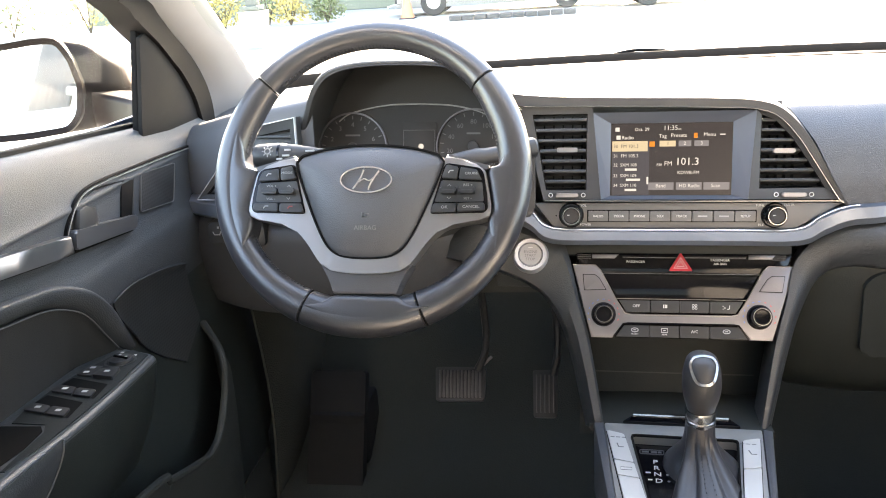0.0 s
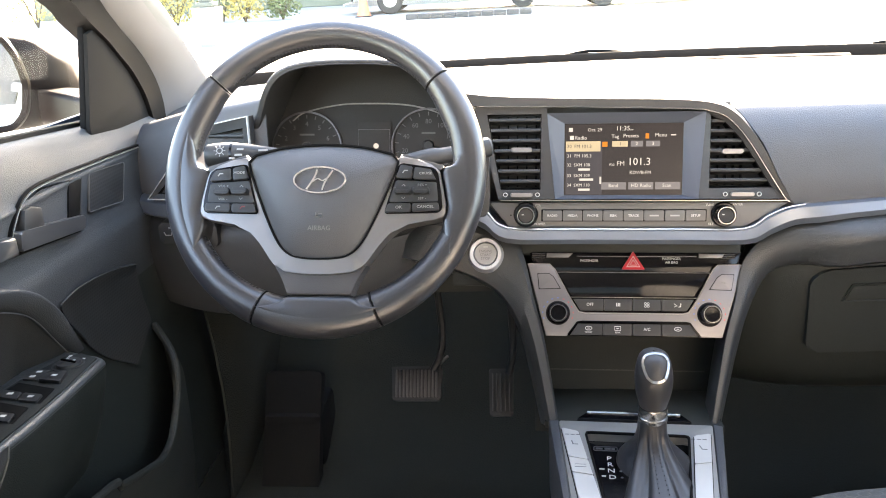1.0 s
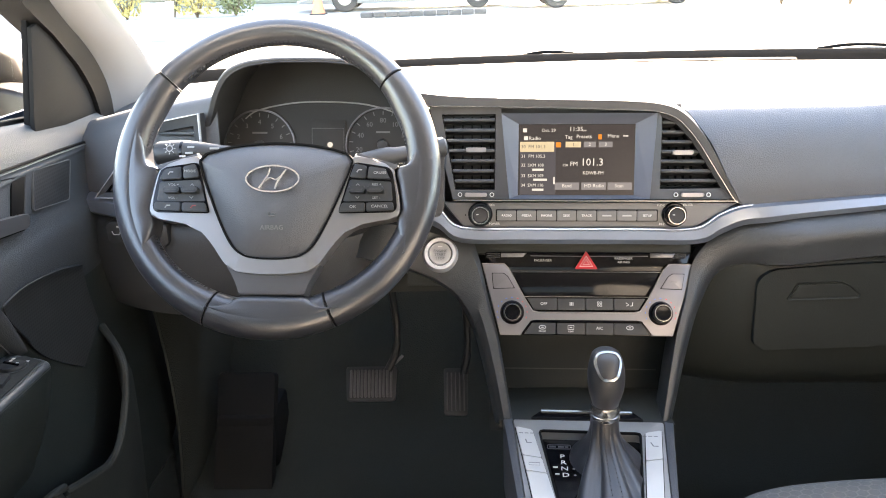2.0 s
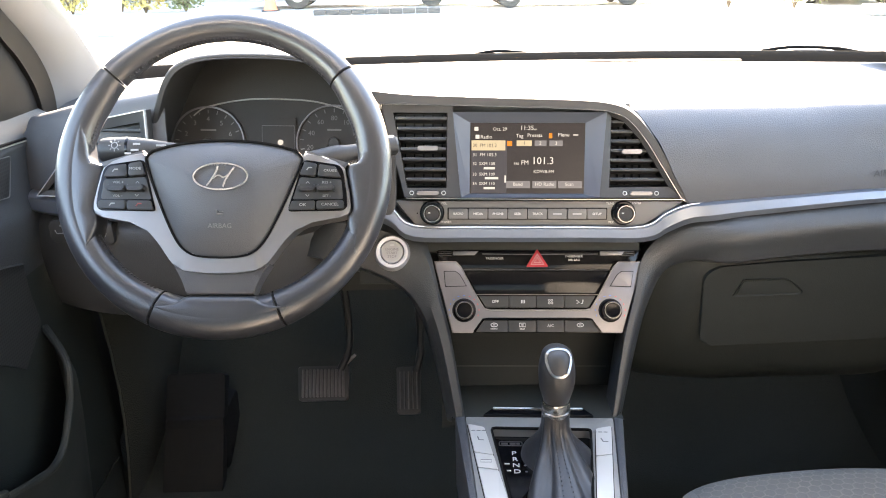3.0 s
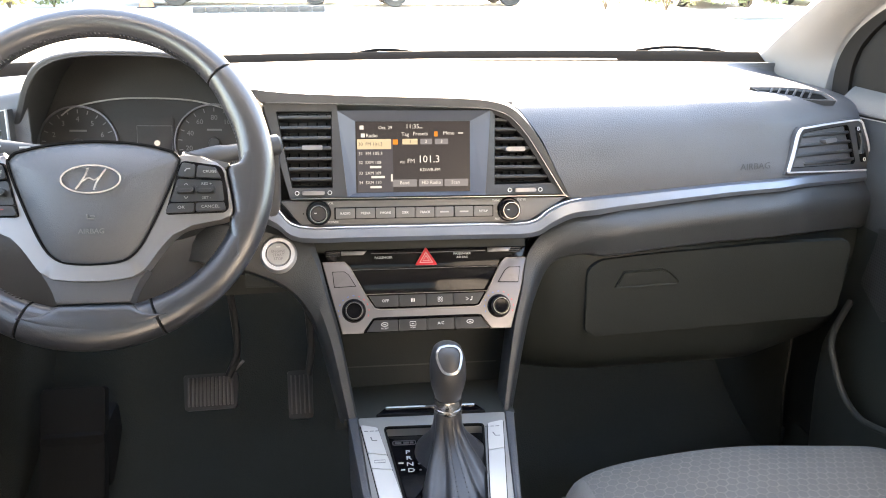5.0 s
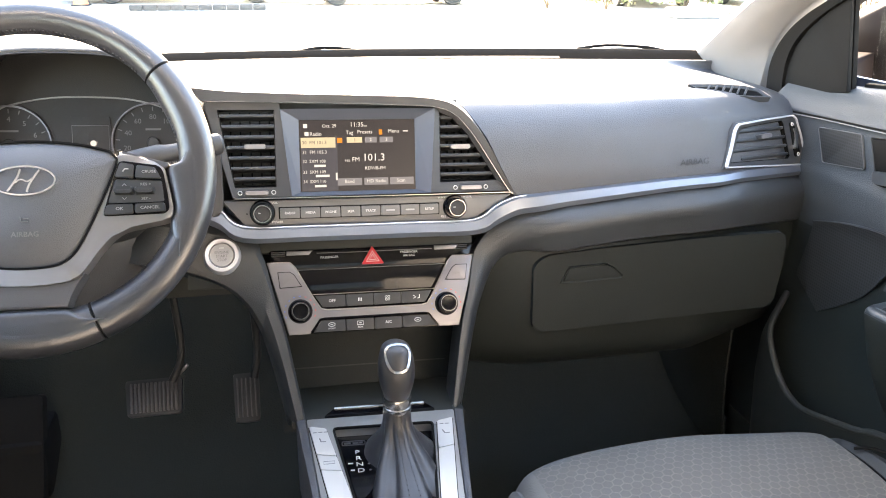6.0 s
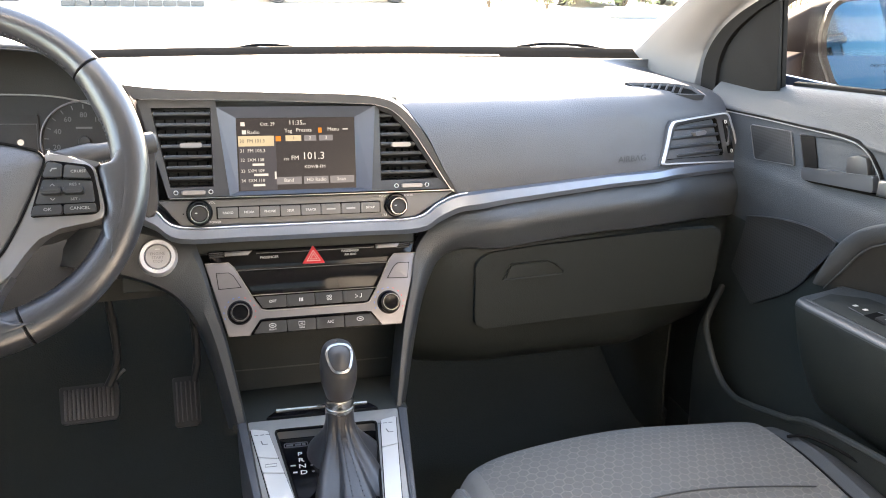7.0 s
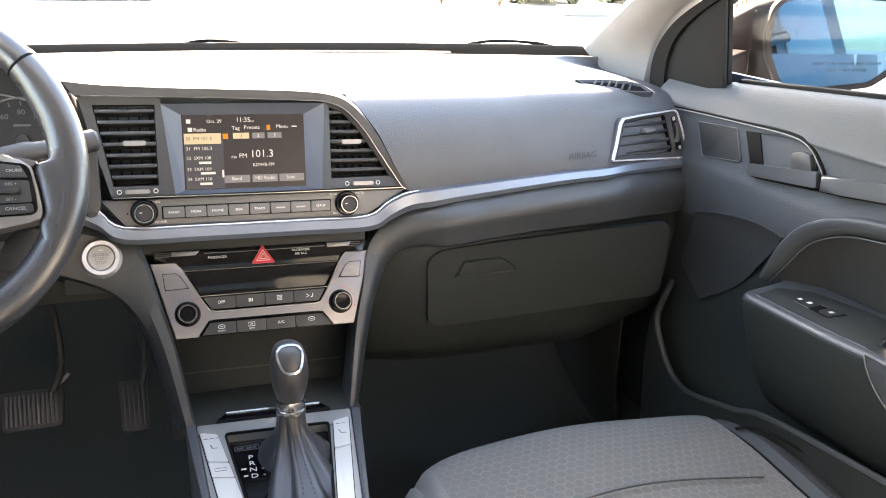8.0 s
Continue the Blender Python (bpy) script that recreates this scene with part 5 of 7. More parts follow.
# ---------------------------------------------------------------- doors
def hex_cloth():
    """Woven seat cloth with raised hexagons about 16 mm across."""
    m = mat("hexagon_seat_cloth", (0.115, 0.112, 0.108), 0.85, vary=0.12, vary_scale=40)
    nt = m.node_tree
    b = nt.nodes["Principled BSDF"]

    def vm(op, a, c=None):
        n = nt.nodes.new("ShaderNodeVectorMath")
        n.operation = op
        nt.links.new(a, n.inputs[0])
        if c is not None:
            if isinstance(c, tuple):
                n.inputs[1].default_value = c
            else:
                nt.links.new(c, n.inputs[1])
        return n

    def mm(op, a, c):
        n = nt.nodes.new("ShaderNodeMath")
        n.operation = op
        for i, v in enumerate((a, c)):
            if isinstance(v, (int, float)):
                n.inputs[i].default_value = v
            else:
                nt.links.new(v, n.inputs[i])
        return n.outputs[0]

    co = nt.nodes.new("ShaderNodeTexCoord")
    p = vm("MULTIPLY", co.outputs["Object"], (76.0, 76.0, 0.0)).outputs[0]
    p = vm("ADD", p, (200.0, 346.41, 0.0)).outputs[0]
    r, h = (1.0, 1.7320508, 1.0), (-0.5, -0.8660254, 0.0)
    a = vm("ADD", vm("MODULO", p, r).outputs[0], h).outputs[0]
    q = vm("ADD", vm("MODULO", vm("ADD", p, h).outputs[0], r).outputs[0], h).outputs[0]

    def hexd(v):
        ab = vm("ABSOLUTE", v)
        sep = nt.nodes.new("ShaderNodeSeparateXYZ")
        nt.links.new(ab.outputs[0], sep.inputs[0])
        return mm("MAXIMUM", sep.outputs[0], mm("ADD", mm("MULTIPLY", sep.outputs[0], 0.5), mm("MULTIPLY", sep.outputs[1], 0.8660254)))

    d = mm("MINIMUM", hexd(a), hexd(q))
    line = nt.nodes.new("ShaderNodeMapRange")
    line.inputs["From Min"].default_value, line.inputs["From Max"].default_value = 0.40, 0.47
    nt.links.new(d, line.inputs["Value"])
    weave = nt.nodes.new("ShaderNodeTexNoise")
    weave.inputs["Scale"].default_value = 900
    nt.links.new(co.outputs["Object"], weave.inputs["Vector"])
    patchy = nt.nodes.new("ShaderNodeTexNoise")
    patchy.inputs["Scale"].default_value = 45
    nt.links.new(co.outputs["Object"], patchy.inputs["Vector"])
    fac = mm("MULTIPLY", line.outputs[0], mm("MULTIPLY", patchy.outputs[0], 1.1))
    mix = nt.nodes.new("ShaderNodeMix")
    mix.data_type = "RGBA"
    mix.inputs["A"].default_value, mix.inputs["B"].default_value = (0.112, 0.110, 0.105, 1), (0.175, 0.168, 0.150, 1)
    nt.links.new(fac, mix.inputs["Factor"])
    nt.links.new(mix.outputs["Result"], b.inputs["Base Color"])
    bump = nt.nodes.new("ShaderNodeBump")
    bump.inputs["Strength"].default_value, bump.inputs["Distance"].default_value = 0.7, 0.001
    nt.links.new(mm("ADD", mm("MULTIPLY", line.outputs[0], -0.6), weave.outputs[0]), bump.inputs["Height"])
    nt.links.new(bump.outputs[0], b.inputs["Normal"])
    return m


HEX = hex_cloth()
DOORSILVER = mat("satin_door_silver", (0.115, 0.121, 0.128), 0.42, metal=0.75, vary=0.06, vary_scale=60)
# the car is dark grey; the blue stands for sky reflected in its side
FLANK = mat("flank_painted_sky_blue", (0.07, 0.11, 0.19), 0.4, spec=0.2)
SHELLM = mat("black_mirror_plastic", (0.0110, 0.0070, 0.0058), 0.5, spec=0.06)
RIBCLOTH = mat("ribbed_side_cloth", (0.14, 0.137, 0.13), 0.85, grain=1.0, grain_scale=500)
SIDECLOTH = mat("dark_seat_side", (0.028, 0.030, 0.031), 0.6, grain=0.5, grain_scale=700)
DOORPAD = mat("grained_door_plastic", (0.052, 0.058, 0.063), 0.62, grain=0.6, grain_scale=650, spec=0.22)
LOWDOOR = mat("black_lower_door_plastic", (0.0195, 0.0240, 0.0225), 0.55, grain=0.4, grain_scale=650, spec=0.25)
SEAM = mat("grey_moulded_seam", (0.10, 0.105, 0.108), 0.5, spec=0.3)
ARMPAD = mat("satin_armrest_plastic", (0.042, 0.047, 0.050), 0.40, grain=0.35, grain_scale=650, spec=0.45)
# near-black for flat plates that stand for hollows: their shade is the colour
SHADEWELL = mat("recess_shade_black", (0.004, 0.004, 0.004), 0.7, spec=0.1)
INSERT = mat("dark_door_cloth", (0.018, 0.018, 0.0165), 0.85, grain=0.6, grain_scale=1200)


def perforated(name, scale):
    m = mat(name, (0.045, 0.046, 0.048), 0.55, vary=0.1)
    nt = m.node_tree
    v = nt.nodes.new("ShaderNodeTexVoronoi")
    v.inputs["Scale"].default_value, v.inputs["Randomness"].default_value = scale, 0.0
    co = nt.nodes.new("ShaderNodeTexCoord")
    sp, cb = nt.nodes.new("ShaderNodeSeparateXYZ"), nt.nodes.new("ShaderNodeCombineXYZ")
    nt.links.new(co.outputs["Object"], sp.inputs[0])
    nt.links.new(sp.outputs[1], cb.inputs[0])
    nt.links.new(sp.outputs[2], cb.inputs[1])
    v.voronoi_dimensions = "2D"
    nt.links.new(cb.outputs[0], v.inputs["Vector"])
    mr = nt.nodes.new("ShaderNodeMapRange")
    mr.inputs["From Min"].default_value, mr.inputs["From Max"].default_value = 0.25, 0.42
    nt.links.new(v.outputs["Distance"], mr.inputs["Value"])
    mix = nt.nodes.new("ShaderNodeMix")
    mix.data_type = "RGBA"
    mix.inputs["A"].default_value, mix.inputs["B"].default_value = (0.011, 0.011, 0.011, 1), (0.027, 0.029, 0.030, 1)
    nt.links.new(mr.outputs[0], mix.inputs["Factor"])
    nt.links.new(mix.outputs["Result"], nt.nodes["Principled BSDF"].inputs["Base Color"])
    return m


PERF = perforated("perforated_speaker_plastic", 215)


def build_door(s, dy, dz):
    """One front door. s: 1 passenger's, -1 driver's; dy, dz: how far its fittings sit from the other's."""
    d = thing("door_1" if s > 0 else "door_2", "dark grey car door panel with silver handle trim", "car door", kind="structure", at=(s * 0.70, 0, 0))
    B = Matrix(((-s, 0, 0, 0), (0, 1, 0, 0), (0, 0, 1, 0), (0, 0, 0, 1))) @ Matrix(((0, 0, 1, 0), (1, 0, 0, 0), (0, 1, 0, 0), (0, 0, 0, 1)))

    def put(bm):
        placed(bm, B)
        bmesh.ops.recalc_face_normals(bm, faces=bm.faces)
        return bm

    sh = lambda pts: [(u + dy, v + dz) for u, v in pts]
    zg = lambda y: 0.938 - 0.075 * y
    zl = lambda y: 0.8955 - 0.02 * abs(y + 0.1)

    rows = []
    AR = smooth_line(sh([(-0.172, 0.686), (-0.1986, 0.7221), (-0.2235, 0.7562), (-0.2498, 0.7774), (-0.2941, 0.7962), (-0.3601, 0.8077), (-0.50, 0.828), (-0.90, 0.850)]), 44)
    ARN = []
    for k in range(len(AR)):
        t = (Vector(AR[min(k + 1, len(AR) - 1)]) - Vector(AR[max(k - 1, 0)])).normalized()
        ARN.append((t.y, -t.x))
    ar_top = lambda y: np.interp(-y, [-u for u, v in AR], [v for u, v in AR])
    for y in np.linspace(0.165, -0.95, 200):
        a, b = zg(min(y, 0.06)), zl(max(y, -0.25))
        prof = [(-0.075, a - 0.02), (-0.068, a + 0.002), (-0.040, a + 0.004), (-0.016, a - 0.012), (-0.002, b + 0.014), (0.0035, b + 0.005), (0.0015, b - 0.003), (0.0, b - 0.03), (0.0, 0.845), (0.003, 0.826), (0.008, 0.808), (0.006, 0.775), (0.0, 0.745), (-0.003, 0.70), (-0.002, 0.64), (0.0, 0.56), (0.004, 0.46), (0.008, 0.30)]
        rows.append([(s * (-w), y, z) for w, z in smooth_line(prof, 120)])
    def panel(cols):
        bm = grid(cols)
        hole = [f for f in bm.faces if f.calc_center_median().y < AR[0][0] - 0.004 and 0.655 < f.calc_center_median().z < ar_top(f.calc_center_median().y) + 0.018]
        bmesh.ops.delete(bm, geom=hole, context="FACES")
        bmesh.ops.recalc_face_normals(bm, faces=bm.faces)
        bmesh.ops.solidify(bm, geom=list(bm.faces), thickness=0.004)
        return bm

    part("door_panel", panel([r[:89] for r in rows]), DOORPAD, d, "grained dark grey door panel")
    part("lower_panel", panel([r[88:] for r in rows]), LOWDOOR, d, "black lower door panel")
    part("door_shell", put(box(-0.42 + 0.0, 0.59, -0.055, 1.06, 0.64, 0.012)), HARD, d, "dark inner door skin")
    rows = [[(s * x, y, zg(min(y, 0.06)) + z) for x, z in ((0.052, -0.012), (0.052, 0.010), (0.060, 0.012), (0.064, -0.012))] for y in np.linspace(0.02, -0.95, 24)]
    part("window_seal", grid(rows, closed=True), RUBBER, d)
    line = smooth_line(sh([(0.12, 0.8915), (0.03, 0.8965), (-0.06, 0.9000), (-0.165, 0.9030), (-0.205, 0.8955), (-0.230, 0.8750), (-0.240, 0.862)]), 40)
    part("trim_line", put(strip(line, 0.0035, 0.001, 0.0045)), RUBBER, d)
    edge = [(u, v - 0.003) for u, v in line]
    part("trim_edge", put(strip(edge, 0.0016, 0.001, 0.0050)), GREY, d)
    GR = sh([(0.036, 0.880), (-0.059, 0.888), (-0.076, 0.841), (0.014, 0.830)])
    part("tweeter_grille", put(plate(GR, -0.002, 0.0025, 0.001, r=0.004)), PERF, d, "perforated tweeter grille")
    part("grille_rim", put(strip(rounded(GR, 0.004, 3), 0.0016, 0.001, 0.0034, closed=True)), PANELGREY, d)
    REC = sh([(-0.079, 0.888), (-0.102, 0.834), (-0.160, 0.845), (-0.225, 0.860), (-0.222, 0.880), (-0.203, 0.892), (-0.167, 0.898), (-0.120, 0.893)])
    part("handle_recess", put(rim(REC, shrink(REC, 0.012), 0.0, 0.004, -0.018)), HARD, d)
    part("recess_floor", put(plate(shrink(REC, 0.003), -0.024, 0.0012)), DOORPAD, d, smooth=False)
    part("recess_web", put(plate(sh([(-0.080, 0.886), (-0.103, 0.836), (-0.128, 0.840), (-0.108, 0.891)]), 0.0005, 0.0034, 0.0006)), RUBBER, d)
    part("lock_knob", put(plate(sh([(-0.182, 0.8785), (-0.201, 0.886), (-0.214, 0.8845), (-0.222, 0.8650), (-0.222, 0.856), (-0.184, 0.852)]), 0.0, 0.0095, 0.002)), BUTTON, d)
    HB = sh([(-0.101, 0.845), (-0.107, 0.829), (-0.239, 0.845), (-0.233, 0.866)])
    part("handle_lever", put(plate(HB, 0.0, 0.012, 0.003, r=0.003, seg=3)), DOORSILVER, d, "satin silver door handle")
    low, up = [], []
    for k in np.linspace(0, 1, 20):
        u = -0.243 - 0.62 * k
        v = 0.853 + 0.155 * (u + 0.243) * -1 * 0.9
        low.append((u + dy, v - 0.0105 + dz))
        up.append((u + dy, v + 0.0105 + dz))
    part("silver_bar", put(plate(low + up[::-1], 0.0, 0.014, 0.006, seg=3)), DOORSILVER, d, "satin silver trim bar")
    # black raised strip painting the shadow under the lever and the silver bar
    part("bar_shadow", put(strip([(-0.104 + dy, 0.826 + dz), (-0.235 + dy, 0.8405 + dz)] + [(u, v - 0.0025) for u, v in low[1:]], 0.005, 0.0, 0.003)), RUBBER, d)
    SP = smooth_line(sh([(0.010, 0.738), (-0.060, 0.756), (-0.135, 0.766), (-0.180, 0.763), (-0.188, 0.754), (-0.160, 0.715), (-0.110, 0.655), (-0.030, 0.600)]), 30)
    panel_w = lambda z: np.interp(z, [0.56, 0.64, 0.70, 0.745, 0.775, 0.808], [0.0, -0.002, -0.003, 0.0, 0.006, 0.008])
    foot = Vector((0.034 + dy, 0.640 + dz))
    rows = [[(s * -(panel_w(p.y) + 0.0016 + 0.002 * (f == 0) * (k < 24)), p.x, p.y) for f in np.linspace(0, 0.98, 12) for p in (Vector(q).lerp(foot, f),)] for k, q in enumerate(SP)]
    part("speaker_grille", shell(rows, 0.002), PERF, d, "perforated speaker grille")
    part("speaker_edge", put(strip(SP[:24], 0.0012, 0.003, 0.0056)), DOORPAD, d)
    # sunk cloth insert with a rolled edge
    deep = -0.040 if s > 0 else -0.026
    rows = []
    for u, v in AR:
        dw = deep * min(1.0, max(0.0, (AR[0][0] - 0.006 - u) / 0.07))
        lo = min(0.670, v - 0.004)
        rows.append([(s * -(-0.006 + dw * (1 - (1 - f) ** 2)), u, v + (lo - v) * f) for f in np.linspace(0, 1, 10)])
    part("door_insert", shell(rows, 0.003), INSERT, d, "dark cloth door insert")
    rows = []
    for k, ((u, v), (nu, nv)) in enumerate(zip(AR, ARN)):
        g = min(1.0, 0.45 + k / 14)
        rows.append([(s * -w, u + nu * q * g, v + nv * q * g) for q, w in smooth_line([(0.026, 0.002), (0.0240, 0.0095), (0.020, 0.0112), (0.011, 0.0070), (0.004, 0.0), (-0.001, -0.010)], 12)])
    part("insert_lip", shell(rows, 0.002), DOORPAD, d)
    part("insert_seam", tube([(s * 0.0010, u - nu * 0.001, v - nv * 0.001) for (u, v), (nu, nv) in zip(AR, ARN)], 0.0008, 6), SEAM, d)
    # armrest: a flat top with a narrow rolled edge; the side's shade is put into a darker colour
    z0 = 0.6964 if s > 0 else 0.7044
    AM = Matrix.Translation((0, 0.0 if s > 0 else 0.006, z0 - 0.0185)) @ Matrix.Rotation(radians(-2.6), 4, "X")
    A = lambda pts: [(s * -w, y) for w, y in pts]
    YE, WE = ([0.2, 0.37, 0.43, 0.95], [0.0885, 0.0878, 0.0832, 0.074]) if s > 0 else ([0.2, 0.345, 0.40, 0.436, 0.484, 0.95], [0.0575, 0.0622, 0.0622, 0.0605, 0.0565, 0.040])
    fy = -0.198 if s > 0 else -0.214
    ends = [(fy, 0.0), (fy - 0.010, 0.40), (fy - 0.019, 0.86), (fy - 0.022, 0.945), (fy - 0.028, 1.0)] + [(y, 1.0) for y in np.linspace(fy - 0.04, -0.95, 40)]
    edge_w = lambda y: np.interp(-y, YE, WE)
    SIDE = [(0.0, 0.006), (0.0, 0.014), (-0.006, 0.040), (-0.018, 0.080), (-0.036, 0.120), (-0.062, 0.165), (-0.090, 0.190)]
    side_w = lambda depth: np.interp(depth, [b for a, b in SIDE], [a for a, b in SIDE])
    point = lambda y, depth, out=0.0: AM @ Vector((s * -max(-0.02, edge_w(y) + side_w(depth) + out), y, 0.0105 - depth))
    rows = []
    for y, k in ends:
        rows.append([AM @ Vector((s * -max(-0.02, (edge_w(y) + a) * k - 0.0004), y, 0.0105 - b)) for a, b in smooth_line(SIDE, 24)])
    arm = part("armrest", shell(rows, 0.003), LOWDOOR, d, "armrest side coloured dark for its shade")
    rows = []
    for y, k in ends:
        e = edge_w(y) * k
        rows.append([AM @ Vector((s * -w, y, 0.0105 - b)) for w, b in [(-0.035, 0.0), (min(e, 0.0) * 0.5, 0.0)] + [(e - a, b) for a, b in ((0.012, 0.0), (0.007, 0.0004), (0.0035, 0.0018), (0.001, 0.0042), (0.0, 0.0078), (0.001, 0.0110))]])
    part("armrest_top", shell(rows, 0.003), ARMPAD, arm, "satin armrest top with a rolled edge")
    seam = smooth_line([(-0.428, 0.002), (-0.431, 0.012), (-0.438, 0.028), (-0.450, 0.046), (-0.470, 0.066), (-0.505, 0.088), (-0.57, 0.108)] if s > 0 else [(-0.436, 0.002), (-0.439, 0.012), (-0.446, 0.028), (-0.458, 0.046), (-0.478, 0.066), (-0.513, 0.088), (-0.57, 0.108)], 22)
    part("armrest_seam", tube([point(y, b, 0.001) for y, b in seam], 0.0009, 6), SEAM, arm)
    rows = [[point(y + (-0.95 - y) * f, b, 0.0035 * min(1.0, f * 14)) for f in (0, 0.01, 0.03, 0.07, 0.15, 0.3, 0.6, 1)] for y, b in seam]
    part("armrest_pad", shell(rows, 0.002), ARMPAD, arm, "padded rear of the armrest")
    TOPLINE = [(w - 0.0062 if s < 0 else w - 0.0125, -y) for y, w in zip(np.linspace(-fy + 0.03, 0.60, 14), [edge_w(-q) for q in np.linspace(-fy + 0.03, 0.60, 14)])]
    part("top_line", placed(strip(A(TOPLINE), 0.0009, 0.0100, 0.0116), AM), SEAM, arm)
    if s < 0:
        swp = part("switch_panel", placed(plate(A([(0.048, -0.240), (0.0205, -0.2252), (0.0048, -0.2373), (-0.012, -0.300), (-0.0165, -0.3373), (-0.0175, -0.3811), (-0.0121, -0.4115), (0.027, -0.4125), (0.036, -0.428), (0.039, -0.500), (0.044, -0.500), (0.051, -0.440), (0.053, -0.380), (0.0525, -0.320)]), 0.009, 0.0117, 0.0006), AM), GLOVEM, arm, "dark window switch panel")
        part("dial_ring", placed(lathe([(0.0185, 0.0), (0.0185, 0.0012), (0.0160, 0.0012), (0.0160, 0.0)], 28), AM @ Matrix.Translation((-s * 0.0230, -0.2590, 0.0112))), BUTTON, swp)
        dial = part("mirror_dial", placed(lathe([(0, 0.0045), (0.008, 0.0045), (0.010, 0.0035), (0.0135, 0.0035), (0.0148, 0.0), (0.0148, -0.004)], 28), AM @ Matrix.Translation((-s * 0.0227, -0.2575, 0.0117))), BUTTON, swp)
        part("dial_bar", placed(plate(A([(0.013, -0.2535), (0.013, -0.2565), (0.034, -0.2635), (0.034, -0.2605)]), 0.016, 0.0178, 0.0005), AM), GLOSS, dial)
        part("lock_switch", placed(plate(A([(0.0150, -0.2870), (0.0370, -0.2840), (0.0425, -0.3100), (0.0140, -0.3050)]), 0.0115, 0.0160, 0.0015, r=0.002), AM), BUTTON, swp)
        part("lock_switch", placed(plate(A([(-0.0060, -0.2740), (0.0125, -0.2780), (0.0115, -0.3030), (-0.0090, -0.3000)]), 0.0115, 0.0138, 0.0012, r=0.002), AM), BUTTON, swp)
        for q, yy in enumerate((0.0, -0.0435)):
            dw = -0.0035 * q
            part("switch_well", placed(plate(A([(-0.009 + dw, -0.306 + yy), (0.0424 + dw, -0.3210 + yy), (0.0465 + dw, -0.3560 + yy), (-0.0152 + dw, -0.3400 + yy)]), 0.0115, 0.0120, r=0.002), AM), SHADEWELL, swp)
            for c in ([(0.0149, -0.3340), (0.0390, -0.3385), (0.0420, -0.3550), (0.0180, -0.3505)], [(-0.0130, -0.3270), (0.0130, -0.3335), (0.0160, -0.3495), (-0.0125, -0.3430)]):
                sw = part("window_switch", placed(plate(A([(w + dw, y + yy) for w, y in c]), 0.0118, 0.0142, 0.0012, r=0.002), AM), BUTTON, swp)
                mw, my = sum(w for w, y in c) / 4, sum(y for w, y in c) / 4
                part("symbol", placed(plate(A(rect(mw + dw, my + yy + 0.001, 0.0062, 0.0044)), 0.0138, 0.0146), AM), MARK, sw)
        for w, y in ((0.0118, -0.2345), (0.0326, -0.2421)):
            part("symbol", placed(plate(A(rect(w, y, 0.0036, 0.0036)), 0.0112, 0.0121), AM), MARK, swp)
        for w, y in ((0.0185, -0.2505), (0.0290, -0.2560)):
            part("symbol", placed(plate(A(rect(w, y, 0.0030, 0.0028)), 0.0140, 0.0166), AM), MARK, dial)
        for w, y, h in ((0.0015, -0.2820, 0.0142), (0.0005, -0.2940, 0.0142), (0.0275, -0.2955, 0.0164)):
            part("symbol", placed(plate(A(rect(w, y, 0.0062, 0.0044)), 0.0130, h), AM), MARK, swp)
        CUP = [(-0.0200, -0.4175), (0.0240, -0.4160), (0.0320, -0.4260), (0.0352, -0.4618), (0.0315, -0.4950), (0.028, -0.62), (-0.02, -0.62)]
    else:
        swp = part("switch_panel", placed(plate(A([(0.072, -0.236), (0.030, -0.222), (-0.006, -0.250), (-0.020, -0.330), (-0.022, -0.402), (0.031, -0.403), (0.050, -0.413), (0.058, -0.440), (0.060, -0.60), (0.070, -0.60), (0.072, -0.400)]), 0.009, 0.0117, 0.0006), AM), GLOVEM, arm, "dark window switch panel")
        part("switch_well", placed(plate(A([(0.0459, -0.2990), (0.0210, -0.2945), (0.0130, -0.3320), (0.0470, -0.3330)]), 0.0115, 0.0120, r=0.002), AM), SHADEWELL, swp)
        part("window_switch", placed(plate(A([(0.0430, -0.3130), (0.0200, -0.3100), (0.0160, -0.3310), (0.0440, -0.3320)]), 0.0118, 0.0142, 0.0012, r=0.002), AM), BUTTON, swp)
        for w, y, h in ((0.0310, -0.2680, 0.0122), (0.0294, -0.2835, 0.0122), (0.0325, -0.3240, 0.0146)):
            part("symbol", placed(plate(A(rect(w, y, 0.0060, 0.0050)), 0.0112, h), AM), MARK, swp)
        for a, b in (((0.0444, -0.2712), (0.0459, -0.2990)), ((0.0205, -0.2957), (0.0130, -0.3310))):
            part("panel_line", placed(strip(A([a, b]), 0.0013, 0.0112, 0.0124), AM), SILVER, swp)
        CUP = [(0.052, -0.420), (0.031, -0.408), (-0.020, -0.410), (-0.020, -0.62), (0.048, -0.62), (0.055, -0.50)]
    # no hollow is cut; a flat plate carries the cup's shade as colour
    part("pull_cup", placed(plate(A(CUP), 0.006, 0.0112), AM), SHADEWELL, arm, "pull cup drawn as a flat plate in shade black")
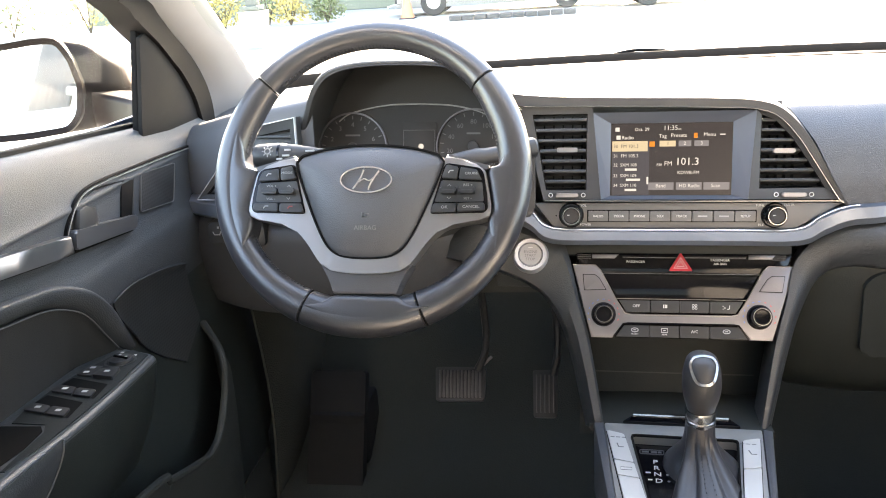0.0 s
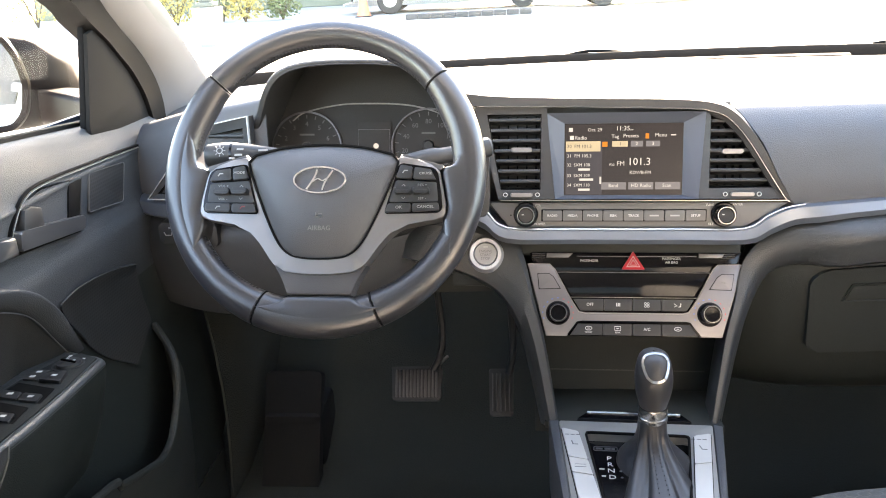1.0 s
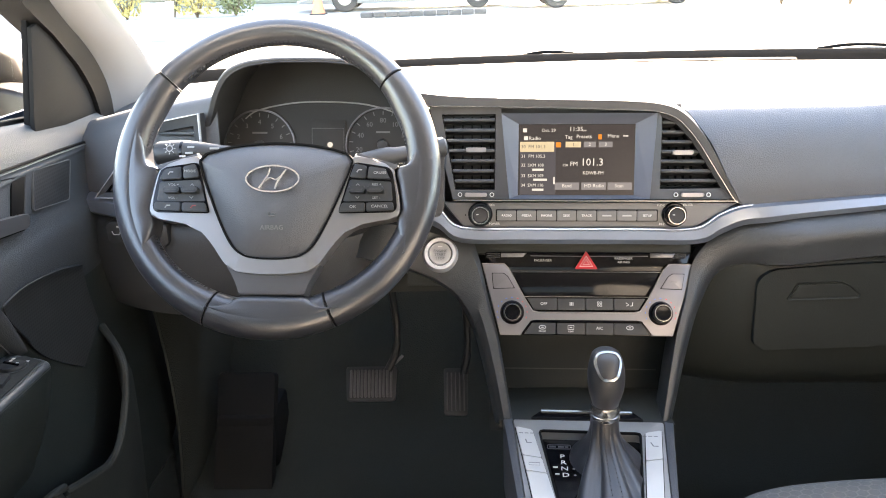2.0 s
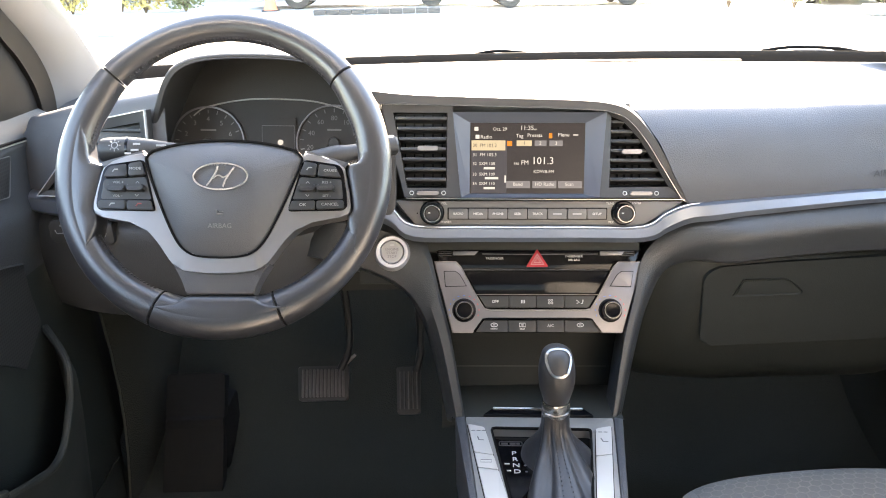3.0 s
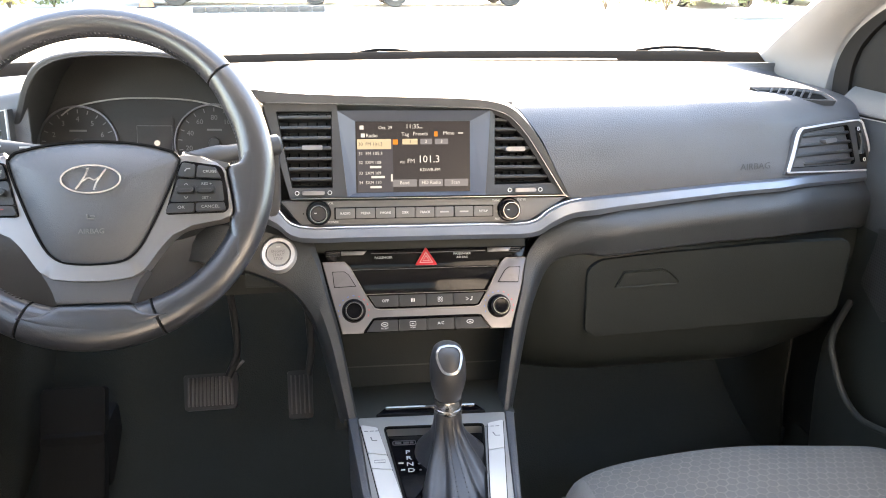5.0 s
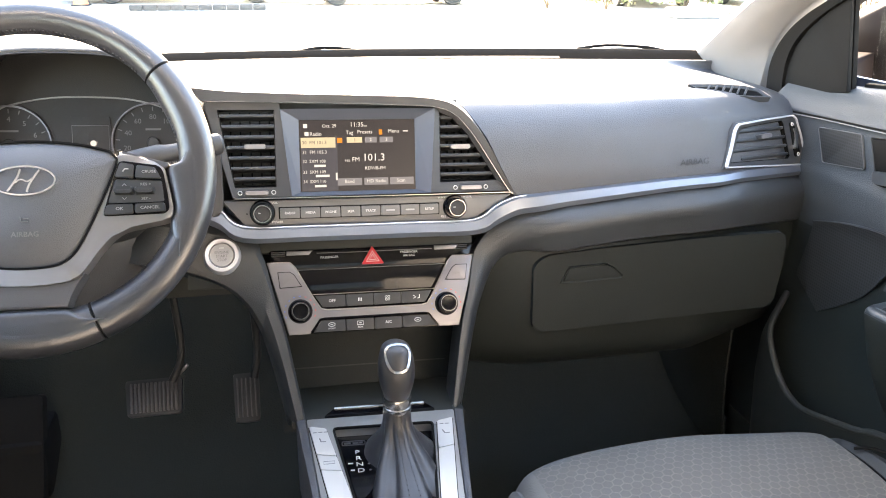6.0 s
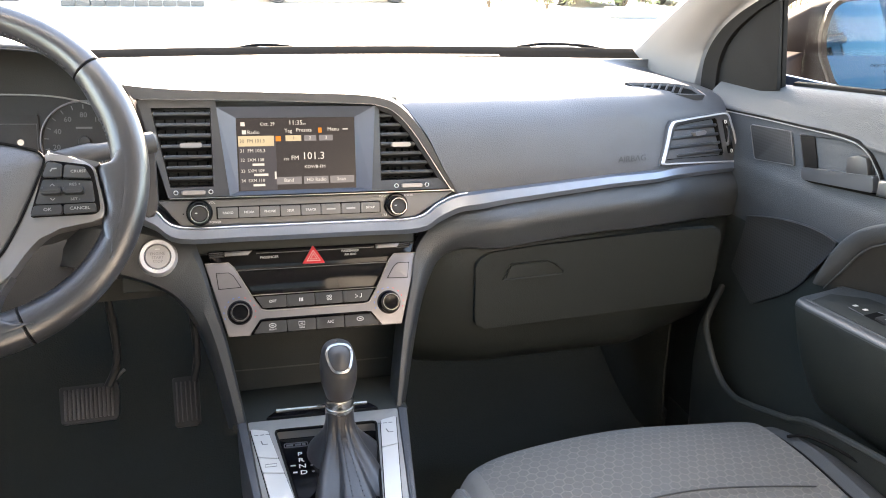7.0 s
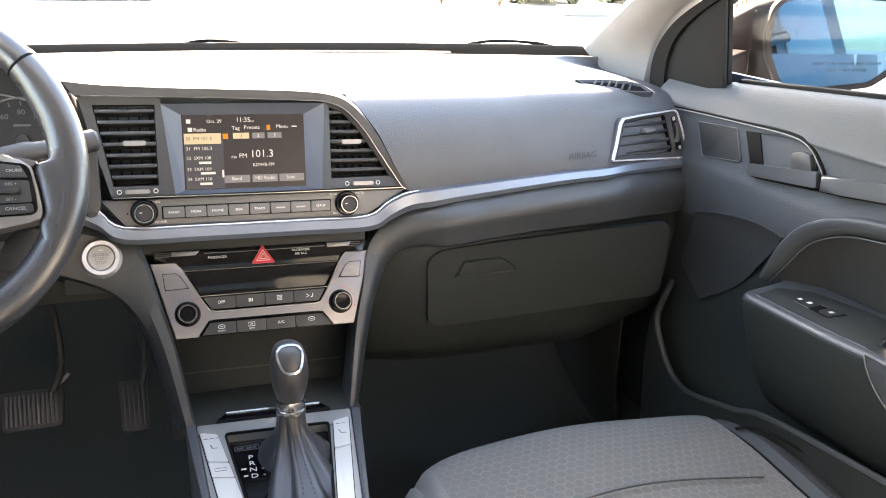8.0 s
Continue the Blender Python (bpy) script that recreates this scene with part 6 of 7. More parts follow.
    # pocket lip and lower door
    if s > 0:
        lip = [(0.0, 0.050, 0.600), (0.045, 0.018, 0.555), (0.050, -0.0095, 0.5129), (0.050, -0.0411, 0.4812), (0.055, -0.082, 0.4725), (0.060, -0.1254, 0.4798), (0.060, -0.215, 0.5064), (0.060, -0.3233, 0.5391), (0.060, -0.80, 0.600)]
    else:
        lip = [(0.0, 0.010, 0.640), (0.044, -0.036, 0.612), (0.050, -0.0533, 0.5704), (0.050, -0.0673, 0.5454), (0.050, -0.0971, 0.5117), (0.050, -0.1329, 0.5021), (0.050, -0.1706, 0.5117), (0.050, -0.2415, 0.5351), (0.050, -0.3042, 0.5577), (0.050, -0.80, 0.630)]
    lip = smooth_line(lip, 44)
    part("pocket_lip", tube([(s * -w, y, z) for w, y, z in lip], 0.0055, 10), DARK, d, "rounded edge of the door pocket")
    rows = []
    for w, y, z in lip:
        rows.append([(s * -w, y, z), (s * -(w - 0.004), y + 0.02, z - 0.03), (s * -(w - 0.010), y + 0.03, z - 0.09), (s * -(w - 0.03), y + 0.04, 0.26)])
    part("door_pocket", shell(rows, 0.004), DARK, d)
    # window corner panel and frame
    SA = [(0.165, 0.905), (0.160, 0.955), (0.147, 0.988), (0.121, 1.017), (0.082, 1.044), (0.045, 1.066), (-0.075, 1.13), (-0.06, 1.10), (0.018, 1.066), (-0.008, 0.935)]
    off = 0.028 if s > 0 else -0.004
    if s > 0:
        SA = [(u + 0.014 if i < 7 else u + 0.028, v) for i, (u, v) in enumerate(SA)]
    else:
        SA = [(0.166, 0.900), (0.1635, 0.9128), (0.1552, 0.9458), (0.1440, 0.9697), (0.1177, 1.0033), (0.0899, 1.0274), (0.0636, 1.0501), (0.0372, 1.0680), (0.0201, 1.0640), (0.0008, 1.0027), (-0.0175, 0.9467), (-0.0215, 0.930)]
    part("corner_panel", put(plate(SA, -0.030, -0.024, 0.002)), mat("brown_grey_corner_panel", (0.0135, 0.0132, 0.0128), 0.85, grain=0.4, spec=0.06), d, "brown-grey window corner panel")
    CU = smooth_line([(0.215, 0.900), (0.216, 0.945), (0.205, 0.978), (0.180, 1.009), (0.145, 1.035), (0.098, 1.060), (-0.02, 1.115), (-0.15, 1.17), (-0.30, 1.22)], 40)
    CI = smooth_line([(0.158, 0.900), (0.159, 0.953), (0.147, 0.988), (0.121, 1.017), (0.082, 1.044), (0.040, 1.066), (-0.07, 1.120), (-0.19, 1.168), (-0.33, 1.215)], 40)
    if s > 0:
        CI = [(u + 0.014, v) for u, v in CI]
    else:
        CU = smooth_line([(0.206, 0.895), (0.2061, 0.9142), (0.2053, 0.9468), (0.1922, 0.9805), (0.1671, 1.0128), (0.1378, 1.0390), (0.1088, 1.0606), (0.0757, 1.0885), (0.0400, 1.1200), (-0.08, 1.180), (-0.30, 1.245)], 40)
        CI = smooth_line([(0.166, 0.895), (0.1635, 0.9128), (0.1552, 0.9458), (0.1440, 0.9697), (0.1177, 1.0033), (0.0899, 1.0274), (0.0636, 1.0501), (0.0372, 1.0680), (0.0183, 1.0808), (-0.0343, 1.1163), (-0.30, 1.225)], 40)
    part("frame_trim", put(plate(CU + CI[::-1], -0.06, -0.018, 0.004)), RUBBER, d, "black window frame trim")
    RUN = [(-0.006 + off, 0.93), (0.010 + off, 0.93), (0.038 + off, 1.085), (0.024 + off, 1.085)] if s > 0 else [(-0.016, 0.93), (0.006, 0.93), (0.058, 1.085), (0.034, 1.085)]
    part("glass_run", put(plate(RUN, -0.042, -0.034, 0.002)), RUBBER, d)
    pane = part("window_pane", put(box(-0.45, 1.07, -0.055, 0.92, 0.29, 0.004)), GLASS, d, "clear side window")
    pane.visible_shadow = False
    return d


build_door(1, 0.0, 0.0)
build_door(-1, -0.032, 0.011)

# ---------------------------------------------------------------- pillars, screen, cowl, bonnet
for s in (1, -1):
    p = thing("windscreen_pillar", "light grey cloth-covered windscreen pillar", "pillar", group="windscreen pillars", kind="structure")
    front = smooth_line([(0.690, 0.425, 0.925), (0.677, 0.390, 0.953), (0.672, 0.346, 0.978), (0.668, 0.294, 1.008), (0.667, 0.240, 1.040), (0.664, 0.170, 1.080), (0.655, 0.05, 1.150), (0.60, -0.25, 1.300)], 30)
    back = smooth_line([(0.738, 0.262, 0.880), (0.738, 0.250, 0.945), (0.737, 0.240, 0.976), (0.736, 0.214, 1.009), (0.734, 0.180, 1.038), (0.731, 0.132, 1.066), (0.718, 0.010, 1.130), (0.65, -0.30, 1.275)], 30)
    if s < 0:
        front = smooth_line([(0.700, 0.392, 0.915), (0.692, 0.345, 0.950), (0.690, 0.313, 0.978), (0.690, 0.279, 1.008), (0.690, 0.243, 1.040), (0.690, 0.198, 1.080), (0.678, 0.078, 1.150), (0.62, -0.23, 1.300)], 30)
        back = [(x * 1.03, y - 0.014, z) for x, y, z in back]
    rows = []
    for a, b in zip(front, back):
        a, b = Vector(a), Vector(b)
        mid = a.lerp(b, 0.5) + Vector((-0.012, -0.016, 0.0))
        row = smooth_line([a + Vector((0.03, 0.05, 0)), a, a.lerp(b, 0.2) + Vector((-0.010, -0.010, 0)), mid, a.lerp(b, 0.85) + Vector((-0.004, -0.010, 0)), b, b + Vector((0.04, 0.02, 0))], 18)
        rows.append([(s * x, y, z) for x, y, z in row])
    part("pillar_trim", shell(rows, 0.004), PILLAR, p)

cowl = part("trim", shell([[(x, base_y(x) + dy, z) for dy, z in ((-0.012, 0.940), (-0.004, 0.9515), (0.004, 0.9575), (0.012, 0.9600), (0.03, 0.950))] for x in np.linspace(-0.73, 0.73, 40)], 0.003), mat("brown_black_cowl", (0.020, 0.015, 0.011), 0.8, spec=0.05), None)
tagged(cowl, "dark strip along the base of the windscreen", "trim", kind="structure")
part_ledge = part("trim", shell([[(x, base_y(x) + dy, z) for dy, z in ((-0.030, 0.9465), (-0.022, 0.9490), (-0.010, 0.9480))] for x in np.linspace(-0.40, 0.41, 30)], 0.002), mat("grey_vent_ledge", (0.085, 0.065, 0.050), 0.8, spec=0.05), None)
tagged(part_ledge, "thin grey defroster ledge below the windscreen", "trim", kind="structure")
rows = [[(x * (1 - 0.16 * k), base_y(x) + 0.012 - 0.74 * k - 0.02 * math.sin(math.pi * k), 0.955 + 0.385 * k + 0.03 * math.sin(math.pi * k)) for x in np.linspace(-0.72, 0.72, 17)] for k in np.linspace(0, 1, 9)]
ws = part("window_1", shell(rows, 0.004), GLASS, None)
ws.visible_shadow = False
tagged(ws, "clear raked car windscreen", "windscreen", kind="structure")

rows = [[(x * (1 - 0.15 * k), -2.22 + 0.32 * k, 0.93 + 0.38 * k) for x in np.linspace(-0.72, 0.72, 13)] for k in np.linspace(0, 1, 6)]
rw = part("window_2", shell(rows, 0.004), clear_glass("tinted_rear_glass", (0.30, 0.31, 0.31)), None)
tagged(rw, "lightly tinted rear window", "rear window", kind="structure")


def wiper(x0, x1, y, lift):
    w = thing("wiper", "black windscreen wiper parked on the glass", "wiper", group="windscreen wipers", at=(x0, y, 0.952))
    L = x1 - x0
    part("wiper_arm", tube(smooth_line([(0, 0.03, -0.005), (L * 0.3, 0.02, 0.006), (L * 0.7, 0.008, 0.010 + lift), (L, 0.0, 0.006 + lift * 0.4)], 14), [0.004] * 5 + [0.003] * 10, 8), RUBBER, w)
    part("wiper_blade", tube(smooth_line([(L * 0.25, 0.0, 0.0), (L * 0.6, -0.008, 0.004 + lift), (L * 1.1, -0.002, 0.001)], 14), 0.003, 6), HARD, w)
    return w


wiper(0.66, 0.46, 0.45, 0.001)
wiper(0.06, -0.06, 0.49, 0.0)

DUSTYGL = mat("dusty_tinted_glass", (0.0115, 0.0092, 0.0097), 0.6, spec=0.04)
SIDEGL = clear_glass("tinted_side_glass", (0.16, 0.17, 0.18), fresnel=True)
car = thing("sedan", "dark grey bonnet and rear flank of the car", "car")
rows = [[(x, y, 0.93 - 0.07 * k - 0.12 * k ** 4 - 0.10 * abs(x / 0.74) ** 4 - 0.02 * (x / 0.74) ** 2) for x in np.linspace(-0.74, 0.74, 19)] for k, y in ((k, 0.54 + 1.05 * k) for k in np.linspace(0, 1, 14))]
part("bonnet", shell(rows, 0.006), PAINT, car)
for s in (-1, 1):
    rows = [[(s * (0.775 + 0.055 * math.sin(math.pi * min(1, max(0, (z - 0.25) / 0.75)))), y, z) for z in np.linspace(0.25, 0.95, 12)] for y in np.linspace(0.30, -2.9, 16)]
    part("flank", shell(rows, 0.004), FLANK, car)
    rows = [[(s * (0.775 - 0.40 * (z - 0.95)), y, z) for z in np.linspace(1.25, 1.36, 4)] for y in np.linspace(-0.3, -2.2, 10)]
    part("roof_rail", shell(rows, 0.01), PAINT, car)
    for y0, y1 in ((-0.80, -0.92), (-1.75, -2.05)):
        part("side_post", shell([[(s * (0.775 - 0.40 * (z - 0.95)), y - 0.1 * (z - 0.95), z) for z in np.linspace(0.92, 1.30, 5)] for y in (y0, y1)], 0.012), HARD, car)
    part("rear_pane", shell([[(s * (0.778 - 0.40 * (z - 0.95)), y, z) for z in np.linspace(0.95, 1.27, 4)] for y in (-0.93, -1.75)], 0.003), SIDEGL if s > 0 else DUSTYGL, car, "rear side window")

# ---------------------------------------------------------------- door mirrors
for s in (1, -1):
    m = thing("door_mirror", "black door mirror with reflecting glass", "mirror", group="door mirrors", at=(s * 1.06, 0.22, 0.97))
    turn = 27 if s > 0 else 21.8
    FR = Matrix.Rotation(radians(-s * turn), 4, "Z") @ Matrix.Rotation(radians(87.5 if s > 0 else 86.4), 4, "X")
    G = [(-0.066, 0.070), (-0.050, 0.086), (0.027, 0.094), (0.130, 0.090), (0.190, 0.074), (0.198, 0.020), (0.160, -0.020), (0.119, -0.056), (0.030, -0.070), (-0.020, -0.074), (-0.042, -0.060), (-0.066, -0.010), (-0.072, 0.030)] if s > 0 else \
        [(-0.170, 0.052), (-0.060, 0.070), (0.040, 0.080), (0.066, 0.078), (0.080, 0.050), (0.088, 0.005), (0.078, -0.040), (0.060, -0.060), (0.000, -0.064), (-0.090, -0.064), (-0.165, -0.055)]
    gp_ = ccw(rounded(G, 0.010, 3))
    glass = part("mirror_glass", placed(plate(gp_, 0.002, 0.006), FR), SKYMIRROR if s > 0 else MIRROR, m, "silvered mirror glass", smooth=False)
    o = ccw(shrink(gp_, -0.011))
    part("mirror_rim", placed(rim(o, gp_, -0.01, 0.013, 0.008, 0.004), FR), SHELLM, m)
    cx, cy = 0.04 * s, 0.0
    rows = [[(cx + (x - cx) * k - s * dx, y * ky + dy, z) for x, y in o] for k, ky, dx, dy, z in ((1, 1, 0, 0, -0.008), (1.0, 0.98, 0.025, -0.002, -0.03), (0.97, 0.86, 0.068, -0.010, -0.08), (0.85, 0.66, 0.100, -0.024, -0.13), (0.65, 0.45, 0.118, -0.034, -0.17), (0.35, 0.2, 0.124, -0.040, -0.20), (0.01, 0.01, 0.124, -0.042, -0.205))]
    part("mirror_shell", placed(grid(rows, closed=True), FR), SHELLM, m, "dark mirror shell")
    foot = [[(s * (x - 1.06), y - 0.22, z - 0.97) for x, y, z in r] for r in (((0.79, 0.12, 0.958), (0.79, 0.26, 0.945), (0.79, 0.26, 0.885), (0.79, 0.12, 0.895)), ((0.88, 0.20, 0.960), (0.88, 0.32, 0.950), (0.88, 0.31, 0.888), (0.88, 0.20, 0.893)), ((0.97, 0.275, 0.962), (0.97, 0.36, 0.95), (0.97, 0.35, 0.900), (0.97, 0.275, 0.898)))]
    part("mirror_foot", grid([smooth_line(r + r[:1], 24)[:-1] for r in foot], closed=True), SHELLM, m)
    if s > 0:
        ETCH = mat("etched_print", (0.010, 0.018, 0.028), 0.7, spec=0.05)
        for k, body in enumerate(("OBJECTS IN MIRROR ARE CLOSER", "THAN THEY APPEAR")):
            text("lettering", body, 0.0082, FR @ Matrix.Translation((0.075, -0.024 - 0.012 * k, 0.0062)) @ Matrix.Rotation(radians(2.5), 4, "Z"), ETCH, glass)

# ---------------------------------------------------------------- passenger seat
seat = thing("passenger_seat", "grey cloth passenger seat cushion with hexagon weave", "car seat", at=(0.385, -0.45, 0.22))
SPROF = smooth_line([(-0.245, 0.36), (-0.205, 0.40), (-0.182, 0.435), (-0.176, 0.468), (-0.190, 0.492), (-0.225, 0.504), (-0.30, 0.506), (-0.42, 0.499), (-0.60, 0.49), (-0.95, 0.475)], 40)


def seat_rows(u0, u1, n, lift=0.0):
    rows = []
    for u in np.linspace(u0, u1, n):
        a = abs(u)
        row = []
        for i, (y, z) in enumerate(SPROF):
            top = min(1.0, max(0.0, (z - 0.40) / 0.09))
            bol = 0.016 * math.exp(-((a - 0.86) / 0.11) ** 2) * min(1, max(0, (-0.19 - y) / 0.10))
            zz = z + 0.015 * math.exp(-((u + 0.05) / 0.5) ** 2) * top - (0.075 if u < 0 else 0.050) * a ** 9 + bol - 0.010 * math.exp(-((a - 0.765) / 0.02) ** 2) * top
            row.append(((0.285 if u > 0 else 0.305) * u, y - (0.20 * a ** 13 + 0.008 * a ** 2 if u > 0 else 0.16 * a ** 6) + 0.45, zz - 0.215 + lift))
        rows.append(row)
    return rows


part("cushion", shell(seat_rows(-0.70, 0.76, 44), 0.006), HEX, seat, "grey cloth centre with hexagons")
part("side_bolster", shell(seat_rows(-1.0, -0.70, 14), 0.006), RIBCLOTH, seat)
part("side_bolster", shell(seat_rows(0.76, 1.0, 12), 0.006), SIDECLOTH, seat, "smooth dark grey bolster")
for u in (0.76,):
    r = seat_rows(u, u, 1, 0.001)[0]
    part("seam", tube(r[4:34], 0.0018, 6), RUBBER, seat)
r = [((0.285 if u > 0 else 0.305) * u, -0.375 + 0.45 - 0.04 * u ** 2 + 0.02, 0.5085 - 0.215 - 0.004 * u * u + 0.015 * math.exp(-((u + 0.05) / 0.5) ** 2)) for u in np.linspace(-0.62, 0.62, 20)]
part("seam", tube(r, 0.0012, 6), SIDECLOTH, seat)
r = [(0.285 * u, y + 0.45, z - 0.2145) for u, y, z in smooth_line([(0.77, -0.262, 0.506), (0.83, -0.285, 0.516), (0.89, -0.34, 0.518), (0.93, -0.41, 0.512), (0.95, -0.50, 0.505)], 14)]
part("piping", tube(r, 0.0022, 6), RUBBER, seat, "dark piping")
# unseen backrest, added to block rear light from the glove box and lower dash
rows = []
for k in np.linspace(0, 1, 16):
    w = 0.24 * (1 - 0.28 * k ** 3)
    rows.append([(w * u, -0.36 - 0.20 * k - 0.05 * (1 - u * u) + 0.05 * u ** 4, 0.27 + 0.62 * k - 0.05 * u ** 8 * k) for u in np.linspace(-1, 1, 17)])
part("backrest", shell(rows, 0.10), RIBCLOTH, seat)
part("seat_base", box(0, 0.02, 0.06, 0.40, 0.50, 0.16, 0.02), DARK, seat)

# ---------------------------------------------------------------- foot space
def pedal(name, x, y, z, w, h, lean, ribs, label):
    p = thing(name, label, "pedal", at=(x, y, z))
    L = Matrix.Rotation(radians(90 - lean), 4, "X")
    part("pedal_pad", placed(plate([(-w / 2, -h / 2), (w / 2, -h / 2), (w / 2 * 1.06, h / 2), (-w / 2 * 1.06, h / 2)], -0.008, 0.004, 0.003, r=0.006), L), HARD, p)
    for k in range(ribs):
        part("rib", placed(box((k - (ribs - 1) / 2) * w * 0.9 / ribs, 0, 0.006, w * 0.035 + 0.001, h * 0.8, 0.005, 0.001), L), PANELGREY, p)
    part("pedal_arm", tube(smooth_line([(w * 0.35, 0.005, h * 0.4), (w * 0.55, 0.03, h * 0.4 + 0.05), (w * 0.35, 0.09, h * 0.4 + 0.18)], 10), 0.007, 8), HARD, p)


pedal("brake_pedal", -0.347, 0.25, 0.408, 0.088, 0.062, 35, 12, "black ribbed rubber brake pedal")
pedal("accelerator_pedal", -0.194, 0.25, 0.390, 0.042, 0.085, 35, 5, "narrow black ribbed accelerator pedal")
bp = bpy.data.objects["brake_pedal"]
part("arm_bracket", placed(box(0, 0, 0, 0.006, 0.004, 0.026, 0.002), Matrix.Translation((0.0495, 0.015, 0.040)) @ Matrix.Rotation(radians(45), 4, "Y")), SILVER, bp, "bare metal bracket on the arm")
FOOTM = mat("dark_foot_rest_rubber", (0.016, 0.017, 0.018), 0.8, grain=0.3, spec=0.15)
fr = thing("foot_rest", "dark ribbed driver's foot rest on carpet", "foot rest", at=(-0.59, 0.25, 0.31))
part("rest_pad", placed(plate(rect(0, 0, 0.108, 0.22), -0.02, 0.006, 0.004, r=0.008), Matrix.Rotation(radians(60), 4, "X")), FOOTM, fr)
part("rest_wedge", box(0, 0.06, -0.05, 0.11, 0.12, 0.16, 0.01), FOOTM, fr)
for s in (-1, 1):
    kp = thing("trim", "dark carpeted footwell side trim", "trim panel", group="footwell side trims", kind="structure", at=(s * 0.70, 0.20, 0.22))
    part("trim_face", shell([[(s * (-0.02 - 0.015 * math.sin(math.pi * k)), y, z) for k, z in ((k, 0.01 + 0.42 * k) for k in np.linspace(0, 1, 8))] for y in np.linspace(-0.06, 0.40, 10)], 0.004), CARPET, kp)
# switches beside the steering column
for x, w in ((-0.649, 0.026), (-0.618, 0.028), (-0.585, 0.030)):
    b = thing("dash_switch", "small black switch on the knee panel", "switch", group="knee panel switches", at=(x, -0.014 + 0.055 * max(0.0, (-0.56 - x) / 0.15) ** 2, 0.787))
    part("switch_cap", placed(plate(rect(0, 0, w, 0.031), -0.02, 0.006, 0.002, r=0.006), Matrix.Rotation(radians(90), 4, "X")), BUTTON, b)
    part("symbol", placed(merged(strip([(-0.006, 0.002), (-0.004, -0.003), (0.004, -0.003), (0.006, 0.002)], 0.0016, 0.006, 0.0064), plate(rect(0.003, 0.008, 0.003, 0.003), 0.006, 0.0064)), Matrix.Rotation(radians(90), 4, "X")), SOFTMARK, b)

# defroster outlet at the end of the dash
dv = thing("defroster_outlet", "black side window defroster outlet with slats", "air vent", at=(0.530, 0.084, 0.922))
DL = Matrix.Rotation(radians(90 - 58), 4, "X")
OUT = [(-0.0225, 0.0255), (0.030, 0.0235), (0.0675, 0.0185), (0.0901, 0.0110), (0.1030, -0.0095), (0.0757, -0.0085), (0.0, 0.0015)]
part("outlet_rim", placed(rim(OUT, shrink(OUT, 0.005), -0.004, 0.006, 0.004), DL), HARD, dv)
part("outlet_well", placed(plate(shrink(OUT, 0.004), -0.004, 0.003), DL), RUBBER, dv)
for k in range(6):
    part("slat", placed(box(0, 0, 0, 0.0035, 0.024, 0.004, 0.001), DL @ Matrix.Translation((0.006 + 0.0125 * k, 0.0135 - 0.0012 * k, 0.004)) @ Matrix.Rotation(radians(-38), 4, "Z")), HARD, dv)
text("airbag_mark", "AIRBAG", 0.013, face_frame(0.470, -0.0080, 0.846, 3, 2), HARD, dash)

# ---------------------------------------------------------------- outside
WHITECAR = mat("white_car_paint", (0.75, 0.75, 0.74), 0.3, coat=0.6, vary=0.04)
VANPAINT = mat("pale_grey_paint", (0.50, 0.50, 0.48), 0.35, vary=0.06)
TYRE = mat("tyre_rubber", (0.02, 0.02, 0.02), 0.8)
DARKGLASS = mat("dark_car_glass", (0.02, 0.025, 0.03), 0.08, vary=0)
ALLOY = mat("wheel_alloy", (0.55, 0.55, 0.55), 0.35, metal=0.8)


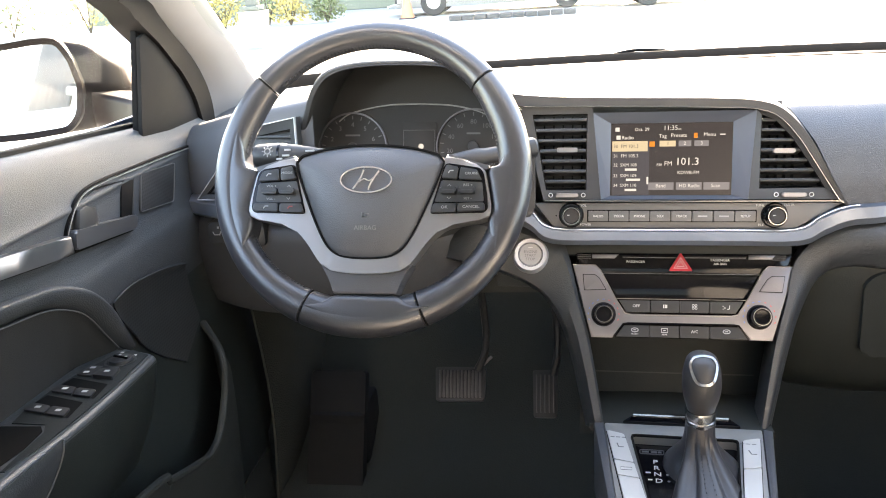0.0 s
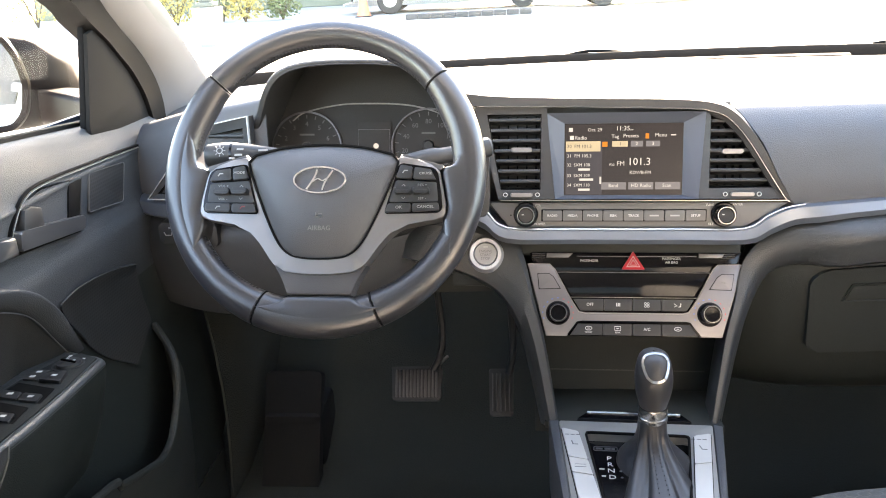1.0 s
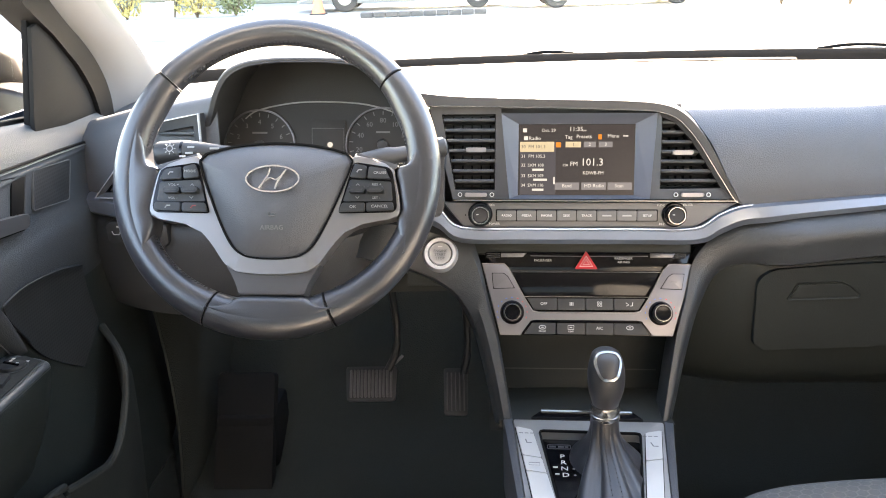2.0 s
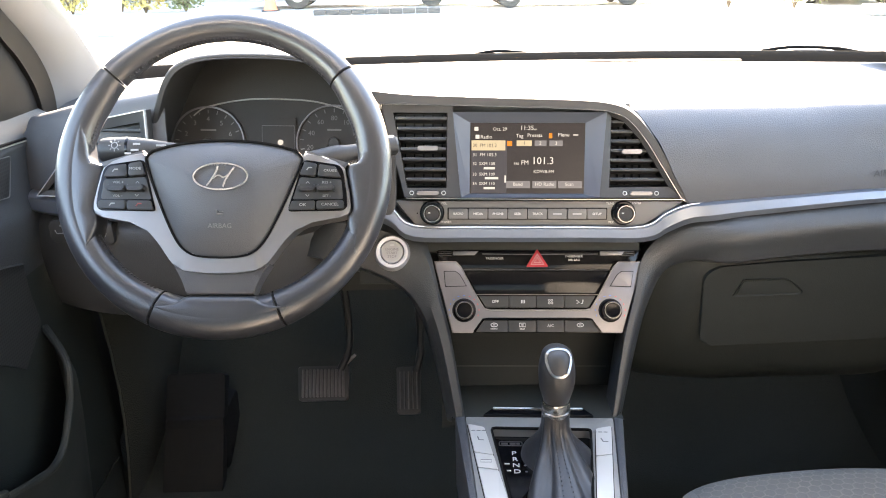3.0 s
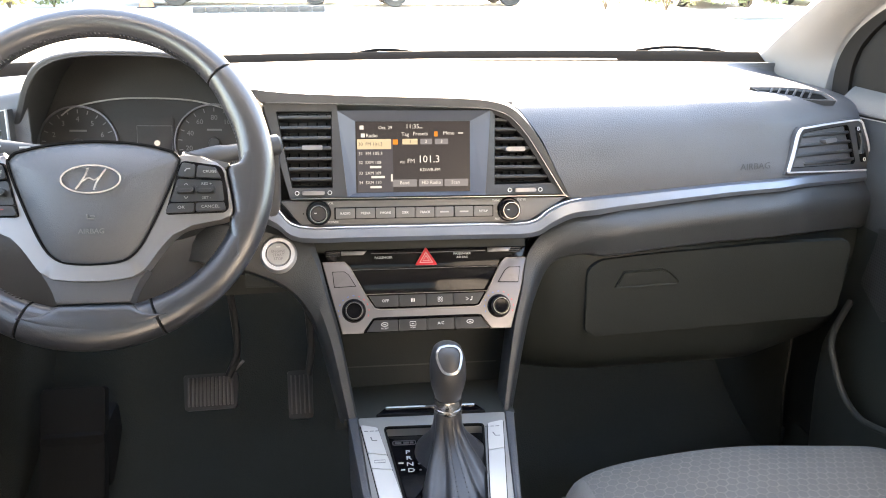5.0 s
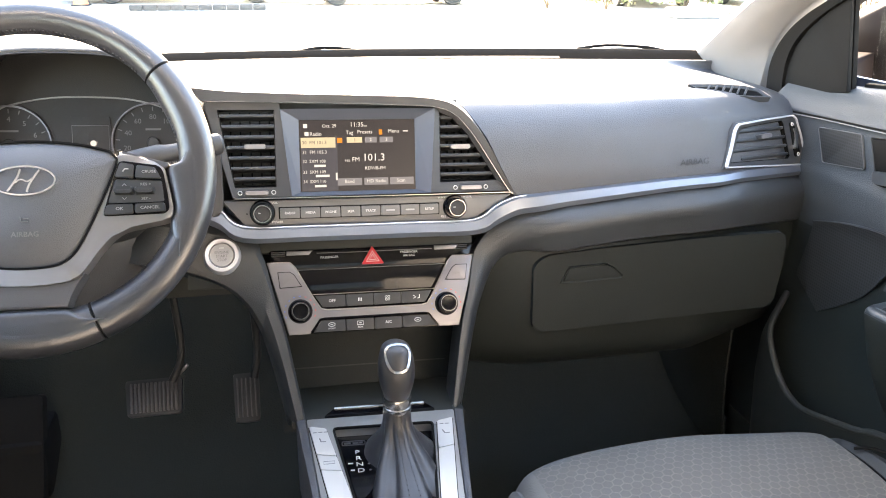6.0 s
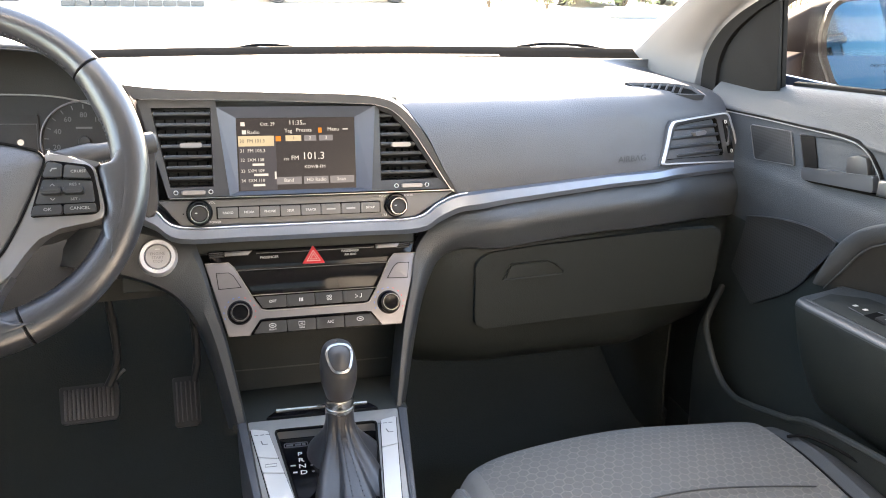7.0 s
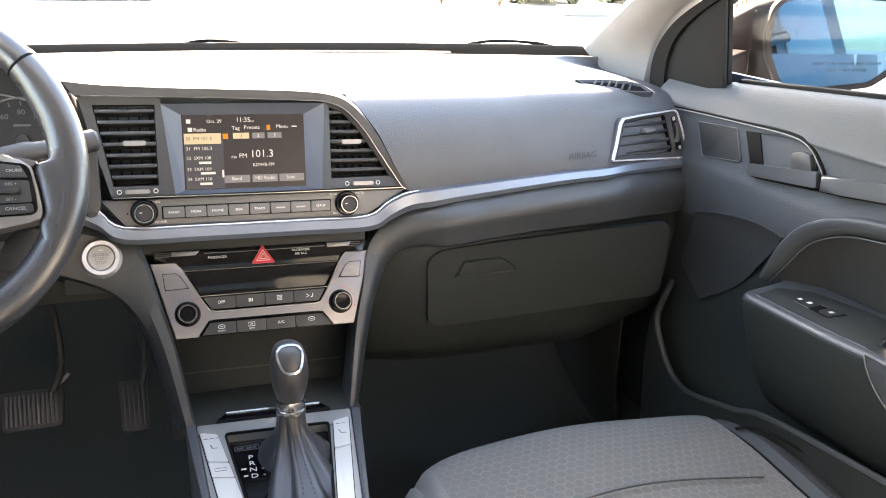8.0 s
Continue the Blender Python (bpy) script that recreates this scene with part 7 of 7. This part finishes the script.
def parked(name, label, category, x, y, turn, length, width, height, paint, wheel_r=0.31):
    """A parked vehicle seen far off: body with sills and arches, cabin, lamps, grille, wheels."""
    c = thing(name, label, category, group="parked vehicles", at=(x, y, 0))
    c.rotation_euler = (0, 0, radians(turn))
    h0, hb = 0.22, height * 0.62
    prof = [(-length / 2, h0 + 0.12), (-length / 2 + 0.05, hb * 0.85), (-length * 0.30, hb), (length * 0.30, hb), (length / 2 - 0.05, hb * 0.85), (length / 2, h0 + 0.12), (length / 2 - 0.1, h0), (-length / 2 + 0.1, h0)]
    rows = [[(px * (1 - 0.05 * abs(k) ** 3), width / 2 * k, pz) for px, pz in smooth_line(prof + prof[:1], 32)] for k in np.linspace(-1, 1, 9)]
    bm = grid(rows)
    bmesh.ops.holes_fill(bm, edges=[e for e in bm.edges if e.is_boundary])
    bmesh.ops.recalc_face_normals(bm, faces=bm.faces)
    part("body", bm, paint, c)
    cab = [[(px * length, width * 0.5 * k * w, pz) for k in (-1, -0.6, 0, 0.6, 1)] for px, pz, w in ((-0.40, hb - 0.03, 0.9), (-0.28, height - 0.04, 0.74), (0.0, height, 0.74), (0.12, height - 0.05, 0.74), (0.28, hb - 0.03, 0.9))]
    part("cabin", shell(cab, 0.03), DARKGLASS, c)
    part("roof", shell([[(px * length, width * 0.5 * k * 0.70, height + 0.012 - 0.02 * abs(k) - (0.02 if abs(px + 0.08) > 0.15 else 0)) for k in (-1, -0.5, 0, 0.5, 1)] for px in (-0.27, -0.1, 0.02, 0.11)], 0.02), paint, c)
    for s in (-1, 1):
        part("lower_grille", box(s * (length / 2 - 0.03), 0, h0 + 0.13, 0.10, width * 0.66, 0.16, 0.02), TYRE, c)
        for q in (-1, 1):
            part("lamp", box(s * (length / 2 - 0.14), q * width * 0.36, hb * 0.78, 0.22, 0.30, 0.12, 0.03), ALLOY, c)
            w = part("wheel", placed(lathe([(0, -0.10), (wheel_r * 0.62, -0.10), (wheel_r * 0.66, -0.11), (wheel_r * 0.95, -0.11), (wheel_r, -0.08), (wheel_r, 0.08), (wheel_r * 0.95, 0.11), (wheel_r * 0.66, 0.11), (0, 0.10)], 28), Matrix.Translation((s * length * 0.31, q * (width / 2 - 0.10), wheel_r)) @ Matrix.Rotation(radians(90), 4, "X")), TYRE, c)
            part("hub", placed(lathe([(0, 0.115), (wheel_r * 0.2, 0.12), (wheel_r * 0.58, 0.105), (wheel_r * 0.62, 0.09)], 20), Matrix.Translation((s * length * 0.31, q * (width / 2 - 0.10), wheel_r)) @ Matrix.Rotation(radians(-90 * q), 4, "X")), ALLOY, w)
    return c


parked("parked_van", "pale grey van parked across the lot", "van", -1.85, 21.3, 2, 5.4, 1.95, 2.1, WHITECAR, 0.34)
parked("parked_car", "white car parked side on", "car", 3.1, 20.1, 3, 4.6, 1.80, 1.45, WHITECAR)
parked("parked_car", "white car parked nose in", "car", 9.6, 20.0, 84, 4.7, 1.82, 1.6, WHITECAR)
parked("parked_car", "pale grey car parked beside the others", "car", 12.6, 20.5, 86, 4.7, 1.82, 1.6, VANPAINT)
# low dark strip in ten segments, a stand-in for a line of unknown kind
stop = thing("dark_lot_strip", "low dark segmented strip on the pale lot", "wheel stop", at=(-1.35, 17.65, 0))
for k in range(10):
    part("strip_segment", box(-1.26 + 0.28 * k, 0.01 * k, 0.06, 0.27, 0.16, 0.12, 0.02), mat("dark_strip_grey", (0.05, 0.05, 0.05), 0.8) if k == 0 else bpy.data.materials["dark_strip_grey"], stop)

bin_ = thing("litter_bin", "grey square litter bin with a flat lid", "litter bin", at=(-5.56, 13.15, 0))
part("bin_body", shell([[(x * k, y * k, z) for x, y in ((-0.21, -0.21), (0.21, -0.21), (0.21, 0.21), (-0.21, 0.21), (-0.21, -0.21))] for k, z in ((0.74, 0.0), (0.82, 0.22), (0.91, 0.44), (1.0, 0.64))], 0.02), mat("grey_bin", (0.22, 0.24, 0.235), 0.7, spec=0.2), bin_, smooth=False)
part("bin_lid", box(0, 0, 0.69, 0.30, 0.30, 0.08, 0.015), mat("dark_bin_lid", (0.10, 0.11, 0.10), 0.6, spec=0.2), bin_)
part("bin_hood", box(0, 0, 0.80, 0.20, 0.20, 0.18, 0.03), mat("dark_bin_hood", (0.08, 0.09, 0.085), 0.6, spec=0.2), bin_)

cone = thing("traffic_cone", "faded orange traffic cone on the lot", "traffic cone", at=(-4.06, 19.64, 0))
part("cone_body", lathe([(0.17, 0.03), (0.03, 0.70), (0.0, 0.70)], 20), mat("orange_plastic", (0.75, 0.20, 0.10), 0.6), cone)
part("cone_base", box(0, 0, 0.015, 0.38, 0.38, 0.03, 0.01), TYRE, cone)


def shrub(x, y, r, h, leaf, label):
    """A low bush: a few stems and many small leaves."""
    g = thing("shrub", label, "shrub", group="planted shrubs", at=(x, y, 0))
    rnd = random.Random(int(x * 100 + y * 7))
    stems = [tube([(0, 0, 0), (math.cos(a) * r * 0.3, math.sin(a) * r * 0.3, h * 0.5), (math.cos(a) * r * 0.6, math.sin(a) * r * 0.6, h * 0.85)], [0.02, 0.014, 0.006], 5) for a in np.linspace(0, 5.4, 6)]
    part("stems", merged(*stems), mat("brown_stem", (0.10, 0.07, 0.045), 0.9), g)
    verts, faces = [], []
    for k in range(420):
        a, t = rnd.uniform(0, 6.283), rnd.random() ** 0.5
        zz = rnd.uniform(0.12, 1.0)
        rad = r * t * (0.55 + 0.6 * math.sin(math.pi * min(1, zz * 0.8 + 0.1))) * rnd.uniform(0.7, 1.15)
        c = Vector((math.cos(a) * rad, math.sin(a) * rad, zz * h))
        d1 = Vector((rnd.uniform(-1, 1), rnd.uniform(-1, 1), rnd.uniform(-1, 1))).normalized()
        d2 = d1.cross(Vector((rnd.uniform(-1, 1), rnd.uniform(-1, 1), rnd.uniform(-1, 1)))).normalized()
        s1, s2 = rnd.uniform(0.04, 0.08), rnd.uniform(0.02, 0.04)
        n = len(verts)
        verts += [tuple(c - d1 * s1), tuple(c + d2 * s2), tuple(c + d1 * s1), tuple(c - d2 * s2)]
        faces.append((n, n + 1, n + 2, n + 3))
    me = bpy.data.meshes.new("foliage")
    me.from_pydata(verts, [], faces)
    me.materials.append(leaf)
    ob = new("foliage", me)
    ob.parent = g
    return g


YELLOW = mat("yellow_autumn_leaf", (0.40, 0.31, 0.10), 0.7, vary=0.4, vary_scale=8)
OLIVE = mat("olive_leaf", (0.11, 0.13, 0.05), 0.7, vary=0.4, vary_scale=8)
for k, (x, y, r, h, lf) in enumerate(((-10.6, 20.5, 0.7, 1.1, YELLOW), (-9.0, 20.0, 0.55, 0.8, YELLOW), (-8.0, 20.6, 0.6, 1.2, OLIVE), (-7.2, 20.0, 0.5, 0.7, YELLOW), (-6.3, 20.3, 0.45, 0.6, OLIVE), (-14.0, 22, 0.9, 1.5, YELLOW), (-16.5, 22, 0.9, 1.3, OLIVE), (17.0, 15.0, 1.0, 1.6, YELLOW), (20.0, 14.0, 1.1, 1.5, YELLOW), (-19.5, 20.0, 1.0, 1.3, YELLOW), (10.3, 11.9, 0.9, 1.5, YELLOW), (11.8, 11.3, 0.9, 1.4, OLIVE), (13.2, 11.0, 0.9, 1.7, YELLOW), (14.6, 10.2, 1.0, 1.6, OLIVE), (6.4, 17.6, 0.8, 1.3, OLIVE), (7.6, 17.0, 0.8, 1.2, OLIVE), (9.2, 16.4, 0.9, 1.4, OLIVE), (7.4, 9.6, 1.1, 1.7, YELLOW), (9.6, 7.4, 1.1, 1.9, YELLOW), (10.6, 6.4, 1.2, 2.0, OLIVE))):
    shrub(x, y, r, h, lf, "low yellow autumn shrub in the sun" if lf == YELLOW else "low olive green shrub in the sun")
build = thing("shop_building", "dim low building behind the parked cars", "building", at=(-9.5, 30, 0))
part("wall", box(0, 0, 2.2, 15, 6, 4.4, 0.05), mat("olive_render", (0.16, 0.17, 0.13), 0.8), build)
for k in range(5):
    w = part("window", box(-5.6 + 2.8 * k, -3.02, 1.6, 1.9, 0.12, 2.2, 0.02), ALLOY, build)
    part("pane", box(-5.6 + 2.8 * k, -3.09, 1.6, 1.7, 0.04, 2.0), DARKGLASS, w)
part("roof", box(0, 0, 4.5, 15.6, 6.6, 0.25, 0.03), mat("grey_roof", (0.2, 0.2, 0.2), 0.8), build)
base = thing("lamp_post", "grey lamp post on a concrete base", "lamp post", at=(8.4, 14.5, 0))
part("post_base", box(0, 0, 0.10, 1.0, 0.5, 0.20, 0.03), mat("grey_concrete", (0.22, 0.21, 0.20), 0.9, grain=0.4, grain_scale=40), base)
part("post", tube([(0, 0, 0.2), (0, 0, 3.0), (0, 0, 7.0)], [0.09, 0.08, 0.06], 14), mat("grey_post", (0.25, 0.25, 0.25), 0.5), base)
